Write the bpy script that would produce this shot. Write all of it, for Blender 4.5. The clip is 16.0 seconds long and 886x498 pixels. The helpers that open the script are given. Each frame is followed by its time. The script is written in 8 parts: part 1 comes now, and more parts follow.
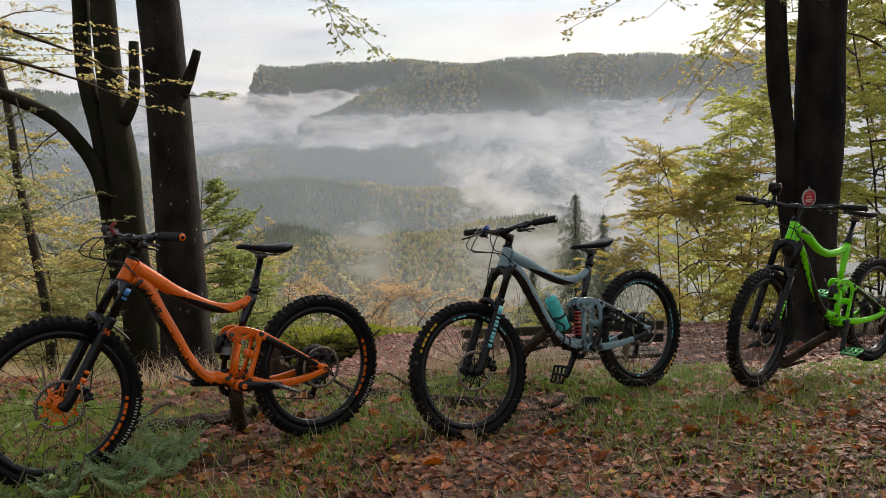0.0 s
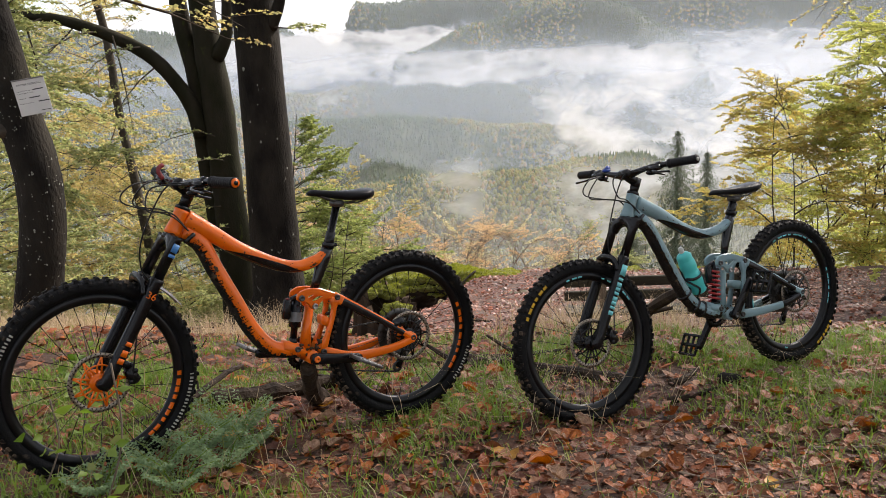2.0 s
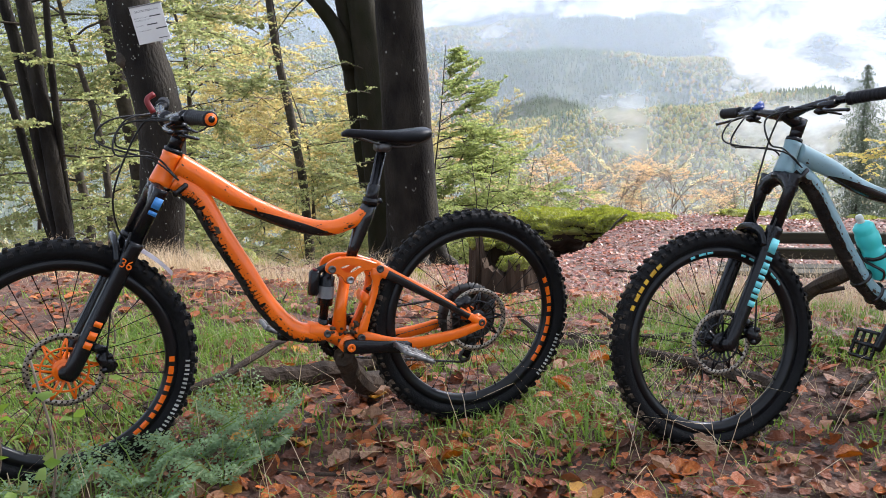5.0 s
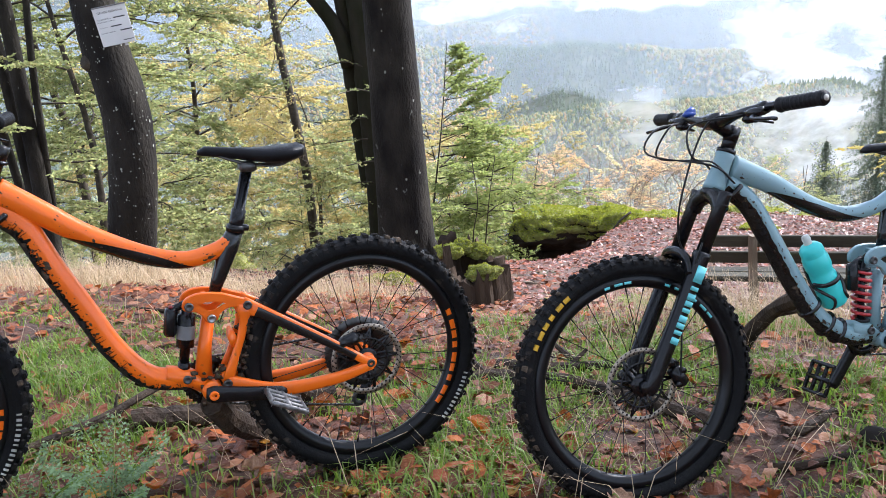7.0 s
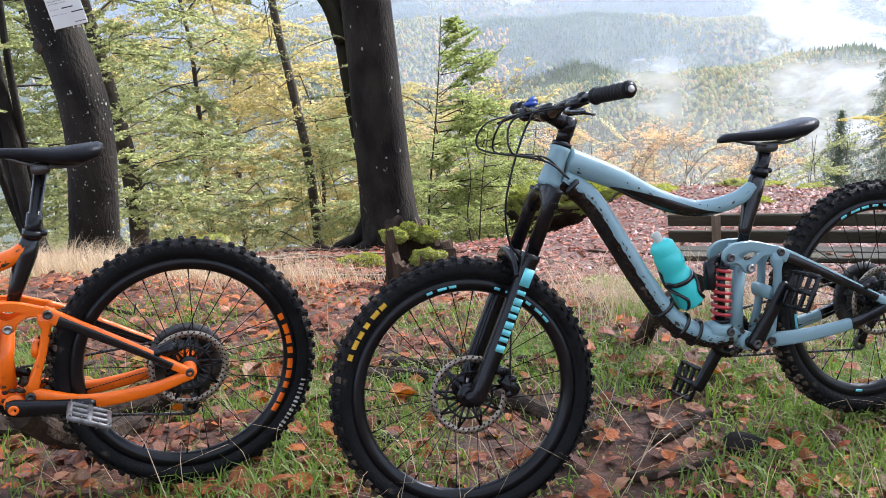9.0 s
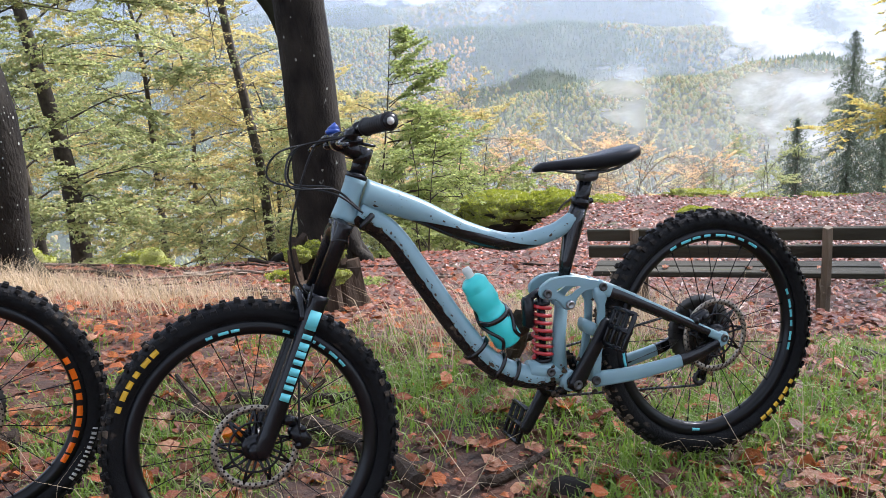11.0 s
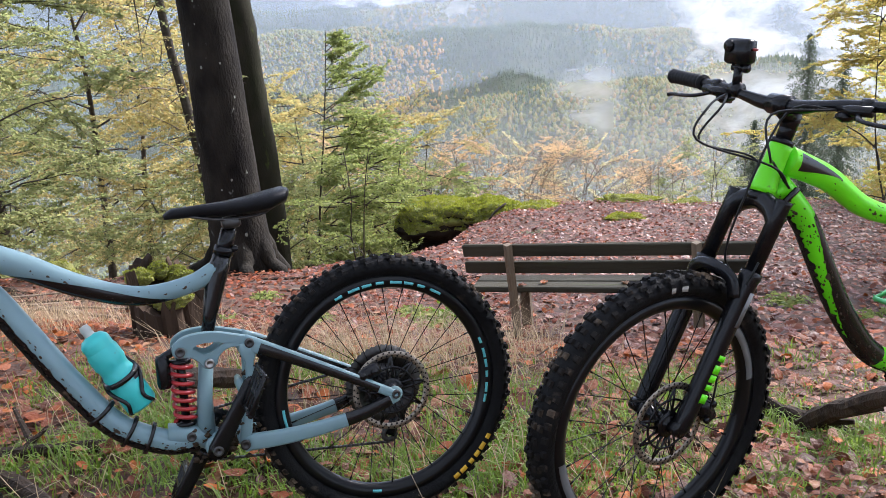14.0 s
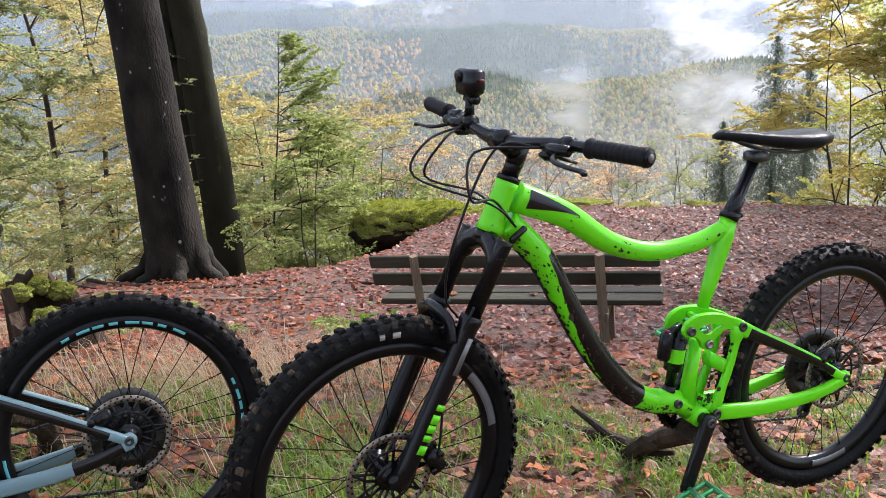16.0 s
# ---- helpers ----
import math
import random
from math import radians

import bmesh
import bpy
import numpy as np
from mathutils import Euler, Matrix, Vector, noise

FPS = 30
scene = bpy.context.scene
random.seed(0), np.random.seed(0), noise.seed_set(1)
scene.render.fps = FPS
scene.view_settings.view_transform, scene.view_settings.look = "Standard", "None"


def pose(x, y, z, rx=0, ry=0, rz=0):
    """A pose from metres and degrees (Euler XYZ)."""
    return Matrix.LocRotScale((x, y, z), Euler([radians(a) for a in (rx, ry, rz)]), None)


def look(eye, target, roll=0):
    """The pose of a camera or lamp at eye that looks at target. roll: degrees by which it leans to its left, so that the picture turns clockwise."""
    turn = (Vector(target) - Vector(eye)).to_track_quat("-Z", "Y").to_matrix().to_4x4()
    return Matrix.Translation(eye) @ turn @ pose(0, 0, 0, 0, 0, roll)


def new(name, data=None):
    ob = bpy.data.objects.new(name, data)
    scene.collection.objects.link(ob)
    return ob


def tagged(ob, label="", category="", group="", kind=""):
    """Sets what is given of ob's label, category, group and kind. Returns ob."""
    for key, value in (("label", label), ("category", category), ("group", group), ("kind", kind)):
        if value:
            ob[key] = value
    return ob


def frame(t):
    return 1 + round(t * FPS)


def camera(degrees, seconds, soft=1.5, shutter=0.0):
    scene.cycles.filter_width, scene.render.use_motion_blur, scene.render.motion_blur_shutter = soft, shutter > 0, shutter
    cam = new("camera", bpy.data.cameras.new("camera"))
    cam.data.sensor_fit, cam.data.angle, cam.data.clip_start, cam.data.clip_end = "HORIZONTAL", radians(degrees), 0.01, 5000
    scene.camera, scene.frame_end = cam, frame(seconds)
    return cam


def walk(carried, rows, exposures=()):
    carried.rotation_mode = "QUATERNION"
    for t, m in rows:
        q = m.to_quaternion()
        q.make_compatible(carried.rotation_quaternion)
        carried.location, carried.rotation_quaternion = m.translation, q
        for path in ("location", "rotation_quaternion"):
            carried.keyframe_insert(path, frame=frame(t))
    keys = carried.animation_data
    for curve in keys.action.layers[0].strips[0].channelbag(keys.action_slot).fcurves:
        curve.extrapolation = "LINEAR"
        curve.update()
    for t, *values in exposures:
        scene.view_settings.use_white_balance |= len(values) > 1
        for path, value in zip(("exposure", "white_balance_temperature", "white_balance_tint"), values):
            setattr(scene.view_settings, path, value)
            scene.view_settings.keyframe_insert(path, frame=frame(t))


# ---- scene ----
cam = camera(54.7, 16.0, soft=0.55)
PATH = [
    (0, (0.012, 0.056, 1.523), (0.014, 2.034, 1.226), -1.4),
    (0.5, (0.008, 0.248, 1.504), (-0.076, 2.216, 1.156), -1.6),
    (1, (0.012, 0.416, 1.485), (-0.124, 2.376, 1.11), -1.8),
    (1.5, (-0.016, 0.567, 1.474), (-0.189, 2.519, 1.071), -1.8),
    (2, (-0.053, 0.753, 1.456), (-0.274, 2.693, 1.023), -2.2),
    (2.5, (-0.052, 0.909, 1.432), (-0.338, 2.833, 0.966), -2.7),
    (3, (-0.028, 1.092, 1.402), (-0.399, 2.994, 0.908), -2.6),
    (3.5, (-0.021, 1.211, 1.379), (-0.45, 3.092, 0.852), -2.8),
    (3.7, (-0.038, 1.286, 1.375), (-0.474, 3.163, 0.84), -2.8),
    (5.8, (0.207, 1.703, 1.332), (-0.44, 3.508, 0.763), -3.5),
    (6, (0.23, 1.745, 1.33), (-0.416, 3.55, 0.76), -3.7),
    (6.5, (0.279, 1.883, 1.315), (-0.349, 3.692, 0.736), -3.9),
    (7, (0.341, 2.002, 1.324), (-0.277, 3.818, 0.755), -3.9),
    (7.5, (0.423, 2.091, 1.324), (-0.193, 3.906, 0.753), -3.9),
    (8, (0.556, 2.159, 1.34), (-0.098, 3.951, 0.74), -4.2),
    (8.5, (0.673, 2.22, 1.337), (0.01, 4.005, 0.726), -4.5),
    (9, (0.771, 2.301, 1.317), (0.118, 4.085, 0.693), -4.9),
    (9.2, (0.809, 2.34, 1.311), (0.16, 4.127, 0.69), -4.8),
    (11.3, (1.213, 2.609, 1.306), (0.637, 4.423, 0.693), -4.5),
    (11.5, (1.284, 2.623, 1.31), (0.707, 4.437, 0.696), -4.3),
    (12, (1.414, 2.644, 1.314), (0.842, 4.46, 0.702), -4.0),
    (12.5, (1.507, 2.769, 1.289), (0.932, 4.584, 0.675), -4.3),
    (13, (1.605, 2.867, 1.288), (1.055, 4.69, 0.676), -4.3),
    (13.5, (1.697, 2.936, 1.297), (1.177, 4.768, 0.686), -4.6),
    (14, (1.829, 2.995, 1.304), (1.312, 4.827, 0.69), -4.4),
    (14.5, (2.007, 3.042, 1.313), (1.49, 4.873, 0.695), -4.6),
    (15, (2.129, 3.098, 1.312), (1.612, 4.928, 0.694), -4.6),
    (15.5, (2.252, 3.193, 1.314), (1.777, 5.035, 0.698), -4.2),
    (16, (2.346, 3.254, 1.315), (1.879, 5.098, 0.698), -4.1),
]
walk(cam, [(t, look(eye, target, roll)) for t, eye, target, roll in PATH], exposures=[(0, 0.25, 7200, 15), (2, 0.88, 7100, 16), (3.5, 1.22, 6900, 16), (6, 1.56, 5850, 15), (9, 1.66, 5950, 17), (12, 1.38, 5950, 17), (16, 1.28, 6200, 18)])
from mathutils.geometry import tessellate_polygon

# ---- world, sun ----
SUN_AZ, SUN_EL = 38.0, 38.0          # degrees clockwise from +y, and up
world = bpy.data.worlds.new("sky")
scene.world = world
world.use_nodes = True
wt = world.node_tree
wt.nodes.clear()
w_out = wt.nodes.new("ShaderNodeOutputWorld")
w_bg = wt.nodes.new("ShaderNodeBackground")
w_sky = wt.nodes.new("ShaderNodeTexSky")
w_sky.sky_type = "NISHITA"
w_sky.sun_disc = False
w_sky.sun_elevation = radians(SUN_EL)
w_sky.sun_rotation = radians(SUN_AZ)
w_sky.air_density, w_sky.dust_density = 1.0, 0.7
w_bg.inputs["Strength"].default_value = 0.125
w_co = wt.nodes.new("ShaderNodeTexCoord")
w_map = wt.nodes.new("ShaderNodeMapping")
w_map.inputs["Scale"].default_value = (1.6, 1.6, 9.0)
w_no = wt.nodes.new("ShaderNodeTexNoise")
w_no.inputs["Scale"].default_value, w_no.inputs["Detail"].default_value, w_no.inputs["Roughness"].default_value = 1.7, 7.0, 0.55
w_ramp = wt.nodes.new("ShaderNodeValToRGB")
w_ramp.color_ramp.elements[0].position, w_ramp.color_ramp.elements[1].position = 0.36, 0.62
w_mix = wt.nodes.new("ShaderNodeMixRGB")
w_tone = wt.nodes.new("ShaderNodeMixRGB")            # grey to white of the high thin cloud
w_tone.inputs[1].default_value, w_tone.inputs[2].default_value = (4.2, 4.8, 5.7, 1), (7.0, 7.1, 7.4, 1)
w_no2 = wt.nodes.new("ShaderNodeTexNoise")
w_no2.inputs["Scale"].default_value, w_no2.inputs["Detail"].default_value = 2.6, 6.0
w_rr = wt.nodes.new("ShaderNodeMapRange")
w_rr.inputs[1].default_value, w_rr.inputs[2].default_value = 0.35, 0.62
wt.links.new(w_map.outputs[0], w_no2.inputs["Vector"])
wt.links.new(w_no2.outputs["Fac"], w_rr.inputs[0])
wt.links.new(w_rr.outputs[0], w_tone.inputs[0])
wt.links.new(w_tone.outputs[0], w_mix.inputs[2])
wt.links.new(w_co.outputs["Generated"], w_map.inputs[0])
wt.links.new(w_map.outputs[0], w_no.inputs["Vector"])
wt.links.new(w_no.outputs["Fac"], w_ramp.inputs[0])
wt.links.new(w_ramp.outputs[0], w_mix.inputs[0])
wt.links.new(w_sky.outputs[0], w_mix.inputs[1])
wt.links.new(w_mix.outputs[0], w_bg.inputs["Color"])
wt.links.new(w_bg.outputs[0], w_out.inputs[0])

sun_data = bpy.data.lights.new("sun", "SUN")
sun_data.energy, sun_data.angle, sun_data.color = 4.6, radians(16), (1.0, 0.97, 0.92)
sun = new("sun", sun_data)
_a, _e = radians(SUN_AZ), radians(SUN_EL)
sun.matrix_world = look((60 * math.sin(_a) * math.cos(_e), 60 * math.cos(_a) * math.cos(_e), 60 * math.sin(_e)), (0, 0, 0))


# ---- materials ----
def mat(name, a, b=None, scale=8.0, rough=0.6, metal=0.0, bump=0.0, bscale=None, spots=None, sscale=40.0, samt=0.5, trans=0.0, vary=0.0, coat=0.0, stretch=None, island=None, spec=0.5, detail=5.0):
    """A node material: two colours mixed by noise, a second speckle colour, relief, leaf translucency and variation by object or island."""
    m = bpy.data.materials.new(name)
    m.use_nodes = True
    t = m.node_tree
    n, l = t.nodes, t.links
    bs = n["Principled BSDF"]
    bs.inputs["Roughness"].default_value, bs.inputs["Metallic"].default_value = rough, metal
    bs.inputs["Specular IOR Level"].default_value = spec
    if coat:
        bs.inputs["Coat Weight"].default_value, bs.inputs["Coat Roughness"].default_value = coat, 0.12
    co = n.new("ShaderNodeTexCoord")
    src = co.outputs["Object"]
    if stretch:
        mp = n.new("ShaderNodeMapping")
        mp.inputs["Scale"].default_value = stretch
        l.new(src, mp.inputs[0])
        src = mp.outputs[0]

    def tex(sc, det=detail):
        q = n.new("ShaderNodeTexNoise")
        q.inputs["Scale"].default_value, q.inputs["Detail"].default_value = sc, det
        l.new(src, q.inputs["Vector"])
        return q.outputs["Fac"]

    def ramp(f, lo, hi):
        q = n.new("ShaderNodeMapRange")
        q.inputs[1].default_value, q.inputs[2].default_value = lo, hi
        l.new(f, q.inputs[0])
        return q.outputs[0]

    def blend(f, x, y):
        q = n.new("ShaderNodeMixRGB")
        for i, v in ((1, x), (2, y)):
            if isinstance(v, tuple):
                q.inputs[i].default_value = (*v, 1)
            else:
                l.new(v, q.inputs[i])
        if isinstance(f, float):
            q.inputs[0].default_value = f
        else:
            l.new(f, q.inputs[0])
        return q.outputs[0]

    col = blend(ramp(tex(scale), 0.32, 0.68), a, b or tuple(v * 0.75 for v in a))
    if island:
        ge = n.new("ShaderNodeNewGeometry")
        cr = n.new("ShaderNodeValToRGB")
        el = cr.color_ramp.elements
        while len(el) < len(island):
            el.new(0.5)
        for i, c in enumerate(island):
            el[i].position, el[i].color = i / (len(island) - 1), (*c, 1)
        l.new(ge.outputs["Random Per Island"], cr.inputs[0])
        col = blend(0.3, cr.outputs[0], col)
    if spots:
        f = ramp(tex(sscale, 6.0), 0.5 + 0.22 * (1 - samt), 0.62 + 0.2 * (1 - samt))
        col = blend(f, col, spots)
    if vary:
        oi = n.new("ShaderNodeObjectInfo")
        hs = n.new("ShaderNodeHueSaturation")
        mr = n.new("ShaderNodeMapRange")
        mr.inputs[3].default_value, mr.inputs[4].default_value = 1 - vary, 1 + vary
        l.new(oi.outputs["Random"], mr.inputs[0])
        l.new(mr.outputs[0], hs.inputs["Value"])
        l.new(col, hs.inputs["Color"])
        col = hs.outputs[0]
    l.new(col, bs.inputs["Base Color"])
    if bump:
        bp = n.new("ShaderNodeBump")
        bp.inputs["Strength"].default_value, bp.inputs["Distance"].default_value = bump, 0.02
        l.new(tex(bscale or scale * 4, 8.0), bp.inputs["Height"])
        l.new(bp.outputs[0], bs.inputs["Normal"])
        rr = n.new("ShaderNodeMapRange")
        rr.inputs[3].default_value, rr.inputs[4].default_value = max(0.05, rough - 0.12), min(1, rough + 0.12)
        l.new(tex(scale * 2), rr.inputs[0])
        l.new(rr.outputs[0], bs.inputs["Roughness"])
    if trans:
        tr = n.new("ShaderNodeBsdfTranslucent")
        hs2 = n.new("ShaderNodeHueSaturation")
        hs2.inputs["Saturation"].default_value, hs2.inputs["Value"].default_value = 1.1, 1.5
        l.new(col, hs2.inputs["Color"])
        l.new(hs2.outputs[0], tr.inputs[0])
        mx = n.new("ShaderNodeMixShader")
        mx.inputs[0].default_value = trans
        l.new(bs.outputs[0], mx.inputs[1])
        l.new(tr.outputs[0], mx.inputs[2])
        l.new(mx.outputs[0], n["Material Output"].inputs[0])
    return m


MUD = (0.10, 0.065, 0.04)
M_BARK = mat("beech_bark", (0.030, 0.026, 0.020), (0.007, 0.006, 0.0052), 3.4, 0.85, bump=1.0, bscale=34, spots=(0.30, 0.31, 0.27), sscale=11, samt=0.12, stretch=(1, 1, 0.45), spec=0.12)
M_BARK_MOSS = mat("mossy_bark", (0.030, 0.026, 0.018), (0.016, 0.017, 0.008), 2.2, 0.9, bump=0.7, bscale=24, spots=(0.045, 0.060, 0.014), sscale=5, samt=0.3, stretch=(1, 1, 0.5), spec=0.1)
M_BARK_THIN = mat("rough_bark", (0.075, 0.062, 0.045), (0.035, 0.03, 0.024), 9.0, 0.9, bump=0.7, bscale=40, spec=0.1)
M_TWIG = mat("twig_bark", (0.240, 0.180, 0.128), (0.128, 0.099, 0.072), 12, 0.85)
M_DEADWOOD = mat("dead_wood", (0.060, 0.040, 0.026), (0.022, 0.016, 0.012), 14, 0.85, bump=0.6, bscale=60, stretch=(1, 1, 1), spec=0.2)
M_LEAF_GREEN = mat("beech_leaf_green", (0.221, 0.246, 0.107), (0.164, 0.189, 0.082), 0.9, 0.5, trans=0.60, island=[(0.123, 0.152, 0.059), (0.238, 0.262, 0.111), (0.336, 0.336, 0.156), (0.172, 0.205, 0.086), (0.385, 0.320, 0.156)], spec=0.22)
M_LEAF_YELLOW = mat("beech_leaf_yellow", (0.408, 0.340, 0.145), (0.297, 0.289, 0.128), 0.7, 0.5, trans=0.60, island=[(0.246, 0.255, 0.111), (0.442, 0.357, 0.153), (0.348, 0.332, 0.145), (0.476, 0.297, 0.128), (0.204, 0.221, 0.098), (0.399, 0.348, 0.162)], spec=0.22)
M_LEAF_BRIGHT = mat("leaf_bright_green", (0.224, 0.258, 0.086), (0.146, 0.189, 0.065), 0.9, 0.5, trans=0.58, island=[(0.112, 0.155, 0.052), (0.224, 0.267, 0.086), (0.344, 0.344, 0.138), (0.163, 0.206, 0.069)], spec=0.22)
M_LEAF_AUTUMN = mat("golden_beech_leaf", (0.58, 0.40, 0.11), (0.45, 0.36, 0.12), 0.7, 0.5, trans=0.62, island=[(0.38, 0.29, 0.11), (0.28, 0.30, 0.11), (0.24, 0.28, 0.095), (0.31, 0.31, 0.115), (0.40, 0.25, 0.10), (0.19, 0.23, 0.08)], spec=0.25)
M_LEAF_LIT = mat("light_green_beech_leaf", (0.36, 0.38, 0.12), (0.26, 0.29, 0.09), 0.8, 0.42, trans=0.60, island=[(0.22, 0.26, 0.08), (0.38, 0.40, 0.12), (0.48, 0.46, 0.15), (0.30, 0.34, 0.10), (0.54, 0.44, 0.14)], spec=0.4)
M_LEAF_FRESH = mat("fresh_green_leaf", (0.075, 0.150, 0.022), (0.050, 0.110, 0.015), 3, 0.45, trans=0.5, island=[(0.060, 0.120, 0.018), (0.110, 0.180, 0.030), (0.085, 0.155, 0.025)], spec=0.3)
M_LEAF_PEACH = mat("peach_autumn_leaf", (0.50, 0.34, 0.20), (0.42, 0.30, 0.18), 0.7, 0.5, trans=0.6, island=[(0.52, 0.36, 0.20), (0.46, 0.30, 0.17), (0.50, 0.40, 0.22), (0.56, 0.33, 0.18)], spec=0.3)
# needle green lightened and greyed, so distance haze is painted into it
M_SPRUCE_HAZED = mat("hazed_spruce_needles", (0.095, 0.115, 0.075), (0.065, 0.085, 0.055), 1.5, 0.7, trans=0.2, island=[(0.060, 0.080, 0.052), (0.12, 0.14, 0.088), (0.088, 0.11, 0.068)], spec=0.2)
M_LITTER = mat("fallen_leaves", (0.194, 0.066, 0.027), (0.103, 0.038, 0.018), 6, 0.50, trans=0.1, island=[(0.342, 0.078, 0.022), (0.046, 0.019, 0.013), (0.262, 0.071, 0.023), (0.080, 0.028, 0.015), (0.388, 0.194, 0.097), (0.182, 0.041, 0.015), (0.547, 0.148, 0.021), (0.057, 0.024, 0.015), (0.114, 0.039, 0.019), (0.039, 0.017, 0.011), (0.376, 0.097, 0.023), (0.251, 0.120, 0.063)], spec=0.30, bump=0.6, bscale=45)
M_LITTER_WET = mat("wet_fallen_leaves", (0.19, 0.050, 0.020), (0.09, 0.030, 0.015), 6, 0.36, trans=0.08, island=[(0.27, 0.060, 0.022), (0.032, 0.015, 0.011), (0.19, 0.048, 0.020), (0.060, 0.022, 0.013), (0.36, 0.19, 0.115), (0.12, 0.033, 0.016), (0.38, 0.095, 0.020), (0.026, 0.013, 0.010), (0.22, 0.070, 0.034), (0.045, 0.019, 0.012)], spec=0.27, bump=0.5, bscale=40)
M_LITTER_BIG = mat("brown_fallen_leaf", (0.25, 0.075, 0.026), (0.10, 0.036, 0.018), 6, 0.5, trans=0.15, vary=0.5, spec=0.4, bump=0.5, bscale=14)
M_LITTER_ORANGE = mat("orange_fallen_leaf", (0.42, 0.125, 0.020), (0.22, 0.060, 0.015), 5, 0.5, trans=0.2, vary=0.35, spec=0.35, bump=0.5, bscale=14)
M_LITTER_TAN = mat("tan_fallen_leaf", (0.36, 0.21, 0.125), (0.17, 0.085, 0.045), 6, 0.5, trans=0.15, vary=0.35, spec=0.4, bump=0.5, bscale=14)
# yellow autumn leaf with the paling of near mist put into its colour
M_LEAF_HAZED = mat("hazed_autumn_leaf", (0.48, 0.42, 0.24), (0.40, 0.38, 0.21), 0.7, 0.5, trans=0.6, island=[(0.40, 0.40, 0.22), (0.54, 0.46, 0.25), (0.46, 0.43, 0.25), (0.58, 0.42, 0.24)], spec=0.3)
M_LEAF_GOLD = mat("golden_fallen_leaf", (0.50, 0.27, 0.035), (0.36, 0.15, 0.025), 30, 0.5, trans=0.2, vary=0.3)
M_GRASS = mat("grass_blades", (0.15, 0.24, 0.035), (0.10, 0.17, 0.022), 2, 0.45, trans=0.45, island=[(0.085, 0.155, 0.022), (0.17, 0.27, 0.045), (0.24, 0.32, 0.070), (0.12, 0.20, 0.030), (0.30, 0.29, 0.13)], spec=0.35)
M_GRASS_DRAB = mat("drab_grass", (0.13, 0.15, 0.040), (0.16, 0.13, 0.055), 2, 0.5, trans=0.4, island=[(0.080, 0.11, 0.024), (0.15, 0.17, 0.045), (0.27, 0.22, 0.11), (0.11, 0.15, 0.030), (0.20, 0.15, 0.075)], spec=0.3)
M_GRASS_DRY = mat("dry_grass", (0.391, 0.299, 0.184), (0.299, 0.207, 0.127), 2, 0.6, trans=0.3, island=[(0.45, 0.34, 0.21), (0.55, 0.43, 0.29), (0.32, 0.25, 0.12)], spec=0.3)
M_MOSS = mat("moss", (0.23, 0.235, 0.045), (0.10, 0.105, 0.028), 5, 0.95, bump=1.0, bscale=55, spots=(0.26, 0.25, 0.045), sscale=16, samt=0.5)
M_ROCK = mat("sandstone_rock", (0.040, 0.031, 0.024), (0.014, 0.012, 0.010), 2.5, 0.9, bump=0.9, bscale=14, spec=0.15)
M_BENCH = mat("weathered_bench_wood", (0.058, 0.052, 0.034), (0.026, 0.024, 0.016), 5, 0.75, bump=0.4, bscale=60, stretch=(0.15, 1, 1), spots=(0.06, 0.075, 0.025), sscale=9, samt=0.3, vary=0.12, spec=0.2)
M_BENCH_POST = mat("bench_post_wood", (0.20, 0.145, 0.085), (0.11, 0.08, 0.05), 7, 0.75, bump=0.4, bscale=60, stretch=(1, 1, 0.2))
M_STUMP = mat("rotten_stump_wood", (0.07, 0.048, 0.032), (0.025, 0.018, 0.014), 5, 0.95, bump=1.0, bscale=22, stretch=(1, 1, 0.25), spec=0.1)
M_RUBBER = mat("tyre_rubber", (0.004, 0.004, 0.0045), (0.008, 0.008, 0.008), 14, 0.55, bump=0.2, bscale=90, spots=(0.065, 0.050, 0.037), sscale=16, samt=0.18, spec=0.12)
M_KNOB = mat("tread_rubber", (0.006, 0.006, 0.0065), (0.018, 0.015, 0.012), 14, 0.70, bump=0.3, bscale=90, spots=(0.15, 0.110, 0.075), sscale=13, samt=0.80, spec=0.12)
M_RIM = mat("black_rim", (0.004, 0.004, 0.0045), (0.007, 0.007, 0.008), 10, 0.28, spots=(0.05, 0.04, 0.032), sscale=24, samt=0.12, spec=0.28)
M_BLACK = mat("black_anodised", (0.004, 0.004, 0.0045), (0.007, 0.007, 0.008), 20, 0.27, metal=0.0, spots=(0.06, 0.045, 0.033), sscale=45, samt=0.10, spec=0.30)
M_GRIP = mat("grip_rubber", (0.012, 0.012, 0.013), (0.008, 0.008, 0.009), 60, 0.55, bump=0.25, bscale=300, spec=0.16)
M_SADDLE = mat("saddle_cover", (0.010, 0.0105, 0.012), (0.007, 0.007, 0.008), 30, 0.36, bump=0.12, bscale=400, spec=0.14)
M_STEEL = mat("steel", (0.42, 0.41, 0.39), (0.30, 0.29, 0.28), 30, 0.35, metal=1.0)
M_DARKSTEEL = mat("dark_steel", (0.10, 0.098, 0.095), (0.05, 0.048, 0.046), 30, 0.45, metal=0.8, spots=(0.07, 0.05, 0.035), sscale=50, samt=0.35)
M_ROTOR = mat("brake_rotor_steel", (0.36, 0.31, 0.25), (0.20, 0.165, 0.13), 40, 0.42, metal=0.8)
M_SPOKE = mat("black_spoke", (0.008, 0.008, 0.008), (0.012, 0.012, 0.012), 20, 0.4, spec=0.15)
M_CABLE = mat("cable_housing", (0.012, 0.012, 0.012), None, 20, 0.5, spec=0.25)
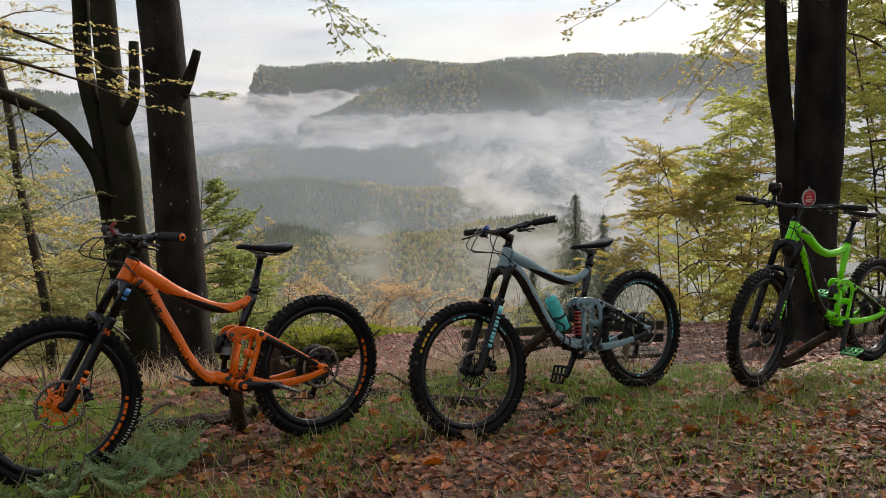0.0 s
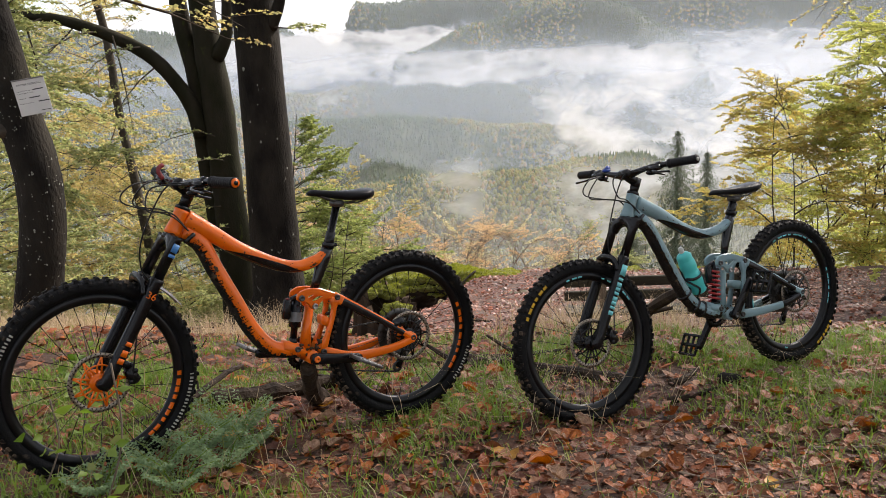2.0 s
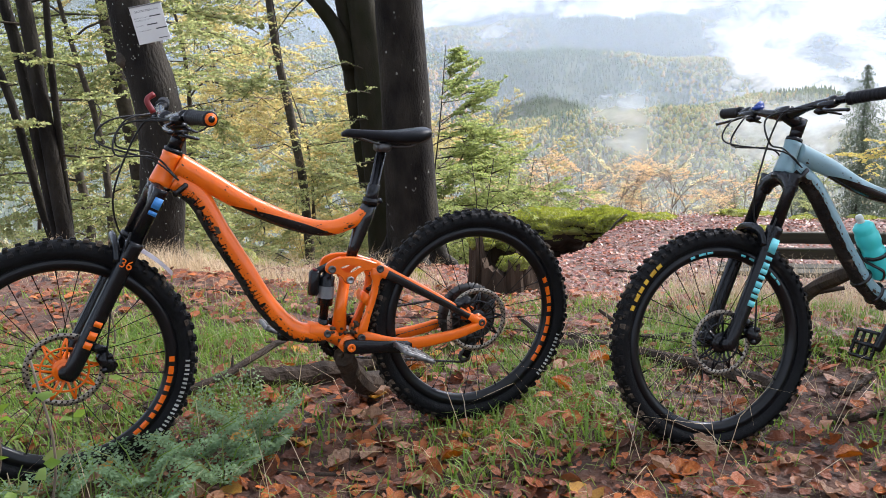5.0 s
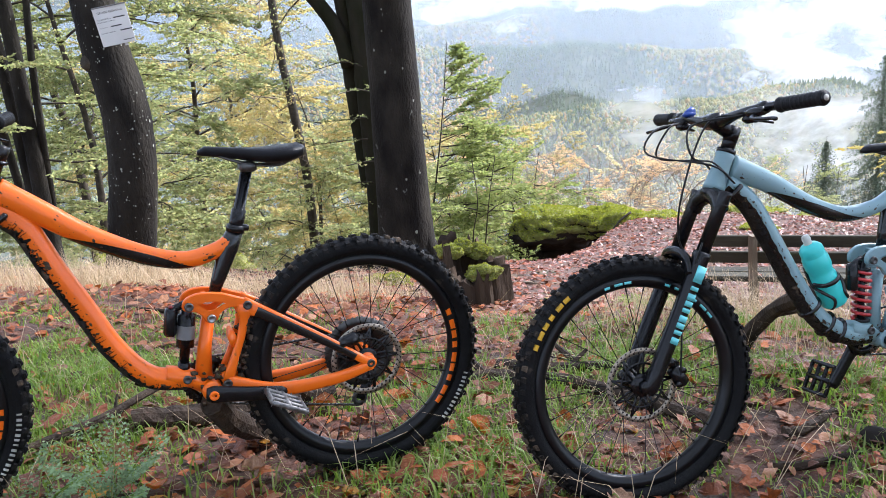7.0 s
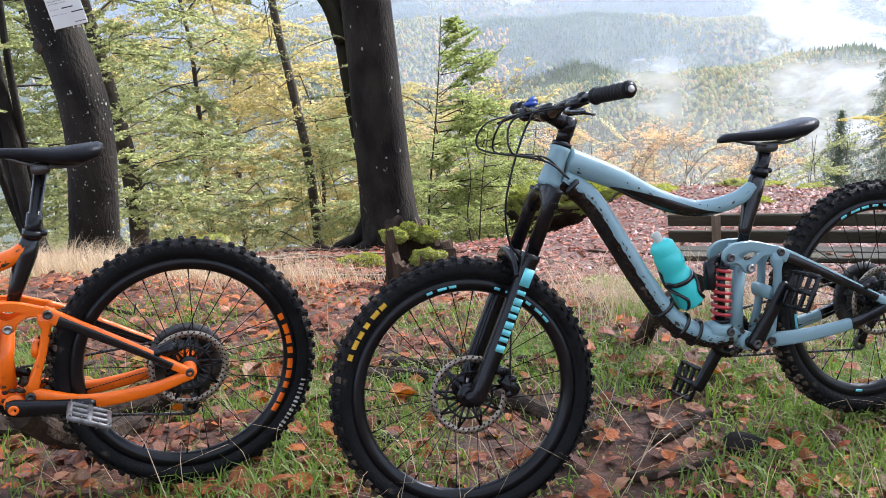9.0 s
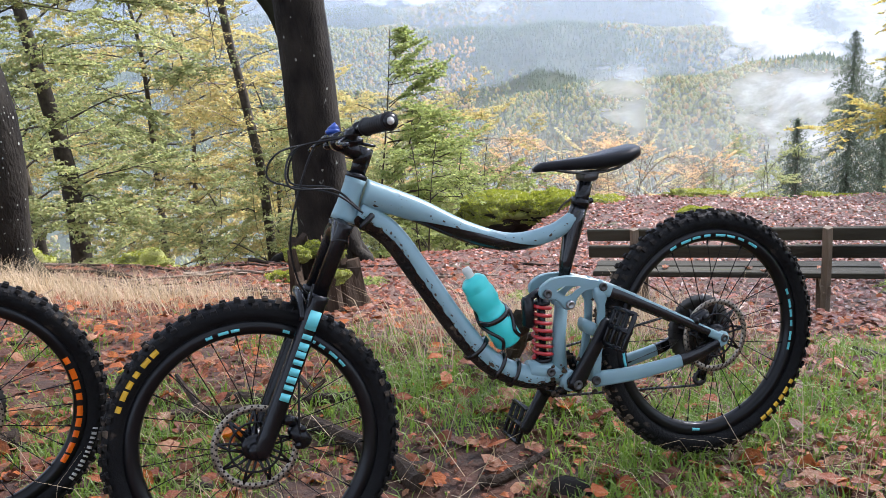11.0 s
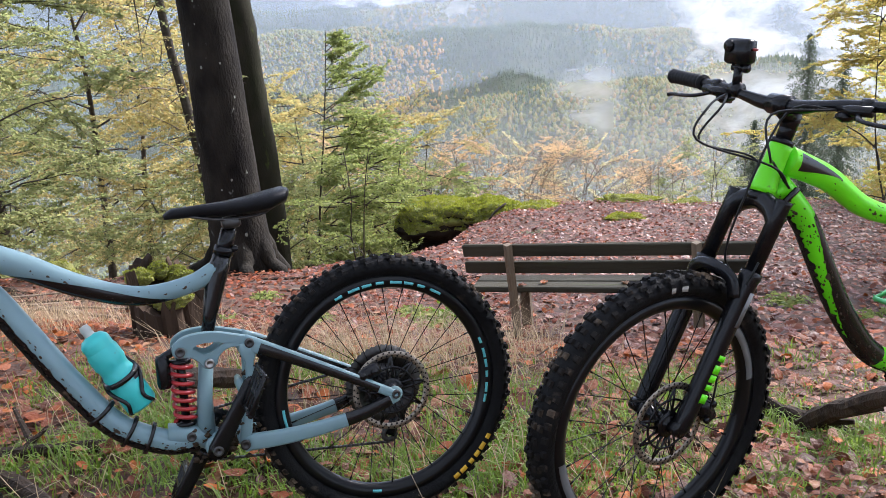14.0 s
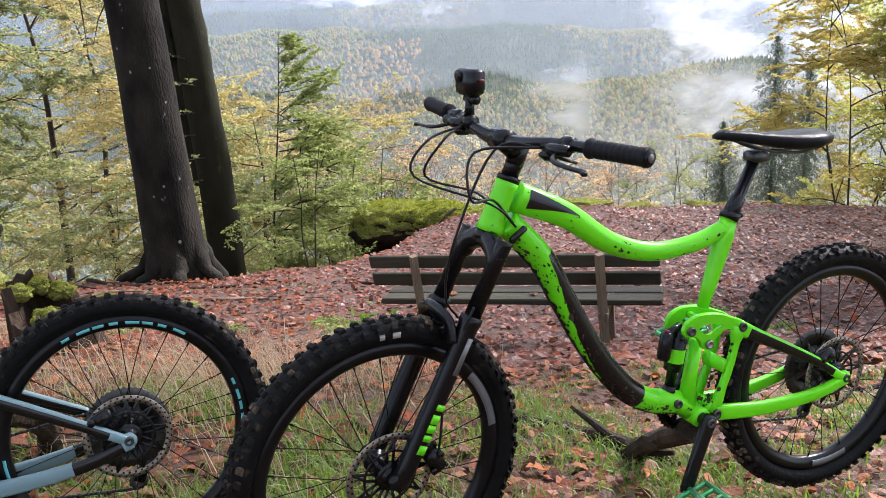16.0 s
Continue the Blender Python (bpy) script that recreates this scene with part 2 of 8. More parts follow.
M_ORANGE = mat("orange_paint", (0.84, 0.15, 0.004), (0.74, 0.125, 0.004), 5, 0.32, coat=0.3, spec=0.3, spots=MUD, sscale=38, samt=0.10)
M_BLUE = mat("greyblue_paint", (0.20, 0.31, 0.335), (0.175, 0.275, 0.30), 5, 0.30, coat=0.15, spec=0.3, spots=MUD, sscale=34, samt=0.14)
M_GREEN = mat("neon_green_paint", (0.16, 0.80, 0.006), (0.13, 0.68, 0.006), 5, 0.34, coat=0.2, spec=0.3, spots=MUD, sscale=34, samt=0.14)
M_FBLACK = mat("black_frame_paint", (0.005, 0.005, 0.0055), (0.008, 0.008, 0.008), 8, 0.25, coat=0.3, spots=(0.10, 0.07, 0.045), sscale=26, samt=0.16, spec=0.3)
M_MUDDY = mat("muddy_black_paint", (0.022, 0.017, 0.013), (0.007, 0.0065, 0.006), 16, 0.7, bump=0.6, bscale=90, spots=(0.11, 0.078, 0.05), sscale=30, samt=0.45, spec=0.2)
M_CYAN = mat("cyan_decal", (0.13, 0.52, 0.55), (0.11, 0.45, 0.48), 20, 0.4)
M_YELLOWD = mat("yellow_decal", (0.72, 0.42, 0.02), None, 20, 0.5)
M_WHITED = mat("pale_decal", (0.42, 0.40, 0.36), None, 20, 0.5)
M_GREYD = mat("grey_decal", (0.16, 0.16, 0.16), None, 20, 0.4)
M_TURQ = mat("turquoise_bottle", (0.05, 0.56, 0.53), (0.045, 0.50, 0.48), 6, 0.35, spots=MUD, sscale=50, samt=0.06)
M_SPOUT = mat("pale_spout", (0.62, 0.64, 0.58), None, 10, 0.4)
M_RED = mat("red_spring_paint", (0.42, 0.018, 0.018), (0.34, 0.014, 0.016), 20, 0.35, coat=0.3)
M_REDP = mat("red_plastic", (0.20, 0.012, 0.012), None, 20, 0.5)
M_BLUEP = mat("blue_plastic", (0.01, 0.05, 0.28), None, 20, 0.4)
M_LIGHTBLUE = mat("light_blue_decal", (0.03, 0.16, 0.42), (0.05, 0.22, 0.50), 20, 0.35)
M_SIGN = mat("white_sign_board", (0.62, 0.62, 0.60), (0.52, 0.52, 0.50), 3, 0.5, spots=(0.3, 0.31, 0.25), sscale=9, samt=0.15)
M_INK = mat("black_ink", (0.03, 0.03, 0.03), None, 5, 0.6)
M_PLAQUE = mat("red_plaque", (0.50, 0.02, 0.02), (0.40, 0.02, 0.02), 10, 0.5)
M_CLEAR = mat("clear_plastic", (0.30, 0.24, 0.24), (0.16, 0.10, 0.10), 14, 0.3)
M_PEDAL = mat("worn_pedal_metal", (0.22, 0.215, 0.21), (0.09, 0.088, 0.085), 60, 0.5, metal=0.6, spots=(0.05, 0.04, 0.03), sscale=80, samt=0.4)
M_MUD = mat("dried_mud", (0.085, 0.060, 0.040), (0.045, 0.032, 0.023), 60, 0.95, bump=0.6, bscale=200, spec=0.1)


# ---- mesh tools ----
class Build:
    """Collects vertices and faces with material numbers."""

    def __init__(self):
        self.v, self.f, self.m = [], [], []

    def add(self, v, f, mi=0):
        o = len(self.v)
        self.v += [tuple(p) for p in v]
        self.f += [tuple(i + o for i in q) for q in f]
        self.m += mi if isinstance(mi, list) else [mi] * len(f)
        return self


def mesh_of(name, b, mats, smooth=True):
    me = bpy.data.meshes.new(name)
    me.from_pydata(b.v, [], b.f)
    for x in mats if isinstance(mats, (list, tuple)) else [mats]:
        me.materials.append(x)
    me.polygons.foreach_set("material_index", b.m)
    me.polygons.foreach_set("use_smooth", [smooth] * len(b.f))
    me.update()
    return me


def part(name, b, mats, parent=None, label="", m=None, smooth=True):
    """Links a Build as one mesh object, under a thing or a part."""
    ob = new(name, b if isinstance(b, bpy.types.Mesh) else mesh_of(name, b, mats, smooth))
    ob.parent = parent
    if m is not None:
        ob.matrix_basis = m
    if label:
        ob["label"] = label
    return ob


def thing(name, label, category, m=None, group="", kind=""):
    ob = new(name)
    ob.empty_display_size = 0.1
    if m is not None:
        ob.matrix_basis = m
    return tagged(ob, label, category, group, kind)


def spline(pts, n=6):
    """Catmull-Rom through points of any dimension."""
    P = [np.array(p, float) for p in pts]
    P = [2 * P[0] - P[1]] + P + [2 * P[-1] - P[-2]]
    out = []
    for i in range(1, len(P) - 2):
        for k in range(n):
            t = k / n
            a, b, c, d = P[i - 1], P[i], P[i + 1], P[i + 2]
            out.append(0.5 * (2 * b + (c - a) * t + (2 * a - 5 * b + 4 * c - d) * t * t + (3 * b - a - 3 * c + d) * t ** 3))
    out.append(P[-2])
    return out


def sweep(path, rad, sides=10, up=(0, 1, 0), caps=True, pick=None, rough=0.0, rng=None, sq=1.0):
    """A tube along path. rad: a radius, or a list of radii or (side, height) pairs. pick(ring, angle): material number."""
    path = [np.array(p, float) for p in path]
    n = len(path)
    rad = list(rad) if isinstance(rad, (list, tuple)) and len(rad) == n else [rad] * n
    v, f, mi = [], [], []
    up = np.array(up, float)
    for i in range(n):
        t = path[min(i + 1, n - 1)] - path[max(i - 1, 0)]
        t = t / (np.linalg.norm(t) + 1e-9)
        s = np.cross(t, up)
        if np.linalg.norm(s) < 1e-3:
            s = np.cross(t, (0.3, 0.9, 0.2))
        s = s / np.linalg.norm(s)
        w = np.cross(s, t)
        r = rad[i]
        ru, rs = (r, r) if not isinstance(r, (tuple, list, np.ndarray)) else (r[0], r[1])
        for k in range(sides):
            a = 2 * math.pi * k / sides
            j = 1 + (rng.uniform(-rough, rough) if rough else 0)
            ca, sa = math.cos(a), math.sin(a)
            if sq != 1.0:
                ca, sa = math.copysign(abs(ca) ** sq, ca), math.copysign(abs(sa) ** sq, sa)
            v.append(path[i] + j * (w * ru * ca + s * rs * sa))
    for i in range(n - 1):
        for k in range(sides):
            k2 = (k + 1) % sides
            f.append((i * sides + k, i * sides + k2, (i + 1) * sides + k2, (i + 1) * sides + k))
            mi.append(pick(i, 2 * math.pi * (k + 0.5) / sides) if pick else 0)
    if caps:
        f += [tuple(range(sides))[::-1], tuple((n - 1) * sides + k for k in range(sides))]
        mi += [pick(0, 0.1) if pick else 0, pick(n - 2, 0.1) if pick else 0]
    return v, f, mi


def tube_decal(path, rad, span, cols=8, lift=0.0005, up=(0, 1, 0)):
    """A thin skin on a tube made with sweep: span(t) gives its first and last angle, or None."""
    path = [np.array(p, float) for p in path]
    n = len(path)
    up = np.array(up, float)
    v, f, last = [], [], None
    for i in range(n):
        sp_ = span(i / (n - 1))
        if sp_ is None or sp_[1] - sp_[0] < 0.02:
            last = None
            continue
        t = path[min(i + 1, n - 1)] - path[max(i - 1, 0)]
        t = t / (np.linalg.norm(t) + 1e-9)
        s = np.cross(t, up)
        s = s / np.linalg.norm(s)
        w = np.cross(s, t)
        o = len(v)
        for k in range(cols):
            a = sp_[0] + (sp_[1] - sp_[0]) * k / (cols - 1)
            v.append(path[i] + w * (rad[i][0] + lift) * math.cos(a) + s * (rad[i][1] + lift) * math.sin(a))
        if last is not None:
            f += [(last + k, last + k + 1, o + k + 1, o + k) for k in range(cols - 1)]
        last = o
    return v, f


def plate(outer, holes, y0, y1, bev=0.003):
    """A flat plate in the x-z plane with holes through it, from y0 to y1, its front rim chamfered."""
    loops = [outer] + list(holes)
    flat = [Vector((q[0], 0, q[1])) for lp in loops for q in lp]
    tris = tessellate_polygon([[Vector((q[0], q[1], 0)) for q in lp] for lp in loops])
    v, f = [], []
    N = len(flat)
    c = sum(flat, Vector()) / N
    for y in (y0, y1 - bev):
        v += [(q.x, y, q.z) for q in flat]
    o = 0
    front = []
    for lp in loops:
        m_ = len(lp)
        for k in range(m_):
            e = Vector((lp[(k + 1) % m_][0] - lp[k - 1][0], lp[(k + 1) % m_][1] - lp[k - 1][1]))
            e = e.normalized() if e.length > 0 else e
            front.append((lp[k], (-e.y, e.x)))
        o += m_
    area = sum(outer[k - 1][0] * outer[k][1] - outer[k][0] * outer[k - 1][1] for k in range(len(outer)))
    for i, (q, nn) in enumerate(front):
        sg = 1 if area > 0 else -1
        v.append((q[0] + nn[0] * bev * 0.8 * sg, y1, q[1] + nn[1] * bev * 0.8 * sg))
    o = 0
    for lp in loops:
        m_ = len(lp)
        for k in range(m_):
            k2 = (k + 1) % m_
            for r_ in (0, 1):
                f.append((r_ * N + o + k, r_ * N + o + k2, (r_ + 1) * N + o + k2, (r_ + 1) * N + o + k))
        o += m_
    f += [tuple(t) for t in tris] + [tuple(2 * N + q for q in t) for t in tris]
    return v, f


def closed(pts, n=5):
    """A smooth closed loop through points."""
    q = spline(list(pts[-2:]) + list(pts) + list(pts[:2]), n)
    return [tuple(w) for w in q[2 * n:2 * n + len(pts) * n]]


def lathe(profile, n=32, c=(0, 0, 0), axis=1, a0=0.0, a1=2 * math.pi):
    """A surface of turning (radius, offset) pairs about an axis through c."""
    full = abs(a1 - a0 - 2 * math.pi) < 1e-6
    v, f = [], []
    k = len(profile)
    rows = n if full else n + 1
    for i in range(rows):
        a = a0 + (a1 - a0) * i / n
        for r, h in profile:
            p = [r * math.cos(a), h, r * math.sin(a)] if axis == 1 else ([r * math.cos(a), r * math.sin(a), h] if axis == 2 else [h, r * math.cos(a), r * math.sin(a)])
            v.append((p[0] + c[0], p[1] + c[1], p[2] + c[2]))
    for i in range(n):
        j = (i + 1) % rows
        for q in range(k - 1):
            f.append((i * k + q, i * k + q + 1, j * k + q + 1, j * k + q))
    return v, f


def box(c, s, bev=0.0, m=None):
    """A box with chamfered upright edges and rims."""
    x, y, z = (q / 2 for q in s)
    b = min(bev, x * 0.9, y * 0.9, z * 0.9)
    if not b:
        v = [(i * x, j * y, k * z) for i in (-1, 1) for j in (-1, 1) for k in (-1, 1)]
        f = [(0, 1, 3, 2), (4, 6, 7, 5), (0, 4, 5, 1), (2, 3, 7, 6), (0, 2, 6, 4), (1, 5, 7, 3)]
    else:
        v = []
        for zz, e in ((-z, b), (-z + b, 0), (z - b, 0), (z, b)):
            X, Y = x - e, y - e
            v += [(-X + b, -Y, zz), (X - b, -Y, zz), (X, -Y + b, zz), (X, Y - b, zz), (X - b, Y, zz), (-X + b, Y, zz), (-X, Y - b, zz), (-X, -Y + b, zz)]
        f = [tuple(range(8))[::-1], tuple(range(24, 32))]
        for r in range(3):
            f += [(r * 8 + k, r * 8 + (k + 1) % 8, r * 8 + 8 + (k + 1) % 8, r * 8 + 8 + k) for k in range(8)]
    if m is not None:
        v = [tuple(m @ Vector(p)) for p in v]
    return [(p[0] + c[0], p[1] + c[1], p[2] + c[2]) for p in v], f


def smoothstep(a, b, x):
    t = np.clip((x - a) / (b - a), 0, 1)
    return t * t * (3 - 2 * t)


# ---- ground ----
YS = [-400, -60, -10, 0, 3, 4, 5, 6, 7.6, 9.3, 13.2, 17, 20.5, 22.5, 27, 35, 60, 150, 330, 600, 800, 1000]
ZS = [12, 4, 0.9, 0.3, 0.13, 0.03, -0.08, -0.3, -0.85, -1.55, -2.4, -3.0, -3.5, -4.5, -7, -12, -30, -74, -140, -215, -275, -330]
# wooded ridges: distance, depth, first and last azimuth, softness of their ends, crest's elevation angle
RIDGES = [(1400, 330, -60, 12, 6, -7.4), (2000, 420, -70, 6, 4, -4.0), (2700, 360, -70, 4, 5, -1.9), (3250, 420, -10.5, 11.5, 2.0, 3.3),
          (3900, 420, -13.0, 1, 1.6, 3.7), (4350, 420, -6, 70, 6, 3.75), (4200, 420, -80, -13.5, 3, 2.2)]


def ground_near(x, y):
    z = np.interp(y, YS, ZS)
    z = z + 0.12 * np.clip(x - 1.5, 0, 6) * smoothstep(6, 9, y) * (1 - smoothstep(10.5, 15, y))
    z = z - 0.27 * np.clip(-x - 2.5, 0, 8) * smoothstep(10.5, 18, y) * (1 - smoothstep(24, 32, y))
    z = z - 0.95 * smoothstep(-1.5, -2.8, x) * smoothstep(13.4, 16.6, y) * (1 - smoothstep(24, 34, y))
    z = z - 0.6 * np.exp(-((x + 3.5) / 1.5) ** 2 - ((y - 19.1) / 1.8) ** 2)
    z = z + 0.035 * np.sin(x * 1.7 + 0.6) * np.sin(y * 1.3) + 0.02 * np.sin(x * 4.1 + y * 2.3) + 0.012 * np.sin(x * 9.3 - y * 7.1)
    return z


def ground_at(x, y):
    """Height of the ground, near and far."""
    x, y = np.asarray(x, float), np.asarray(y, float)
    d = np.hypot(x, y) + 1e-6
    az = np.degrees(np.arctan2(x, y))
    near = ground_near(x, np.where(y > 0, np.where(d > 45, d, y), y))
    far = np.full_like(d, -330.0)
    for dist, wide, a0, a1, soft, el in RIDGES:
        if dist < 1500:
            el = np.interp(az, (-60, -20, -14, -9, -5, 0, 5), (-11.5, -10.2, -9.2, -8.1, -7.8, -7.5, -7.0))
        elif dist < 2100:
            el = np.interp(az, (-21, -14, -8, -1.6, 3), (-3.2, -3.8, -3.9, -4.6, -4.8))
        elif dist < 3300 and dist > 3000:
            el = np.interp(az, (-12, -7.5, -4, 0, 3.5, 6, 9.5, 13), (-0.8, 0.7, 2.1, 3.0, 3.45, 2.6, 0.5, -1.0))
        crest = dist * np.tan(np.radians(el)) + 1.5
        wob = 1 + 0.02 * np.sin(az * 0.35 + dist) + 0.006 * np.sin(az * 1.1 + dist * 2)
        win = smoothstep(a0 - soft, a0 + soft, az) * (1 - smoothstep(a1 - soft, a1 + soft, az))
        prof = np.exp(-(((d - dist * wob) / wide) ** 2))
        prof = np.where(d > dist * wob, np.maximum(prof, 0.55), prof)
        roll_ = (5 * np.sin(az * 1.3 + dist) + 7 * np.sin(az * 0.37 + dist * 0.7)) * np.clip(dist / 3000, 0.5, 1.2)
        far = np.maximum(far, -330 + (crest + 330 + roll_) * win * prof)
    k = smoothstep(720, 1050, d) * (y > -100)
    return near * (1 - k) + far * k


rings = np.concatenate([np.arange(0.1, 9, 0.15), np.geomspace(9.2, 42, 46), np.geomspace(44, 700, 40), np.arange(740, 4900, 40)])
CX, CY = 0.6, 5.0
ang = np.radians(np.concatenate([np.arange(-62, 62, 0.5), np.arange(62, 298, 4.0)]))
n_az = len(ang)
gx = (CX + rings[:, None] * np.sin(ang)[None]).ravel()
gy = (CY + rings[:, None] * np.cos(ang)[None]).ravel()
gz = ground_at(gx, gy)
gv = np.stack([gx, gy, gz], 1)
i, j = np.meshgrid(np.arange(len(rings) - 1), np.arange(n_az), indexing="ij")
j2 = (j + 1) % n_az
gf = np.stack([i * n_az + j, (i + 1) * n_az + j, (i + 1) * n_az + j2, i * n_az + j2], -1).reshape(-1, 4)
ground_build = Build()
ground_build.v, ground_build.f = gv.tolist(), gf.tolist()
ground_build.f.append(tuple(range(n_az))[::-1])
ground_build.m = [0 if rings[k // n_az] < 42 else 1 for k in range(len(gf))] + [0]
M_SOIL = mat("leaf_littered_soil", (0.032, 0.019, 0.012), (0.105, 0.040, 0.019), 9.0, 0.85, bump=1.0, bscale=30, spots=(0.055, 0.070, 0.020), sscale=1.1, samt=0.42, detail=12)
M_FOREST_FLOOR = mat("forest_floor", (0.038, 0.056, 0.030), (0.056, 0.066, 0.032), 0.02, 0.95)
ground = part("ground", ground_build, [M_SOIL, M_FOREST_FLOOR], label="forest ground of brown soil and leaf litter falling into a wooded valley")
tagged(ground, category="ground", kind="structure")


def gz_at(x, y):
    return float(ground_at(x, y))


# ---- far woods on the valley's slopes ----
def wood_mesh(name, pts, heights, widths, template, faces, mats, rng):
    k = len(template)
    n = len(pts)
    V = np.repeat(np.array(template)[None], n, 0)
    V = V * (1 + rng.uniform(-0.34, 0.34, V.shape) * np.array([1, 1, 0.5]))
    a = rng.uniform(0, 6.28, n)
    c, s = np.cos(a)[:, None], np.sin(a)[:, None]
    V = np.stack([(V[..., 0] * c - V[..., 1] * s) * widths[:, None], (V[..., 0] * s + V[..., 1] * c) * widths[:, None], V[..., 2] * heights[:, None]], -1) + pts[:, None]
    Fc = (np.array(faces)[None] + (np.arange(n) * k)[:, None, None]).reshape(-1, 3)
    me = bpy.data.meshes.new(name)
    me.vertices.add(n * k)
    me.vertices.foreach_set("co", V.ravel())
    me.loops.add(Fc.size)
    me.loops.foreach_set("vertex_index", Fc.ravel())
    me.polygons.add(len(Fc))
    me.polygons.foreach_set("loop_start", np.arange(len(Fc)) * 3)
    me.materials.append(mats)
    me.update(calc_edges=True)
    return me


def conifer_shape():
    v, f = [], []
    for z0, z1, r in ((0.12, 0.62, 1.0), (0.42, 1.0, 0.68)):
        o = len(v)
        v += [(r * math.cos(k * math.pi / 3), r * math.sin(k * math.pi / 3), z0) for k in range(6)] + [(0, 0, z1)]
        f += [(o + k, o + (k + 1) % 6, o + 6) for k in range(6)]
    return v, f


def crown_shape():
    """A rounded broadleaf crown of few faces."""
    v = [(math.cos(k * math.pi / 3), math.sin(k * math.pi / 3), 0.20) for k in range(6)]
    v += [(0.80 * math.cos(k * math.pi / 3 + 0.5), 0.80 * math.sin(k * math.pi / 3 + 0.5), 0.70) for k in range(6)] + [(0, 0, 1.0)]
    f = []
    for k in range(6):
        j = (k + 1) % 6
        f += [(k, j, 6 + k), (j, 6 + j, 6 + k), (6 + k, 6 + j, 12)]
    return v, f


M_FAR_CONIFER = mat("far_conifers", (0.052, 0.086, 0.046), (0.040, 0.063, 0.037), 0.01, 0.9, island=[(0.034, 0.057, 0.037), (0.086, 0.121, 0.063), (0.127, 0.167, 0.081), (0.052, 0.081, 0.048)], spec=0.1)
M_FAR_ORANGE = mat("far_orange_crowns", (0.48, 0.24, 0.09), (0.40, 0.22, 0.09), 0.008, 0.9, island=[(0.38, 0.23, 0.09), (0.30, 0.22, 0.09), (0.36, 0.25, 0.09), (0.24, 0.20, 0.08)], spec=0.1)
M_FAR_BROAD = mat("far_broadleaf_crowns", (0.146, 0.157, 0.056), (0.190, 0.157, 0.056), 0.008, 0.9, island=[(0.134, 0.179, 0.078), (0.202, 0.224, 0.090), (0.325, 0.258, 0.095), (0.123, 0.162, 0.073), (0.358, 0.202, 0.090), (0.235, 0.246, 0.095), (0.157, 0.196, 0.084)], spec=0.1)
wr = np.random.default_rng(5)
A0, A1 = -46.0, 25.0
az_bins = np.arange(A0, A1, 0.3)
d_rows = []
dd = 880.0
while dd < 4560:
    d_rows.append(dd)
    dd += 4.0 + dd / 270
horizon = np.full(len(az_bins), -90.0)
con, bro, ora = [], [], []
for dd in d_rows:
    n = int(radians(A1 - A0) * dd / (4.0 + dd / 620))
    a = wr.uniform(A0, A1, n)
    d = dd + wr.uniform(-6, 6, n)
    x, y = d * np.sin(np.radians(a)), d * np.cos(np.radians(a))
    z = ground_at(x, y)
    hgt = wr.uniform(6.5, 12.5, n) * (0.80 + dd / 6500)
    el = np.degrees(np.arctan2(z + hgt - 1.4, d))
    b = np.clip(((a - A0) / 0.3).astype(int), 0, len(az_bins) - 1)
    keep = (el > horizon[b]) & (z > -325) & ((a > -33) | (wr.random(n) < 0.4))
    patch = np.sin(x * 0.009 + 1.3) + np.sin(y * 0.007 + x * 0.005) + 0.55 * (dd < 1750) + 0.5 * np.sin(a * 0.9) + wr.normal(0, 0.6, n)
    for q in np.nonzero(keep)[0]:
        turned = abs(a[q] + 17) < 2.4 and 1480 < dd < 1900 and wr.random() < 0.40
        (ora if turned else bro if patch[q] > 0.45 else con).append((x[q], y[q], z[q], hgt[q], dd))
    for q in range(n):
        horizon[b[q]] = max(horizon[b[q]], math.degrees(math.atan2(z[q] + 0.45 * hgt[q] - 1.4, d[q])))
con, bro, ora = np.array(con), np.array(bro), np.array(ora)
cv, cf = conifer_shape()
me = wood_mesh("far_conifers", con[:, :3], con[:, 3] * 1.12, 1.3 + con[:, 4] / 1500, cv, cf, M_FAR_CONIFER, wr)
tagged(new("far_conifer_wood", me), "dark green conifer wood covering the valley slopes in haze", "woods", kind="stuff")
bv, bf = crown_shape()
me = wood_mesh("far_broadleaf", bro[:, :3], bro[:, 3] * 0.85, 2.0 + bro[:, 4] / 1250, bv, bf, M_FAR_BROAD, wr)
tagged(new("far_broadleaf_wood", me), "distant autumn broadleaf wood on hazy hills", "woods", kind="stuff")
me = wood_mesh("far_orange_broadleaf", ora[:, :3], ora[:, 3] * 0.9, 2.2 + ora[:, 4] / 1250, bv, bf, M_FAR_ORANGE, wr)
tagged(new("far_orange_wood", me), "patch of broadleaf wood turned orange on the hazy slope", "woods", kind="stuff")


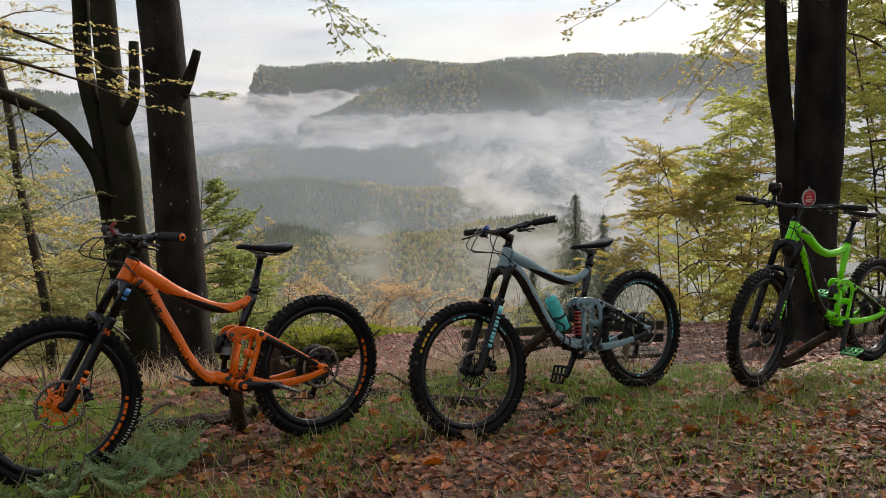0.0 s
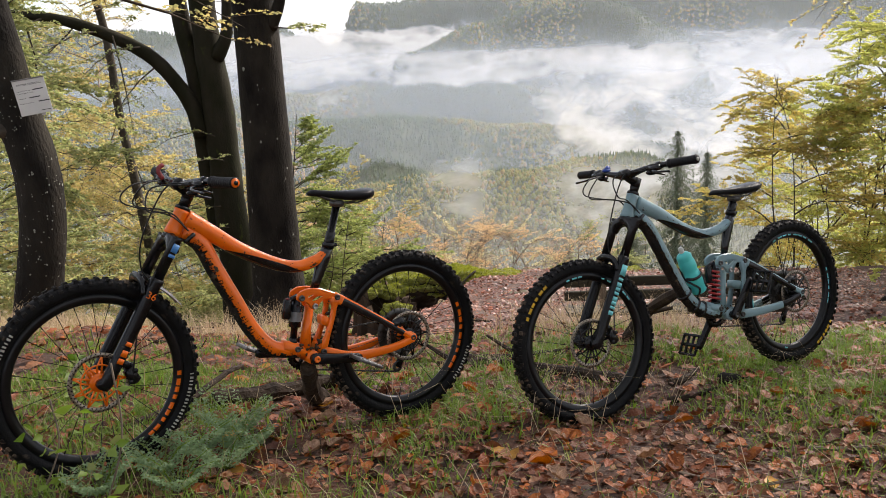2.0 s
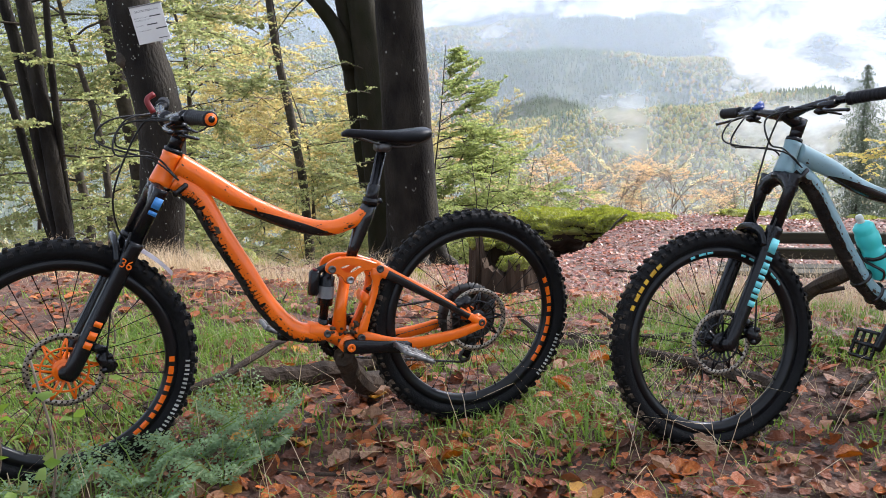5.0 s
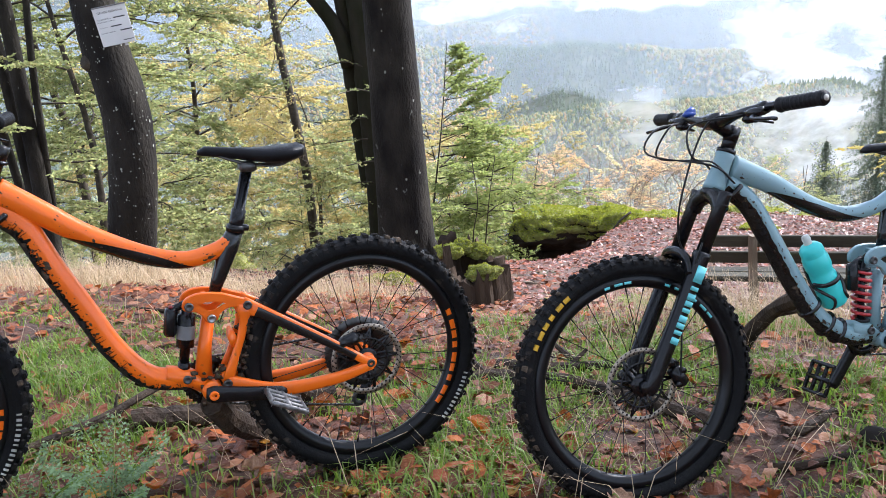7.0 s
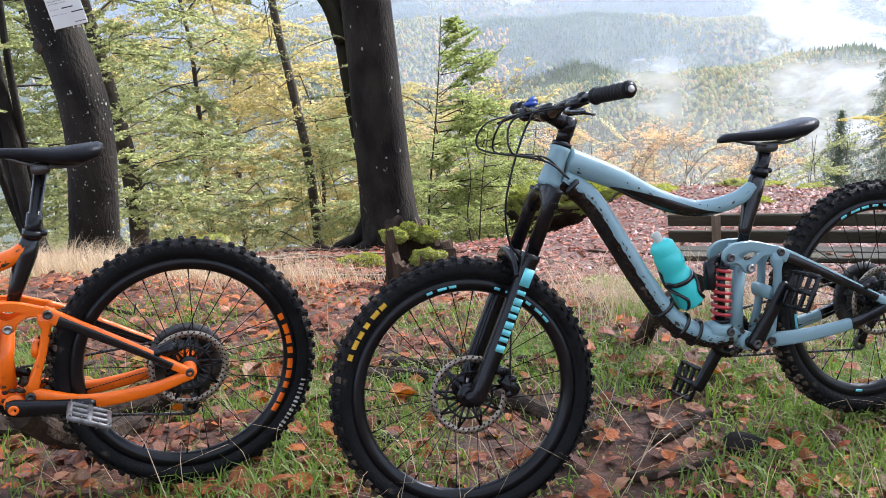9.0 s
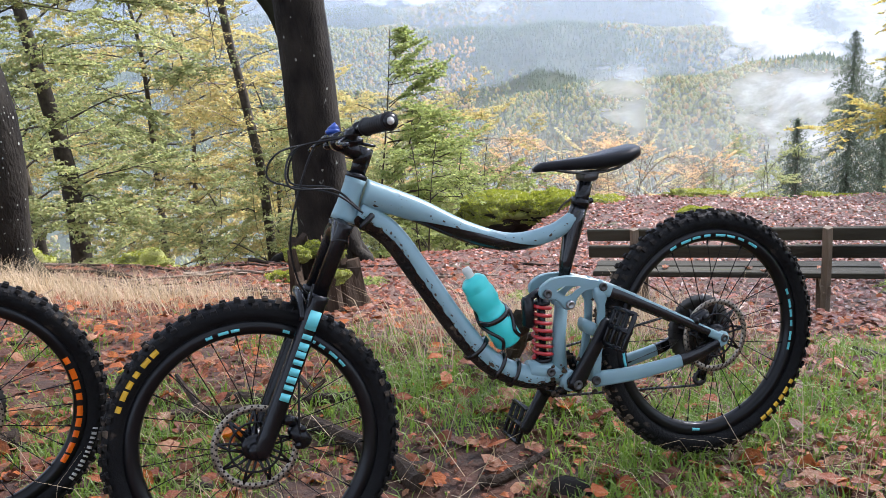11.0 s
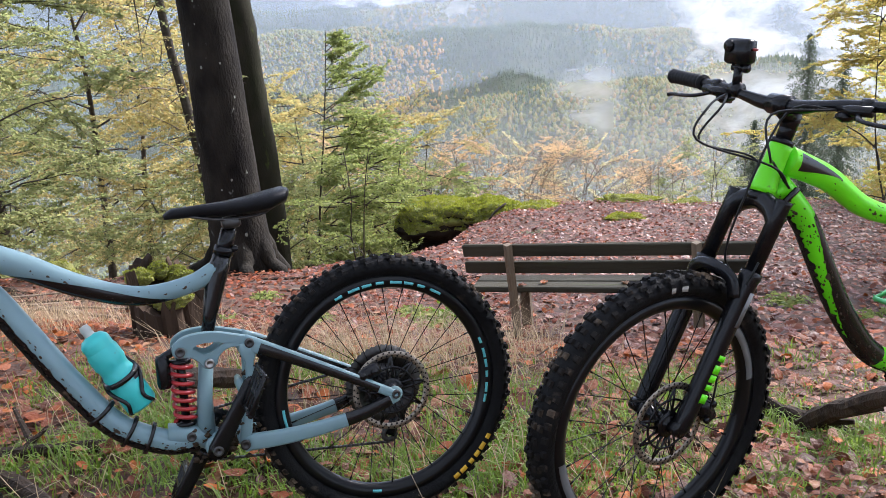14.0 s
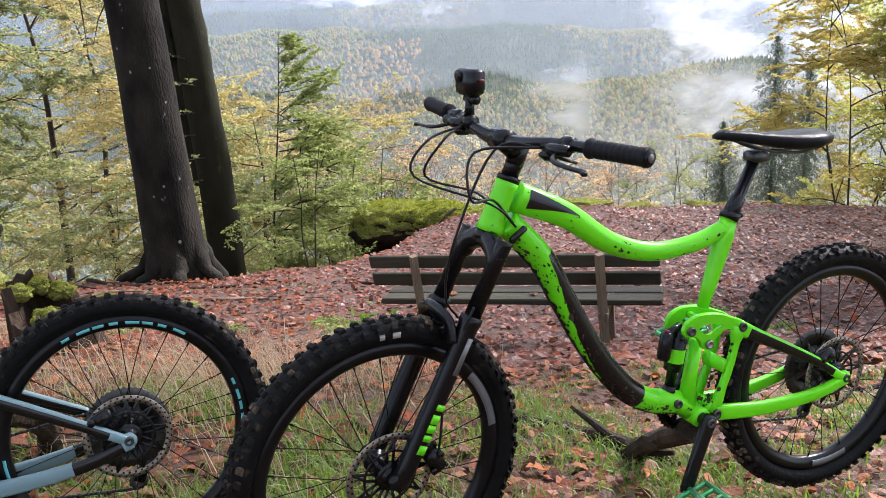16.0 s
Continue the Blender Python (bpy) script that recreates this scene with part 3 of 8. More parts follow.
# ---- mist and painted distance haze in the valley ----
def mist_sheet(dist, haze, bands, scale, seed, tint, haze_tint, fade=(-1.5, 2.2), thin=0.2):
    """A curved sheet round the valley: soft bands of mist broken by noise, over a painted veil of distance haze. Bands:
    az0, az1, el0, el1, soft az, soft el, strength.
    """
    b = Build()
    A = np.linspace(-62, 55, 60)
    E = np.linspace(-22, 9, 16)
    b.add([(dist * math.sin(radians(a)), dist * math.cos(radians(a)), 1.4 + dist * math.tan(radians(e))) for a in A for e in E],
          [(p * 16 + q, p * 16 + q + 1, p * 16 + 17 + q, p * 16 + 16 + q) for p in range(59) for q in range(15)])
    m = bpy.data.materials.new("mist")
    m.use_nodes = True
    t = m.node_tree
    n, l = t.nodes, t.links
    n.clear()
    out = n.new("ShaderNodeOutputMaterial")
    uv = n.new("ShaderNodeUVMap")
    sep = n.new("ShaderNodeSeparateXYZ")
    l.new(uv.outputs[0], sep.inputs[0])

    def math_node(op, x, y):
        q = n.new("ShaderNodeMath")
        q.operation = op
        for k, w in enumerate((x, y)):
            if isinstance(w, (int, float)):
                q.inputs[k].default_value = w
            else:
                l.new(w, q.inputs[k])
        return q.outputs[0]

    def step(w, a, c):
        q = n.new("ShaderNodeMapRange")
        q.interpolation_type = "SMOOTHSTEP"
        q.inputs[1].default_value, q.inputs[2].default_value = a, c
        l.new(w, q.inputs[0])
        return q.outputs[0]

    no = n.new("ShaderNodeTexNoise")
    no.noise_dimensions = "4D"
    no.inputs["W"].default_value, no.inputs["Scale"].default_value, no.inputs["Detail"].default_value, no.inputs["Roughness"].default_value = seed, scale, 8.0, 0.60
    no.inputs["Distortion"].default_value = 0.3
    mp = n.new("ShaderNodeMapping")
    mp.inputs["Scale"].default_value = (1.0, 2.0, 1.0)
    l.new(uv.outputs[0], mp.inputs[0])
    l.new(mp.outputs[0], no.inputs["Vector"])
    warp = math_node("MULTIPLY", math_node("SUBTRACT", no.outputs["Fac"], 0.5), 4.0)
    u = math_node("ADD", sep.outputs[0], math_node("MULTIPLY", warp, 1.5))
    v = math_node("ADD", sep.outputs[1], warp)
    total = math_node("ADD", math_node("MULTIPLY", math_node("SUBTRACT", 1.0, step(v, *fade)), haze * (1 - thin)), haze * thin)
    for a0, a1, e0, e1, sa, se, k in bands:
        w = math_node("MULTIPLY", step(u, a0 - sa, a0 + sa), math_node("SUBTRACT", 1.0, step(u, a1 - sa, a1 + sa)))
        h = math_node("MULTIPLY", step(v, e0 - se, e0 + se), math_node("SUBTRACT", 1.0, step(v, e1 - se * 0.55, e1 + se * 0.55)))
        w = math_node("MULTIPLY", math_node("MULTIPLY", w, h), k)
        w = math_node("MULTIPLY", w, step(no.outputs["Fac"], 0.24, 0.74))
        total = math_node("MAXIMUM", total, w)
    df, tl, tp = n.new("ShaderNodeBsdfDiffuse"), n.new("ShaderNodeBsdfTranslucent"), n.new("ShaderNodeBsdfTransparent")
    # distance haze is painted: thin places take haze_tint, dense mist takes tint
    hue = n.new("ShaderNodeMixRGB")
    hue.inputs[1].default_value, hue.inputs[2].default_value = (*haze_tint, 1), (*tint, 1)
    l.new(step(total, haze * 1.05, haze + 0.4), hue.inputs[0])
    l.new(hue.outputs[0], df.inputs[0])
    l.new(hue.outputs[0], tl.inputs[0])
    ad, mx = n.new("ShaderNodeMixShader"), n.new("ShaderNodeMixShader")
    l.new(df.outputs[0], ad.inputs[1])
    l.new(tl.outputs[0], ad.inputs[2])
    if isinstance(total, float):
        mx.inputs[0].default_value = total
    else:
        l.new(total, mx.inputs[0])
    l.new(tp.outputs[0], mx.inputs[1])
    l.new(ad.outputs[0], mx.inputs[2])
    l.new(mx.outputs[0], out.inputs[0])
    me = mesh_of("mist", b, m)
    lay = me.uv_layers.new(name="UVMap")
    ae = [(a, e) for a in A for e in E]
    lay.data.foreach_set("uv", np.array([ae[lp.vertex_index] for lp in me.loops]).ravel())
    tagged(new("mist_bank", me), "sheet of white morning mist and painted haze over the wooded valley", "mist", group="mist banks in the valley", kind="stuff")


# HAZE is the bluish veil of far air, put into the sheets' colour
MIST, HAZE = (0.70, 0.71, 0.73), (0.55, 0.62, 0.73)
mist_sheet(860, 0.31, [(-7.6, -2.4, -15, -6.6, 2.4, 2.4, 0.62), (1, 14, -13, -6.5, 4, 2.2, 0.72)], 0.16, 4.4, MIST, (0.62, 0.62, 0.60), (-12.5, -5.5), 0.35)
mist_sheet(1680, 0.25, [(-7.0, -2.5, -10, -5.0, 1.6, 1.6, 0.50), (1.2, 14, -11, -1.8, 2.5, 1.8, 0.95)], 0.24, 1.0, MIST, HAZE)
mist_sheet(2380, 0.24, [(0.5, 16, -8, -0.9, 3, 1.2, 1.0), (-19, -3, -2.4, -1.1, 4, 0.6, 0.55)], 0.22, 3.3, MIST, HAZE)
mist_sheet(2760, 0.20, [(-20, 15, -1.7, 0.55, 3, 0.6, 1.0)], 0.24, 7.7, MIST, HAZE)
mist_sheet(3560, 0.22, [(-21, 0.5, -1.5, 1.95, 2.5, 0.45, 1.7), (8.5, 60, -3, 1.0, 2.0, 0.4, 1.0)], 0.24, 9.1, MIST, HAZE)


# ---- mountain bikes ----
# a bike's own axes: x ahead, y to its left, z up; the rear axle stands at (0, 0, R)
R = 0.340


def P(a, b, y=0.0):
    return np.array((a, y, b + R))


def arc_blocks(r0, r1, y, spans, depth=0.0016):
    """Flat blocks along a ring on the wheel's left side, one a span of degrees."""
    b = Build()
    for a0, a1 in spans:
        b.add(*lathe([(r0, y), (r0, y + depth), (r1, y + depth), (r1, y)], max(2, int((a1 - a0) / 3)), a0=radians(a0), a1=radians(a1)))
    return b


def word_spans(start, count, wide, gap):
    return [(start + k * (wide + gap), start + k * (wide + gap) + wide * (0.62, 0.95, 0.78)[k % 3]) for k in range(count)]


def knob_build(seed):
    rng = random.Random(seed)
    b = Build()
    n = 66
    for k in range(n):
        a = 2 * math.pi * k / n
        rows = ((-0.0085, 0.0), (0.0085, 0.0)) if k % 2 else ((-0.0175, -0.0030), (0.0, 0.001), (0.0175, -0.0030))
        rows = rows + ((-0.0275, -0.0125), (0.0275, -0.0125))
        for y, dr in rows:
            side = abs(y) > 0.025
            aa = a + (0.5 * math.pi / n if side else 0) + rng.uniform(-0.004, 0.004)
            c, s = math.cos(aa), math.sin(aa)
            rt = R + dr + rng.uniform(-0.0007, 0.0007)
            rb = rt - 0.0075
            hl, hw = 0.0068, 0.0056
            tilt = -0.42 * y / 0.0275 if side else 0.0
            v = []
            for rr, f in ((rb, 1.15), (rt, 0.85)):
                for du, dw in ((-1, -1), (1, -1), (1, 1), (-1, 1)):
                    u, w = du * hl * f, y + dw * hw * f
                    q = rr + tilt * dw * hw
                    v.append((q * c - u * s, w, q * s + u * c))
            b.add(v, [(4, 5, 6, 7), (0, 1, 5, 4), (1, 2, 6, 5), (2, 3, 7, 6), (3, 0, 4, 7)])
    return b


def gear(r, y, t, teeth, depth=0.004, inner=None):
    """A toothed disc about the y axis."""
    b = Build()
    n = teeth * 2
    v, f = [], []
    inner = inner or r * 0.72
    for k in range(n):
        a = 2 * math.pi * k / n
        rr = r + (depth if k % 2 else 0)
        for q, h in ((inner, y), (rr, y), (rr, y + t), (inner, y + t)):
            v.append((q * math.cos(a), h, q * math.sin(a)))
    for k in range(n):
        j = (k + 1) % n
        f += [(k * 4 + q, k * 4 + (q + 1) % 4, j * 4 + (q + 1) % 4, j * 4 + q) for q in range(4)]
    return b.add(v, f)


TYRE_ME, KNOB_ME, RIM_ME, SPOKE_ME = None, None, None, None


def wheel(bike, name, m, hub_mat, decals, rear=False, rotor_mat=None, rotor_r=0.100, spin=0.0):
    """A wheel about its own centre: rim with tyre, tread, hub, spokes, rotor and sidewall marks."""
    global TYRE_ME, KNOB_ME, RIM_ME, SPOKE_ME
    if TYRE_ME is None:
        tp = [(0.283 + 0.0, -0.017)]
        for k in range(13):
            a = radians(-148 + 296 * k / 12)
            tp.append((0.3085 + 0.0265 * math.cos(a), 0.0290 * math.sin(a)))
        tp.append((0.283, 0.017))
        TYRE_ME = mesh_of("tyre", Build().add(*lathe(tp, 80)), M_RUBBER)
        KNOB_ME = mesh_of("tread", knob_build(3), M_KNOB, smooth=False)
        rp = [(0.284, -0.0165), (0.287, -0.0150), (0.287, -0.0175), (0.270, -0.0170), (0.257, -0.011), (0.253, 0), (0.257, 0.011), (0.270, 0.0170), (0.287, 0.0175), (0.287, 0.0150), (0.284, 0.0165)]
        RIM_ME = mesh_of("rim", Build().add(*lathe(rp, 80)), M_RIM)
        SPOKE_ME = mesh_of("spoke", Build().add(*sweep([(0, 0, 0), (0.93, 0, 0), (0.935, 0, 0), (1, 0, 0)], [(0.00115, 0.00115), (0.00115, 0.00115), (0.0022, 0.0022), (0.0022, 0.0022)], 5)), M_SPOKE)
    w = part(name, RIM_ME, None, bike, m=m)
    part("tyre", TYRE_ME, None, w)
    part("tread", KNOB_ME, None, w)
    h = Build()
    fl = 0.028 if not rear else 0.026
    h.add(*lathe([(0.008, -0.062), (0.012, -0.062), (0.012, -fl - 0.006), (0.028, -fl - 0.003), (0.028, -fl + 0.003), (0.016, -fl + 0.010), (0.015, fl - 0.010), (0.028, fl - 0.003), (0.028, fl + 0.003), (0.020, fl + 0.006), (0.020, 0.046), (0.012, 0.047), (0.012, 0.060), (0.006, 0.062)], 24))
    part("hub", h, hub_mat, w)
    for k in range(28):
        side = 1 if k % 2 else -1
        a1 = 2 * math.pi * k / 28 + spin
        lead = 0.78 if (k // 2) % 2 else -0.78
        p0 = Vector((0.026 * math.cos(a1 + lead), side * fl, 0.026 * math.sin(a1 + lead)))
        p1 = Vector((0.258 * math.cos(a1), side * 0.003, 0.258 * math.sin(a1)))
        dvec = p1 - p0
        part("spoke", SPOKE_ME, None, w, m=Matrix.Translation(p0) @ dvec.to_track_quat("X", "Z").to_matrix().to_4x4() @ Matrix.Diagonal((dvec.length, 1, 1, 1)))
    # slotted rotor on the left side
    rb = Build()
    n = 40
    y = 0.040
    rb.add(*lathe([(rotor_r - 0.017, y), (rotor_r - 0.017, y + 0.0018), (rotor_r - 0.001, y + 0.0018), (rotor_r - 0.001, y), (rotor_r - 0.017, y)], 80))
    for k in range(n):
        a = 2 * math.pi * k / n
        for rr, sh_, hr in ((rotor_r - 0.013, 0.0, 0.0030), (rotor_r - 0.0045, 0.08, 0.0027), (rotor_r - 0.0088, 0.04, 0.0015)):
            c = (rr * math.cos(a + sh_), y + 0.0021, rr * math.sin(a + sh_))
            rb.add([(c[0] + hr * math.cos(t), c[1], c[2] + hr * math.sin(t)) for t in np.arange(6) * math.pi / 3], [(0, 1, 2, 3, 4, 5)], 1)
    part("brake_rotor", rb, [rotor_mat or M_ROTOR, M_SPOKE], w, "perforated steel disc brake rotor")
    arm_mat = M_BLACK if rear else hub_mat
    for k in range(9):
        rb = Build()
        a = 2 * math.pi * k / 9
        r_o = rotor_r - 0.015
        for a_in, a_out in ((-0.12, 0.30), (0.42, 0.30)):
            q = [(0.026 * math.cos(a + a_in), y + 0.001, 0.026 * math.sin(a + a_in)), (0.055 * math.cos(a + (a_in + a_out) * 0.5), y + 0.001, 0.055 * math.sin(a + (a_in + a_out) * 0.5)), (r_o * math.cos(a + a_out), y + 0.001, r_o * math.sin(a + a_out))]
            rb.add(*sweep(q, [(0.0018, 0.0042), (0.0016, 0.0032), (0.0016, 0.0040)], 6))
        part("carrier_arm", rb, arm_mat, w)
    rb = Build()
    rb.add(*lathe([(0.019, y - 0.004), (0.031, y - 0.002), (0.031, y + 0.003), (0.019, y + 0.004)], 20))
    rb.add(*lathe([(0.056, y), (0.056, y + 0.0025), (0.061, y + 0.0025), (0.061, y), (0.056, y)], 40))
    part("rotor_carrier", rb, arm_mat, w)
    for dm, blocks, lab in decals:
        for b in blocks:
            part("rim_marking", b, dm, w, lab)
    return w


def plates(points, rads, ys, sides=8):
    b = Build()
    for y in ys:
        b.add(*sweep([p + np.array((0, y, 0)) for p in points], rads, sides))
    return b


def bolt(b, p, r=0.010, y0=0.0, y1=0.008, mi=0):
    b.add(*lathe([(0.0005, y1 - 0.003), (r * 0.45, y1 - 0.003), (r * 0.5, y1), (r * 0.9, y1), (r, y1 - 0.002), (r, y0)], 14, c=p), mi)


def bike_at(rear, az, lean, pitch):
    """Where the bike's own axes stand in the world, by its rear axle, heading, lean to its right and nose-up angle."""
    a, l, q = radians(az), radians(lean), radians(pitch)
    h = Vector((math.cos(a) * math.cos(q), math.sin(a) * math.cos(q), math.sin(q)))
    rt = h.cross(Vector((0, 0, 1))).normalized()
    up = rt.cross(h)
    up = up * math.cos(l) + rt * math.sin(l)
    lf = up.cross(h)
    m = Matrix(((h.x, lf.x, up.x, 0), (h.y, lf.y, up.y, 0), (h.z, lf.z, up.z, 0), (0, 0, 0, 1)))
    return Matrix.Translation(Vector(rear)) @ m @ Matrix.Translation((0, 0, -R))


def make_bike(s):
    bike = thing("mountain_bike", s["label"], "bicycle", bike_at(*s["at"]), group="mountain bikes parked in a row")
    paint, hubm = s["paint"], s["hub"]
    W = s["front"]
    htt, htb, bb = P(*s["htt"]), P(*s["htb"]), P(*s["bb"])
    d = (htb - htt) / np.linalg.norm(htb - htt)
    nf = np.array((-d[2], 0, d[0]))           # ahead of the steering axis
    if nf[0] < 0:
        nf = -nf
    # front triangle
    f = Build()
    f.add(*sweep([htt, htt + d * 0.012, (htt + htb) / 2, htb - d * 0.012, htb], [0.026, 0.024, 0.025, 0.029, 0.030], 16)[:2], 0)
    tt = [P(*p) for p in s["tt"]]
    tt = spline(tt, 20)
    n = len(tt)
    tr = [(0.017 + 0.010 * (1 - i / n) ** 2 + 0.003 * (i / n), 0.0205 + 0.013 * (1 - i / n) ** 2) for i in range(n)]
    k0, k1 = s["tt_black"]

    f.add(*sweep(tt, tr, 24)[:2], 0)
    dt = spline([P(*p) for p in s["dt"]], 24)
    n2 = len(dt)
    dr = [(0.024 + 0.004 * math.sin(math.pi * i / n2), 0.0305 - 0.002 * i / n2) for i in range(n2)]
    f.add(*sweep(dt[::3], dr[::3], 20)[:2], 0)
    f.add(*sweep([P(*p) for p in s["st"]], [(0.019, 0.021), (0.022, 0.026), (0.017, 0.018), (0.014, 0.014)][: len(s["st"])], 12)[:2], 0 if s["st_paint"] else 1)
    f.add(*sweep([P(*s["rk"][1]) + np.array((0.004, 0, 0)), P(*s["rk"][1]) * 0.5 + bb * 0.5 + np.array((0.014, 0, 0.01)), bb + np.array((0.018, 0, 0.02))], [(0.018, 0.017), (0.018, 0.018), (0.024, 0.024)], 12)[:2], 0)
    f.add(*lathe([(0.0, -0.040), (0.024, -0.040), (0.026, -0.034), (0.026, 0.034), (0.024, 0.040), (0.0, 0.040)], 20, c=tuple(bb)), 0)
    lp = P(*s["lp"])
    f.add(*sweep([lp + np.array((0.05, 0, 0.01)), lp, bb], [(0.026, 0.026), (0.030, 0.024), (0.030, 0.024)], 12)[:2], 0)
    fr = part("frame", f, [paint, M_FBLACK, M_MUDDY], bike, s["frame_label"])
    bo = Build()
    bolt(bo, tuple(lp + np.array((0, 0.030, 0))), 0.011)
    part("pivot_bolt", bo, M_DARKSTEEL, fr)
    cp = Build()
    cp.add(*box(tuple(P(*s["dt"][0]) + np.array((-0.012, 0.033, -0.022))), (0.048, 0.012, 0.014), 0.004, Matrix.Rotation(radians(38), 4, "Y")))
    part("cable_port", cp, M_FBLACK, fr)
    # black panels, ragged graphic and dried mud on the tubes
    rg = random.Random(s["seed"])

    def panel(t):
        if not k0 <= t <= k1:
            return None
        u = (t - k0) / (k1 - k0)
        if s["tt_top"]:
            return (-0.9 + 0.5 * u, 0.5 - 0.9 * u)
        return (1.15 - 1.65 * math.sin(math.pi * min(1.0, u * 1.02)) ** 0.75 * (0.72 + 0.28 * u), 2.1)

    part("tube_panel", Build().add(*tube_decal(tt, tr, panel, 10)), M_FBLACK, fr)
    jag = [rg.random() for q in range(400)]

    def low_panel(t):
        if s.get("dt_face"):
            u = (t - s["dt_face"][0]) / (s["dt_face"][1] - s["dt_face"][0])
            return (-2.3, -0.35 + 2.1 * u + 0.10 * (jag[int(t * 60)] - 0.5)) if 0 <= u <= 1 else None
        lo = s["dt_low"](t)
        if lo is None:
            return None
        if s.get("graphic"):
            lo = lo - (0.75 * jag[int(t * 130)] if int(t * 130) % 2 else 0.0)
        else:
            lo = lo + 0.10 * (jag[int(t * 60)] - 0.5)
        return (lo, math.pi + (0.4 if lo > -0.2 else 0.6))

    part("tube_graphic", Build().add(*tube_decal(dt, dr, low_panel, 14)), M_FBLACK, fr)
    part("mud_crust", Build().add(*tube_decal(dt, dr, lambda t: (s.get("crust", 0.62) + 0.45 * (jag[int(t * 90)] - 0.5) + 0.5 * max(0, 0.15 - t), 2.6) if t > 0.08 else None, 12, 0.0016)), M_MUDDY, fr)
    mud = Build()
    for q in range(260):
        tube, rads = (dt, dr) if q % 6 else (tt, tr)
        i = rg.randrange(2, len(tube) - 2)
        a = rg.uniform(-0.1, 1.0) if q % 6 else rg.uniform(-0.6, 0.8)
        t = tube[i + 1] - tube[i - 1]
        t = t / np.linalg.norm(t)
        e1 = np.cross(t, (0, 1, 0))
        e1 = e1 / np.linalg.norm(e1)
        w = np.cross(e1, t)
        nn = w * math.cos(a) + e1 * math.sin(a)
        c = tube[i] + w * (rads[i][0] + 0.0012) * math.cos(a) + e1 * (rads[i][1] + 0.0012) * math.sin(a)
        tg = np.cross(nn, t)
        sz = 0.0006 + 0.0028 * rg.random() ** 2.5 + (0.003 if q % 29 == 0 else 0)
        ring = [c + sz * rg.uniform(0.4, 1.4) * (t * math.cos(w_) * 1.6 + tg * math.sin(w_)) - nn * 0.001 for w_ in np.arange(6) * math.pi / 3]
        mud.add(ring + [c + nn * 0.0012], [(k, (k + 1) % 6, 6) for k in range(6)])
    for q in range(120):
        if q % 2:
            c = (bb if q % 4 == 1 else P(*s["cs"])) + np.array((rg.uniform(-0.05, 0.05), rg.uniform(0.018, 0.036) * (1 if q % 5 else -1), rg.uniform(-0.04, 0.05)))
        else:
            u = rg.random()
            c = P(*s["rk"][2]) * (1 - u) + P(*s["cs"]) * u + np.array((rg.uniform(-0.034, 0.016), rg.uniform(0.0, 0.044), rg.uniform(-0.01, 0.01)))
        sz = rg.uniform(0.002, 0.008)
        ring = [c + sz * rg.uniform(0.5, 1.3) * np.array((math.cos(w_) * 1.3, 0, math.sin(w_))) for w_ in np.arange(7) * 0.8976]
        mud.add(ring + [c + np.array((0, sz * 0.7, 0)), c - np.array((0, sz * 0.9, 0))], [(k, (k + 1) % 7, 7) for k in range(7)] + [((k + 1) % 7, k, 8) for k in range(7)])
    tagged(part("mud_spatter", mud, M_MUD, fr), kind="stuff")
    # rocker
    rk = [P(*q) for q in s["rk"]]
    ro = Build()
    e_l, e_r = rk[1] - rk[0], rk[2] - rk[0]

    def uv(u, v):
        q = rk[0] + e_l * u + e_r * v
        return (q[0], q[2])

    outer = closed([uv(-0.06, -0.09), uv(-0.54, 0.14), uv(-0.96, 0.46), uv(-1.08, 0.72), uv(-1.01, 0.94), uv(-0.71, 1.07), uv(-0.42, 1.17), uv(-0.04, 1.13), uv(0.38, 0.93), uv(0.44, 0.79), uv(0.19, 0.74), uv(0.25, 0.57), uv(0.68, 0.28), uv(1.16, 0.05), uv(1.43, -0.16), uv(1.28, -0.20), uv(0.87, -0.10), uv(0.51, -0.07), uv(0.46, -0.19), uv(0.27, -0.20)], 3)
    hole = closed([uv(-0.12, 0.21), uv(-0.40, 0.44), uv(-0.40, 0.64), uv(-0.19, 0.73), uv(0.04, 0.55), uv(0.38, 0.29), uv(0.43, 0.16), uv(0.15, 0.16)], 3)
    for y in (0.027, -0.038):
        ro.add(*plate(outer, [hole], y, y + 0.011))
    ro.add(*sweep([rk[0] + e_r * 0.5 - e_l * 0.55 + np.array((0.0, 0.033, 0)), rk[0] + e_r * 0.5 - e_l * 0.55 + np.array((0.0, -0.033, 0))], 0.008, 8, up=(0, 0, 1)))
    rocker = part("rocker_link", ro, paint, bike, smooth=False)
    bo = Build()
    for q in rk:
        bo = Build()
        bolt(bo, tuple(q + np.array((0, 0.042, 0))), 0.0115, 0, 0.007)
        part("pivot_bolt", bo, M_STEEL if q is rk[1] else M_DARKSTEEL, rocker)
    # rear triangle
    ra = Build()
    c1 = P(*s["cs"])
    for sg in (1, -1):
        ra.add(*sweep(spline([rk[2] + np.array((0.012, sg * 0.030, 0.0)), rk[2] + np.array((-0.045, sg * 0.042, -0.028)), P(0.10, 0.062, sg * 0.058), P(0.025, 0.014, sg * 0.068), P(-0.004, -0.004, sg * 0.070)], 4), [(0.010, 0.0215 - 0.0011 * min(i, 9)) for i in range(17)], 16, sq=0.62,
                      pick=lambda i, a: 1 if (s["ss_black"] and 3 <= i < 11 and math.sin(a) > -0.2) else 0))
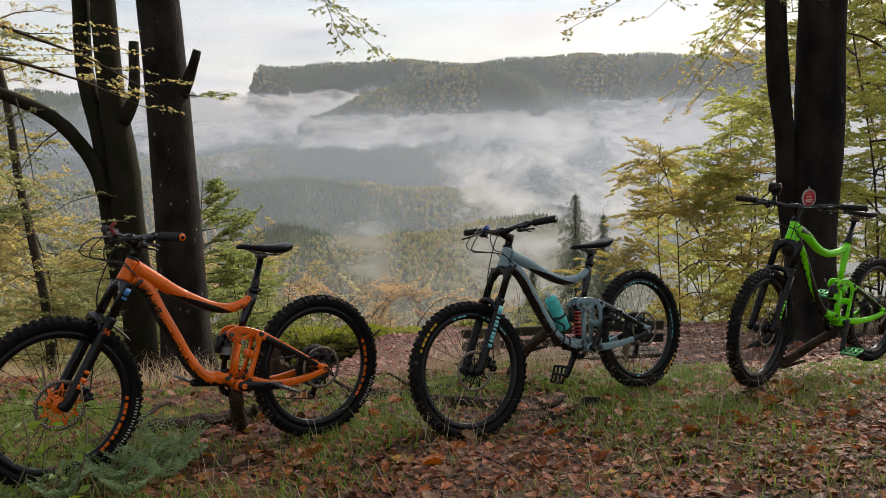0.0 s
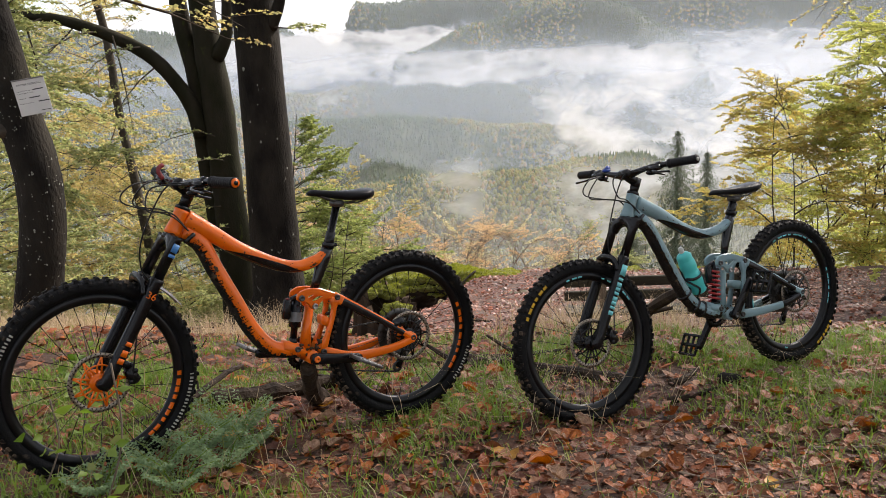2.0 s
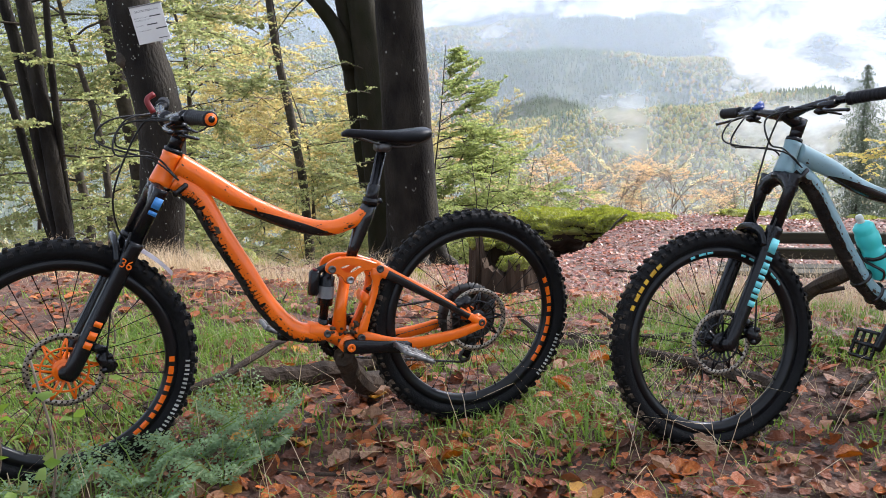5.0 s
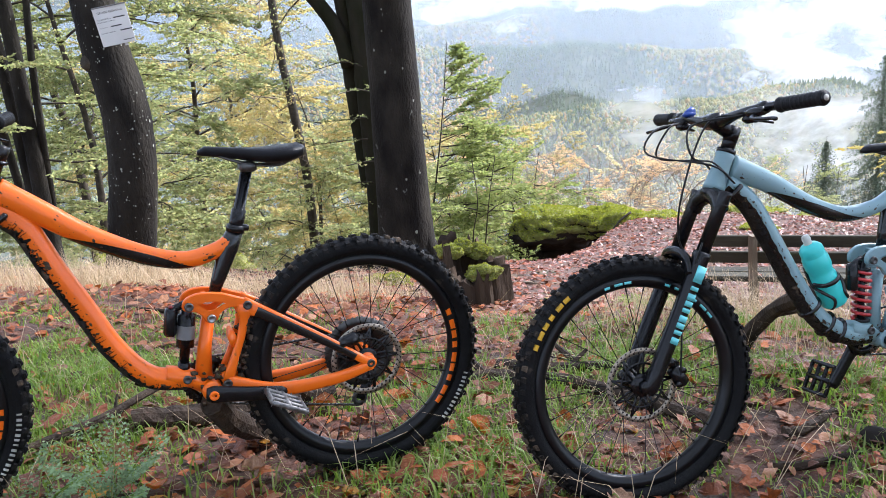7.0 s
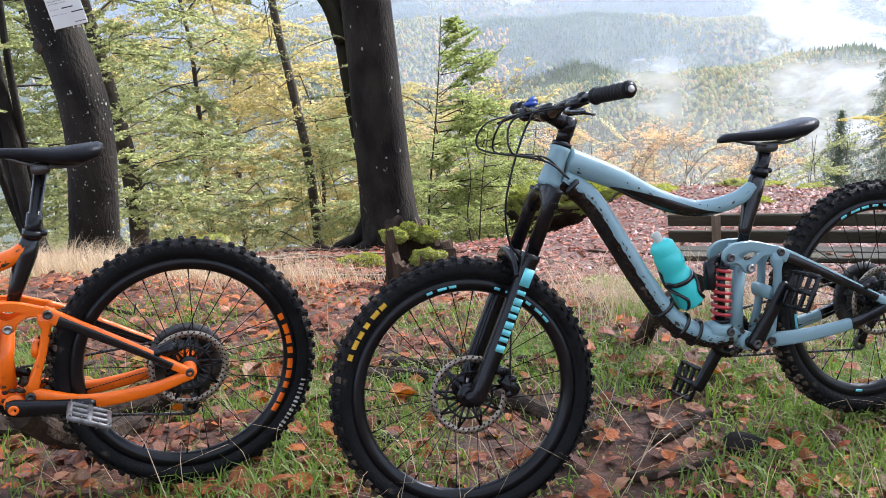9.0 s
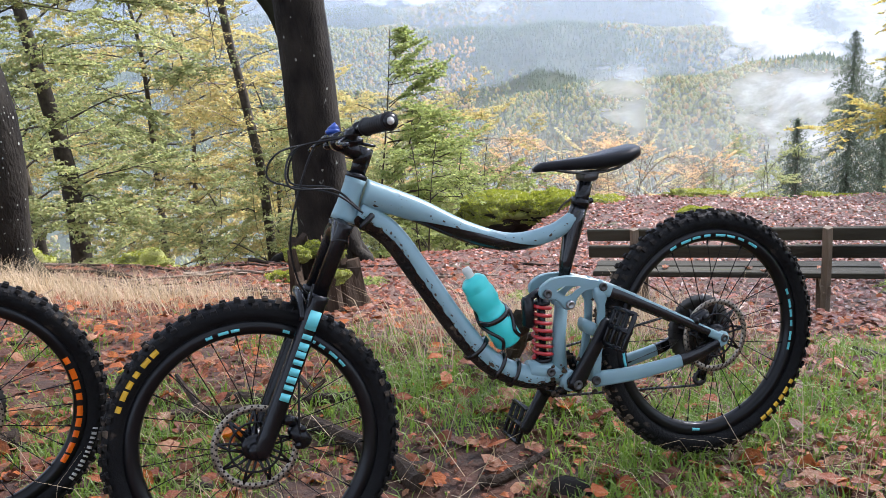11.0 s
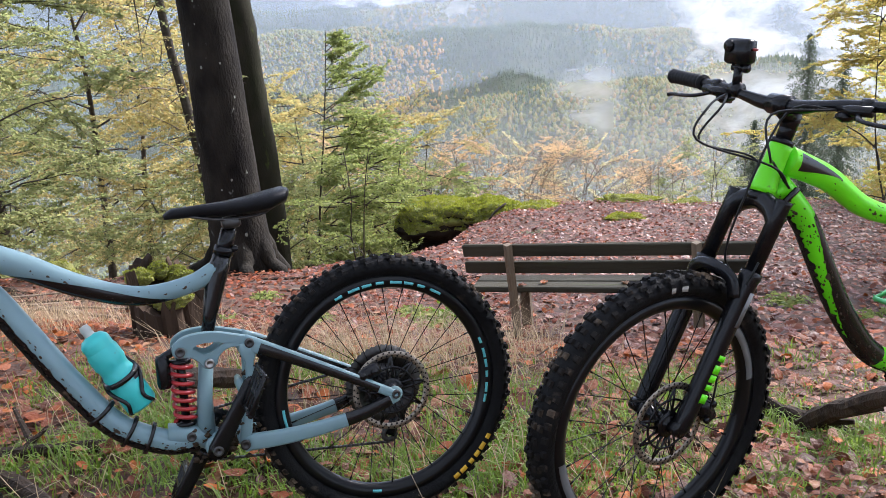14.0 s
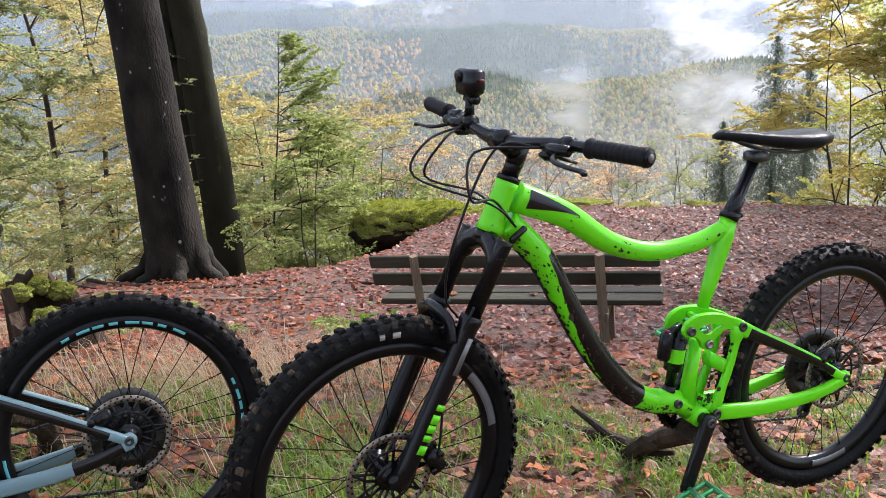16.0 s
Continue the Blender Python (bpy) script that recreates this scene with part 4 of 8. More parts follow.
        ra.add(*sweep(spline([c1 + np.array((0.0, sg * 0.036, 0.0)), P(0.25, -0.045, sg * 0.050), P(0.10, -0.034, sg * 0.064), P(-0.006, -0.006, sg * 0.070)], 5), [(0.011, 0.0205 - 0.0005 * i) for i in range(16)], 16, sq=0.55,
                      pick=lambda i, a: 1 if (s["cs_black"] and 8 < i < 14) else 0))
        ra.add(*sweep(spline([rk[2] + np.array((0.004, sg * 0.034, 0)), rk[2] * 0.5 + c1 * 0.5 + np.array((-0.012, sg * 0.034, 0.02)), c1 + np.array((0, sg * 0.036, 0))], 4), [(0.011, 0.020)] * 2 + [(0.009, 0.0105)] * 5 + [(0.010, 0.014)] * 2, 14, sq=0.65))
        ra.add(*lathe([(0.006, -0.005), (0.018, -0.005), (0.018, 0.005), (0.006, 0.005)], 14, c=tuple(P(0, 0, sg * 0.070))))
    ra.add(*sweep([c1 + np.array((0.0, 0.036, 0.01)), c1 + np.array((0.0, -0.036, 0.01))], [(0.018, 0.014)] * 2, 8, up=(0, 0, 1)))
    ra.add(*sweep([c1 * 0.45 + rk[2] * 0.55 + np.array((0.012, 0.036, 0)), c1 * 0.45 + rk[2] * 0.55 + np.array((0.012, -0.036, 0))], [(0.020, 0.010)] * 2, 8, up=(0, 0, 1)))
    rear = part("rear_triangle", ra, [paint, M_FBLACK], bike)
    bo = Build()
    bolt(bo, tuple(P(0, 0, 0.075)), 0.011, 0, 0.008)
    part("axle_bolt", bo, M_DARKSTEEL, rear)
    bo = Build()
    bolt(bo, tuple(c1 + np.array((0, 0.046, 0))), 0.012, 0, 0.008)
    part("pivot_bolt", bo, M_DARKSTEEL, rear)
    # shock
    sh0, sh1 = rk[0] + np.array((0.0, 0, -0.002)), lp + np.array((0.006, 0, 0.012))
    ax = sh1 - sh0
    so = Build()
    if s["coil"]:
        so.add(*sweep([sh0, sh0 + ax * 0.5, sh1], [0.011, 0.010, 0.010], 12))
        so.add(*sweep([sh0 + ax * 0.12, sh0 + ax * 0.17], 0.024, 16))
        so.add(*sweep([sh0 + ax * 0.90, sh0 + ax * 0.94], 0.024, 16))
    else:
        so.add(*sweep([sh0, sh0 + ax * 0.14, sh0 + ax * 0.15, sh0 + ax * 0.62, sh0 + ax * 0.63, sh1], [0.012, 0.016, 0.0225, 0.0225, 0.013, 0.012], 16))
        so.add(*sweep([sh0 + ax * 0.86, sh1], 0.016, 12))
    shock = part("shock", so, M_BLACK, bike)
    if s["coil"]:
        hp = []
        u1 = np.array((1.0, 0, 0.15))
        for i in range(7 * 14):
            t = i / (7 * 14 - 1)
            a = t * 7 * 2 * math.pi
            hp.append(sh0 + ax * (0.17 + 0.73 * t) + 0.0235 * (math.cos(a) * u1 + math.sin(a) * np.array((0, 1, 0))))
        part("coil_spring", Build().add(*sweep(hp, 0.0052, 7)), M_RED, shock, "red steel coil spring")
    else:
        part("shock_label", Build().add(*sweep([sh0 + ax * 0.30, sh0 + ax * 0.50], 0.0230, 16, caps=False)), s["shock_mark"], shock)
    rs = sh0 + np.array((0.040, 0.006, -0.005))
    part("shock_reservoir", Build().add(*sweep([rs, rs + ax * 0.04, rs + ax * 0.36, rs + ax * 0.40], [0.013, 0.0165, 0.0165, 0.013], 14)).add(*sweep([sh0 + np.array((0, 0.0, 0.004)), rs + ax * 0.03], 0.010, 8)), M_BLACK, shock)
    if not s["coil"]:
        part("dial", Build().add(*sweep([rs + ax * -0.03, rs], 0.008, 10)), M_REDP, shock)
    # seatpost, clamp, saddle
    st0, sp = P(*s["st"][0]), P(*s["sp"])
    ax2 = (sp - st0) / np.linalg.norm(sp - st0)
    po = Build().add(*sweep([st0 - ax2 * 0.01, st0 + ax2 * 0.055, st0 + ax2 * 0.056, sp], [0.0185, 0.0185, 0.0145, 0.0145], 16))
    post = part("seatpost", po, M_BLACK, bike)
    cl = Build().add(*sweep([st0 - ax2 * 0.004, st0 + ax2 * 0.014], 0.0235, 16)).add(*box(tuple(st0 + ax2 * 0.005 + np.array((-0.024, 0, 0))), (0.018, 0.024, 0.014), 0.003))
    part("seat_clamp", cl, s["clamp_mat"], bike)
    nose, tail = P(*s["nose"]), P(*s["tail"])
    sd = Build()
    ln = nose - tail
    secs = []
    for t, hw, th, dz in ((0.0, 0.028, 0.014, 0.008), (0.04, 0.054, 0.032, 0.004), (0.18, 0.068, 0.040, -0.005), (0.36, 0.054, 0.037, -0.011), (0.53, 0.034, 0.032, -0.012), (0.74, 0.022, 0.027, -0.010), (0.93, 0.018, 0.022, -0.011), (1.0, 0.009, 0.011, -0.017)):
        c = tail + ln * t + np.array((0, 0, dz))
        ring = []
        for k in range(14):
            a = 2 * math.pi * k / 14
            yy, zz = math.cos(a), math.sin(a)
            dip = 0.004 * math.exp(-((yy * hw) / 0.012) ** 2) if zz > 0 and 0.1 < t < 0.9 else 0
            ring.append(c + np.array((0, hw * math.copysign(abs(yy) ** 0.8, yy), 1.25 * th * (0.38 * zz if zz > 0 else 0.75 * zz * (0.5 + 0.5 * abs(yy))) - dip)))
        secs.append(ring)
    vv = [p for r_ in secs for p in r_]
    ff = [(i * 14 + k, i * 14 + (k + 1) % 14, (i + 1) * 14 + (k + 1) % 14, (i + 1) * 14 + k) for i in range(7) for k in range(14)] + [tuple(range(14))[::-1], tuple(98 + k for k in range(14))]
    sd.add(vv, ff)
    saddle = part("saddle", sd, M_SADDLE, bike, "black saddle")
    rl = Build()
    for y in (0.022, -0.022):
        rl.add(*sweep(spline([tail + ln * 0.12 + np.array((0, y * 1.3, -0.018)), tail + ln * 0.25 + np.array((0, y, -0.038)), tail + ln * 0.55 + np.array((0, y, -0.040)), tail + ln * 0.85 + np.array((0, y * 0.5, -0.020))], 4), 0.0036, 6))
    rl.add(*box(tuple(sp + ax2 * 0.004 + np.array((0, 0, 0.0))), (0.042, 0.052, 0.026), 0.006))
    part("saddle_rail", rl, M_DARKSTEEL, saddle)
    # steered parts: fork, front wheel, bars
    axle = P(W, 0.0)
    piv = Vector(htb)
    St = Matrix.Translation(piv) @ Matrix.Rotation(radians(s["steer"]), 4, Vector(-d)) @ Matrix.Translation(-piv)
    sa = float((axle - htb) @ d)
    off = float((axle - htb) @ nf)
    fork = part("fork", Build().add(*sweep([htb + d * 0.004, htb + d * 0.02], 0.030, 16)).add(*sweep(spline([htb + d * 0.055 + np.array((0, 0.066, 0)), htb + d * 0.030 + np.array((0, 0.046, 0)) + nf * 0.004, htb + d * 0.014 + nf * 0.004, htb + d * 0.030 + np.array((0, -0.046, 0)) + nf * 0.004, htb + d * 0.055 + np.array((0, -0.066, 0))], 5), [(0.021, 0.024)] * 21, 12, up=(1, 0, 0))), M_BLACK, bike, m=St)
    for sg in (1, -1):
        top_ = htb + d * 0.012 + np.array((0, sg * 0.066, 0)) + nf * 0.002
        foot = axle - d * 0.005 + np.array((0, sg * 0.064, 0)) - nf * max(0, off - 0.040) * 0.0 - nf * 0.014
        lt = foot + (top_ - foot) * (0.372 / np.linalg.norm(top_ - foot))
        part("stanchion", Build().add(*sweep([top_ - d * 0.006, top_ + (lt - top_) * 0.02, lt], [0.0205, 0.0180, 0.0178], 16)), M_BLACK, fork)
        leg = Build().add(*sweep([lt, lt + (foot - lt) * 0.03, lt + (foot - lt) * 0.06, lt + (foot - lt) * 0.90, foot, foot + d * 0.022], [(0.0235, 0.0235), (0.0245, 0.0245), (0.0215, 0.0225), (0.0205, 0.0220), (0.018, 0.022), (0.011, 0.014)], 16))
        leg.add(*sweep([foot, axle + np.array((0, sg * 0.064, 0))], [(0.010, 0.018), (0.010, 0.016)], 10))
        leg.add(*lathe([(0.0, -0.011), (0.016, -0.011), (0.016, 0.011), (0.0, 0.011)], 16, c=tuple(axle + np.array((0, sg * 0.064, 0)))))
        lo = part("lower_leg", leg, M_BLACK, fork)
        if sg == 1:
            s["leg_marks"](lo, lt, foot)
    at = axle - d * (R + 0.016)
    arch = [at + np.array((0, 0.066, 0)) + d * 0.045 - nf * 0.012, at + np.array((0, 0.050, 0)) + d * 0.006 + nf * 0.004, at + nf * 0.012 - d * 0.004, at + np.array((0, -0.050, 0)) + d * 0.006 + nf * 0.004, at + np.array((0, -0.066, 0)) + d * 0.045 - nf * 0.012]
    part("fork_arch", Build().add(*sweep(spline(arch, 5), [(0.010, 0.016)] * 21, 10, up=(1, 0, 0))), M_BLACK, fork)
    aa = math.atan2((-d)[2], (-d)[0])
    fend = Build()
    v, fc = lathe([(R + s["fender"][2] - 0.006, -0.030), (R + s["fender"][2], -0.014), (R + s["fender"][2] + 0.002, 0.0), (R + s["fender"][2], 0.014), (R + s["fender"][2] - 0.006, 0.030)], 14, c=tuple(axle), a0=aa - radians(s["fender"][0]), a1=aa + radians(s["fender"][1]))
    fend.add(v, fc)
    part("mudguard", fend, s["fender_mat"], fork, s["fender_label"])
    rcal = axle + np.array((0, 0.046, 0)) - nf * 0.088 - d * 0.052
    ca = Build().add(*box(tuple(rcal), (0.036, 0.034, 0.062), 0.008, Matrix.Rotation(radians(28), 4, "Y")))
    ca.add(*sweep([rcal + np.array((0.0, 0, 0.03)), rcal + nf * 0.05 - d * 0.03 + np.array((0, 0.012, 0))], [(0.008, 0.012)] * 2, 8))
    for q in (-0.020, 0.020):
        ca.add(*sweep([rcal + d * q + np.array((0, 0.012, 0)), rcal + d * q + np.array((0, 0.021, 0))], 0.0075, 10, up=(0, 0, 1)))
    part("brake_caliper", ca, [M_BLACK], fork, s["cal_label"])
    wheel(bike, "front_wheel", St @ Matrix.Translation(Vector(axle)), hubm, s["front_marks"], rotor_mat=s["rotor"], rotor_r=0.100)
    # stem and bars
    cpt = P(*s["clamp"])
    stp = htt - d * (0.045 + s["spacer"])
    stm = Build().add(*sweep([htt, htt - d * 0.012], 0.0255, 16)).add(*sweep([htt - d * 0.008, stp - d * 0.008], 0.0185, 14)).add(*sweep([stp + d * 0.022, stp - d * 0.020], 0.0195, 14))
    stm.add(*sweep([stp, cpt], [(0.018, 0.019), (0.021, 0.021)], 12)).add(*sweep([cpt + np.array((0, 0.026, 0)), cpt - np.array((0, 0.026, 0))], 0.0225, 14, up=(0, 0, 1)))
    part("stem", stm, s["stem_mat"] if s.get("stem_mat") else M_BLACK, bike, m=St)
    half = []
    for y, x, z in ((0.0, 0, 0), (0.045, 0, 0), (0.105, 0.001, 0.010), (0.165, -0.008, 0.018), (0.25, -0.022, 0.021), (0.385, -0.045, 0.024)):
        half.append((x, y, z))
    bp = [cpt + np.array((x, -y, z)) for x, y, z in half[::-1]] + [cpt + np.array((x, y, z)) for x, y, z in half[1:]]
    bp = spline(bp, 4)
    bar = part("handlebar", Build().add(*sweep(bp, [0.0112 + 0.0048 * math.exp(-((p[1] / 0.085) ** 4)) for p in bp], 14, up=(0, 0, 1))), M_BLACK, bike, m=St)
    for sg in (1, -1):
        e0, e1 = cpt + np.array((-0.0222, sg * 0.252, 0.021)), cpt + np.array((-0.0445, sg * 0.384, 0.024))
        g = Build()
        ts = [0, 0.03, 0.06, 0.10] + [0.12 + 0.0325 * k for k in range(24)] + [0.90, 0.94, 0.97, 1.0]
        rr = [0.0185, 0.0195, 0.0185, 0.0158] + [0.0158 if k % 3 == 0 else 0.0172 for k in range(24)] + [0.0165, 0.0185, 0.0185, 0.0165]
        g.add(*sweep([e0 + (e1 - e0) * t for t in ts], rr, 18, up=(0, 0, 1)))
        gr = part("grip", g, M_GRIP, bar)
        ax3 = (e1 - e0) / np.linalg.norm(e1 - e0)
        part("grip_end", Build().add(*sweep([e1 - ax3 * 0.001, e1 + ax3 * 0.003], [0.0150, 0.0135], 18, up=(0, 0, 1))).add(*sweep([e1 + ax3 * 0.003, e1 + ax3 * 0.0045], 0.0075, 14, up=(0, 0, 1))[:2], 1), s["grip_end"], bar, s["grip_label"])
        lv = cpt + np.array((-0.016, sg * 0.200, 0.020))
        L = Build().add(*sweep([lv + np.array((0, sg * 0.010, 0)), lv + np.array((0, -sg * 0.012, 0))], 0.0155, 12, up=(0, 0, 1)))
        L.add(*sweep([lv + np.array((0.018, sg * 0.022, -0.008)), lv + np.array((0.022, -sg * 0.020, -0.010)), lv + np.array((0.016, -sg * 0.055, -0.010))], [(0.011, 0.012), (0.012, 0.013), (0.009, 0.010)], 10, up=(0, 0, 1)))
        lev = part("brake_lever", L, M_BLACK, bar)
        part("lever_blade", Build().add(*sweep(spline([lv + np.array((0.024, -sg * 0.004, -0.014)), lv + np.array((0.050, sg * 0.020, -0.022)), lv + np.array((0.052, sg * 0.060, -0.026)), lv + np.array((0.046, sg * 0.100, -0.028)), lv + np.array((0.052, sg * 0.112, -0.030))], 4), [(0.0045, 0.0065)] * 17, 8, up=(0, 0, 1))), M_BLACK, lev)
        sh = Build().add(*box(tuple(lv + np.array((0.012, -sg * 0.038, -0.024))), (0.044, 0.034, 0.022), 0.008)).add(*sweep([lv + np.array((0.0, -sg * 0.025, -0.030)), lv + np.array((-0.030, -sg * 0.012, -0.040))], [(0.004, 0.009), (0.003, 0.007)], 8, up=(0, 0, 1)))
        part("shifter", sh, M_BLACK, bar)
    s["bar_extras"](bike, bar, cpt, St)
    # cables from the levers to fork and frame
    for k, (sg, reach, endp) in enumerate(((1, 0.145, htb - nf * 0.006 + np.array((-0.035, 0.030, 0.022))), (-1, 0.175, htb + np.array((-0.045, 0.034, 0.012))), (-1, 0.12, htb + np.array((-0.032, -0.030, 0.022))), (1, 0.085, lt + d * 0.02 + np.array((0.0, 0.086, 0))))):
        a = cpt + np.array((0.004, sg * 0.150, 0.008))
        mid = (a + endp) / 2 + np.array((reach, -0.01 * k + (0.02 if k == 0 else 0), -0.004 + 0.018 * (k == 1)))
        part("cable", Build().add(*sweep(spline([a, a + np.array((reach * 0.75, -sg * 0.075, -0.012)), mid, endp + np.array((reach * 0.35, 0.0, 0.055)), endp], 6), 0.0027, 6)), M_CABLE, bike, m=St)
    hose = [np.array((lt[0] + 0.012, 0.090, lt[2] + 0.03)), (lt + foot) / 2 + np.array((-0.03, 0.160 * 0 + 0.055 + 0.064 * 0, 0.05)), rcal + np.array((-0.005, 0.02, 0.055)), rcal]
    part("brake_hose", Build().add(*sweep(spline([np.array((p[0], abs(p[1]) if abs(p[1]) > 0.05 else 0.06, p[2])) for p in hose], 5), 0.0026, 6)), M_CABLE, fork)
    # rear wheel, cassette, derailleur, chain
    rw = wheel(bike, "rear_wheel", Matrix.Translation((0, 0, R)), hubm, s["rear_marks"], rear=True, rotor_mat=s["rotor"], rotor_r=0.101, spin=0.1)
    cs = Build().add(*lathe([(0.018, -0.072), (0.024, -0.070), (0.034, -0.052), (0.050, -0.036), (0.052, -0.032), (0.020, -0.030)], 24))
    cas = part("cassette", cs, s["cassette"], rw, s["cassette_label"])
    for k in range(9):
        r0 = 0.098 - 0.0092 * k
        part("sprocket", gear(r0, -0.033 - 0.0042 * k, 0.0018, max(14, int(r0 * 480)), 0.004, r0 * (0.66 if k < 4 else 0.5)), s["cassette"], rw)
        if k < 4:
            arms = Build()
            for q in range(7):
                a = q * 2 * math.pi / 7 + 0.1 * k
                arms.add(*sweep([(0.02 * math.cos(a), -0.032 - 0.0042 * k, 0.02 * math.sin(a)), (r0 * 0.70 * math.cos(a + 0.3), -0.032 - 0.0042 * k, r0 * 0.70 * math.sin(a + 0.3))], [(0.0012, 0.004)] * 2, 5))
            part("sprocket_spider", arms, s["cassette"], rw)
    # rear caliper
    rc = P(0.052, 0.060, 0.050)
    cal = Build().add(*box(tuple(rc), (0.058, 0.030, 0.034), 0.007, Matrix.Rotation(radians(20), 4, "Y"))).add(*sweep([rc + np.array((0.02, 0.008, 0.0)), rc + np.array((0.02, 0.021, 0.0))], 0.009, 10, up=(0, 0, 1))).add(*sweep([rc + np.array((-0.01, 0.008, 0.004)), rc + np.array((-0.01, 0.021, 0.004))], 0.009, 10, up=(0, 0, 1)))
    part("brake_caliper", cal, M_BLACK, bike)
    de = P(-0.012, -0.060, -0.062)
    db = Build().add(*sweep([P(0, -0.02, -0.066), de], [(0.009, 0.016), (0.010, 0.018)], 8)).add(*sweep([de, de + np.array((-0.03, 0.0, -0.030))], [(0.014, 0.018)] * 2, 8)).add(*sweep([de + np.array((-0.025, 0.004, -0.025)), de + np.array((0.012, 0.006, -0.088))], [(0.004, 0.012), (0.004, 0.013)], 8)).add(*sweep([de + np.array((-0.025, 0.016, -0.025)), de + np.array((0.012, 0.018, -0.088))], [(0.003, 0.011), (0.003, 0.013)], 8))
    der = part("derailleur", db, M_BLACK, bike)
    for q in (de + np.array((-0.022, 0.011, -0.028)), de + np.array((0.012, 0.012, -0.086))):
        gb = gear(0.021, -0.002, 0.004, 12, 0.003, 0.008)
        part("jockey_wheel", gb, M_DARKSTEEL, der, m=Matrix.Translation(Vector(q)))
    ring_c = bb + np.array((0, -0.050, 0))
    pul = de + np.array((0.012, 0.012, -0.107))
    up_a, up_b = np.array((0.0, -0.046, R + 0.058)), ring_c + np.array((0.0, 0, 0.064))
    for a, b2 in ((up_a, up_b), (pul, ring_c - np.array((0, 0, 0.064)))):
        chain = Build()
        nl = max(2, int(np.linalg.norm(b2 - a) / 0.0127))
        for k in range(nl):
            p0, p1 = a + (b2 - a) * k / nl, a + (b2 - a) * (k + 1.02) / nl
            chain.add(*sweep([p0, p1], [(0.0034 if k % 2 else 0.0024, 0.0036)] * 2, 6))
        part("chain", chain, M_DARKSTEEL, bike)
    # cranks and pedals
    gb = gear(0.064, -0.052, 0.004, 32, 0.005, 0.040)
    for q in range(4):
        a = q * math.pi / 2 + 0.4
        gb.add(*sweep([(0.012 * math.cos(a), -0.050, 0.012 * math.sin(a)), (0.045 * math.cos(a), -0.050, 0.045 * math.sin(a))], [(0.003, 0.009)] * 2, 6))
    part("chainring", gb, M_BLACK, bike, m=Matrix.Translation(Vector(bb)))
    ca_ = radians(s["crank"])
    for sg, an in ((1, ca_), (-1, ca_ + math.pi)):
        dv = np.array((math.cos(an), 0, math.sin(an)))
        o = np.array((0, sg * 0.062, 0))
        c0, c1_ = bb + o, bb + o + dv * 0.170 + np.array((0, sg * 0.012, 0))
        cr = Build().add(*sweep([c0 - dv * 0.018, c0, (c0 + c1_) / 2, c1_, c1_ + dv * 0.014], [(0.009, 0.017), (0.012, 0.0225), (0.010, 0.0185), (0.010, 0.0180), (0.008, 0.012)], 16, sq=0.7))
        cr.add(*lathe([(0.0, -0.03), (0.0155, -0.03), (0.0155, 0.011), (0.0, 0.011)], 16, c=tuple(c0)))
        crank = part("crank", cr, M_BLACK, bike)
        if sg == 1:
            bo = Build()
            bolt(bo, tuple(c0 + np.array((0, 0.009, 0))), 0.0125, 0, 0.006)
            part("crank_bolt", bo, s["crank_bolt"], crank)
            part("crank_marking", Build().add(*sweep([c0 + dv * 0.055 + np.array((0, 0.0085, 0)), c0 + dv * 0.115 + np.array((0, 0.012, 0))], [(0.0015, 0.006)] * 2, 6)), M_GREYD, crank)
        pc = c1_ + np.array((0, sg * 0.062, 0))
        pm = Matrix.Rotation(radians(s["pedal_tilt"]), 4, "Y")
        pd = Build()
        for x in (-0.046, 0.046):
            pd.add(*box(tuple(pm @ Vector((x, 0, 0))), (0.012, 0.098, 0.013), 0.003, pm))
        for y in (-0.046, -0.015, 0.016, 0.046):
            pd.add(*box(tuple(pm @ Vector((0, y, 0))), (0.092, 0.010, 0.013), 0.003, pm))
        for x in (-0.046, -0.02, 0.02, 0.046):
            for y in (-0.046, 0.046):
                for z in (-1, 1):
                    pd.add(*sweep([np.array(pm @ Vector((x, y, z * 0.005))), np.array(pm @ Vector((x, y, z * 0.011)))], 0.0018, 5))
        pd.v = [(p[0] + pc[0], p[1] + pc[1], p[2] + pc[2]) for p in pd.v]
        pd.add(*sweep([c1_, pc + np.array((0, sg * 0.05, 0))], [0.0085, 0.0075], 10, up=(0, 0, 1)))
        part("pedal", pd, s["pedal_mat"], crank, s["pedal_label"])
    return bike, St


def leg_blocks(lo, lt, foot, spans, m_, wide=0.009, y=0.0205):
    for t0, t1 in spans:
        p0, p1 = lt + (foot - lt) * t0, lt + (foot - lt) * t1
        o = np.array((-0.004, y, 0))
        mk = Build().add(*sweep([p0 + o, p1 + o], [(0.0022, wide)] * 2, 12, sq=0.35))
        part("leg_marking", mk, m_, lo)


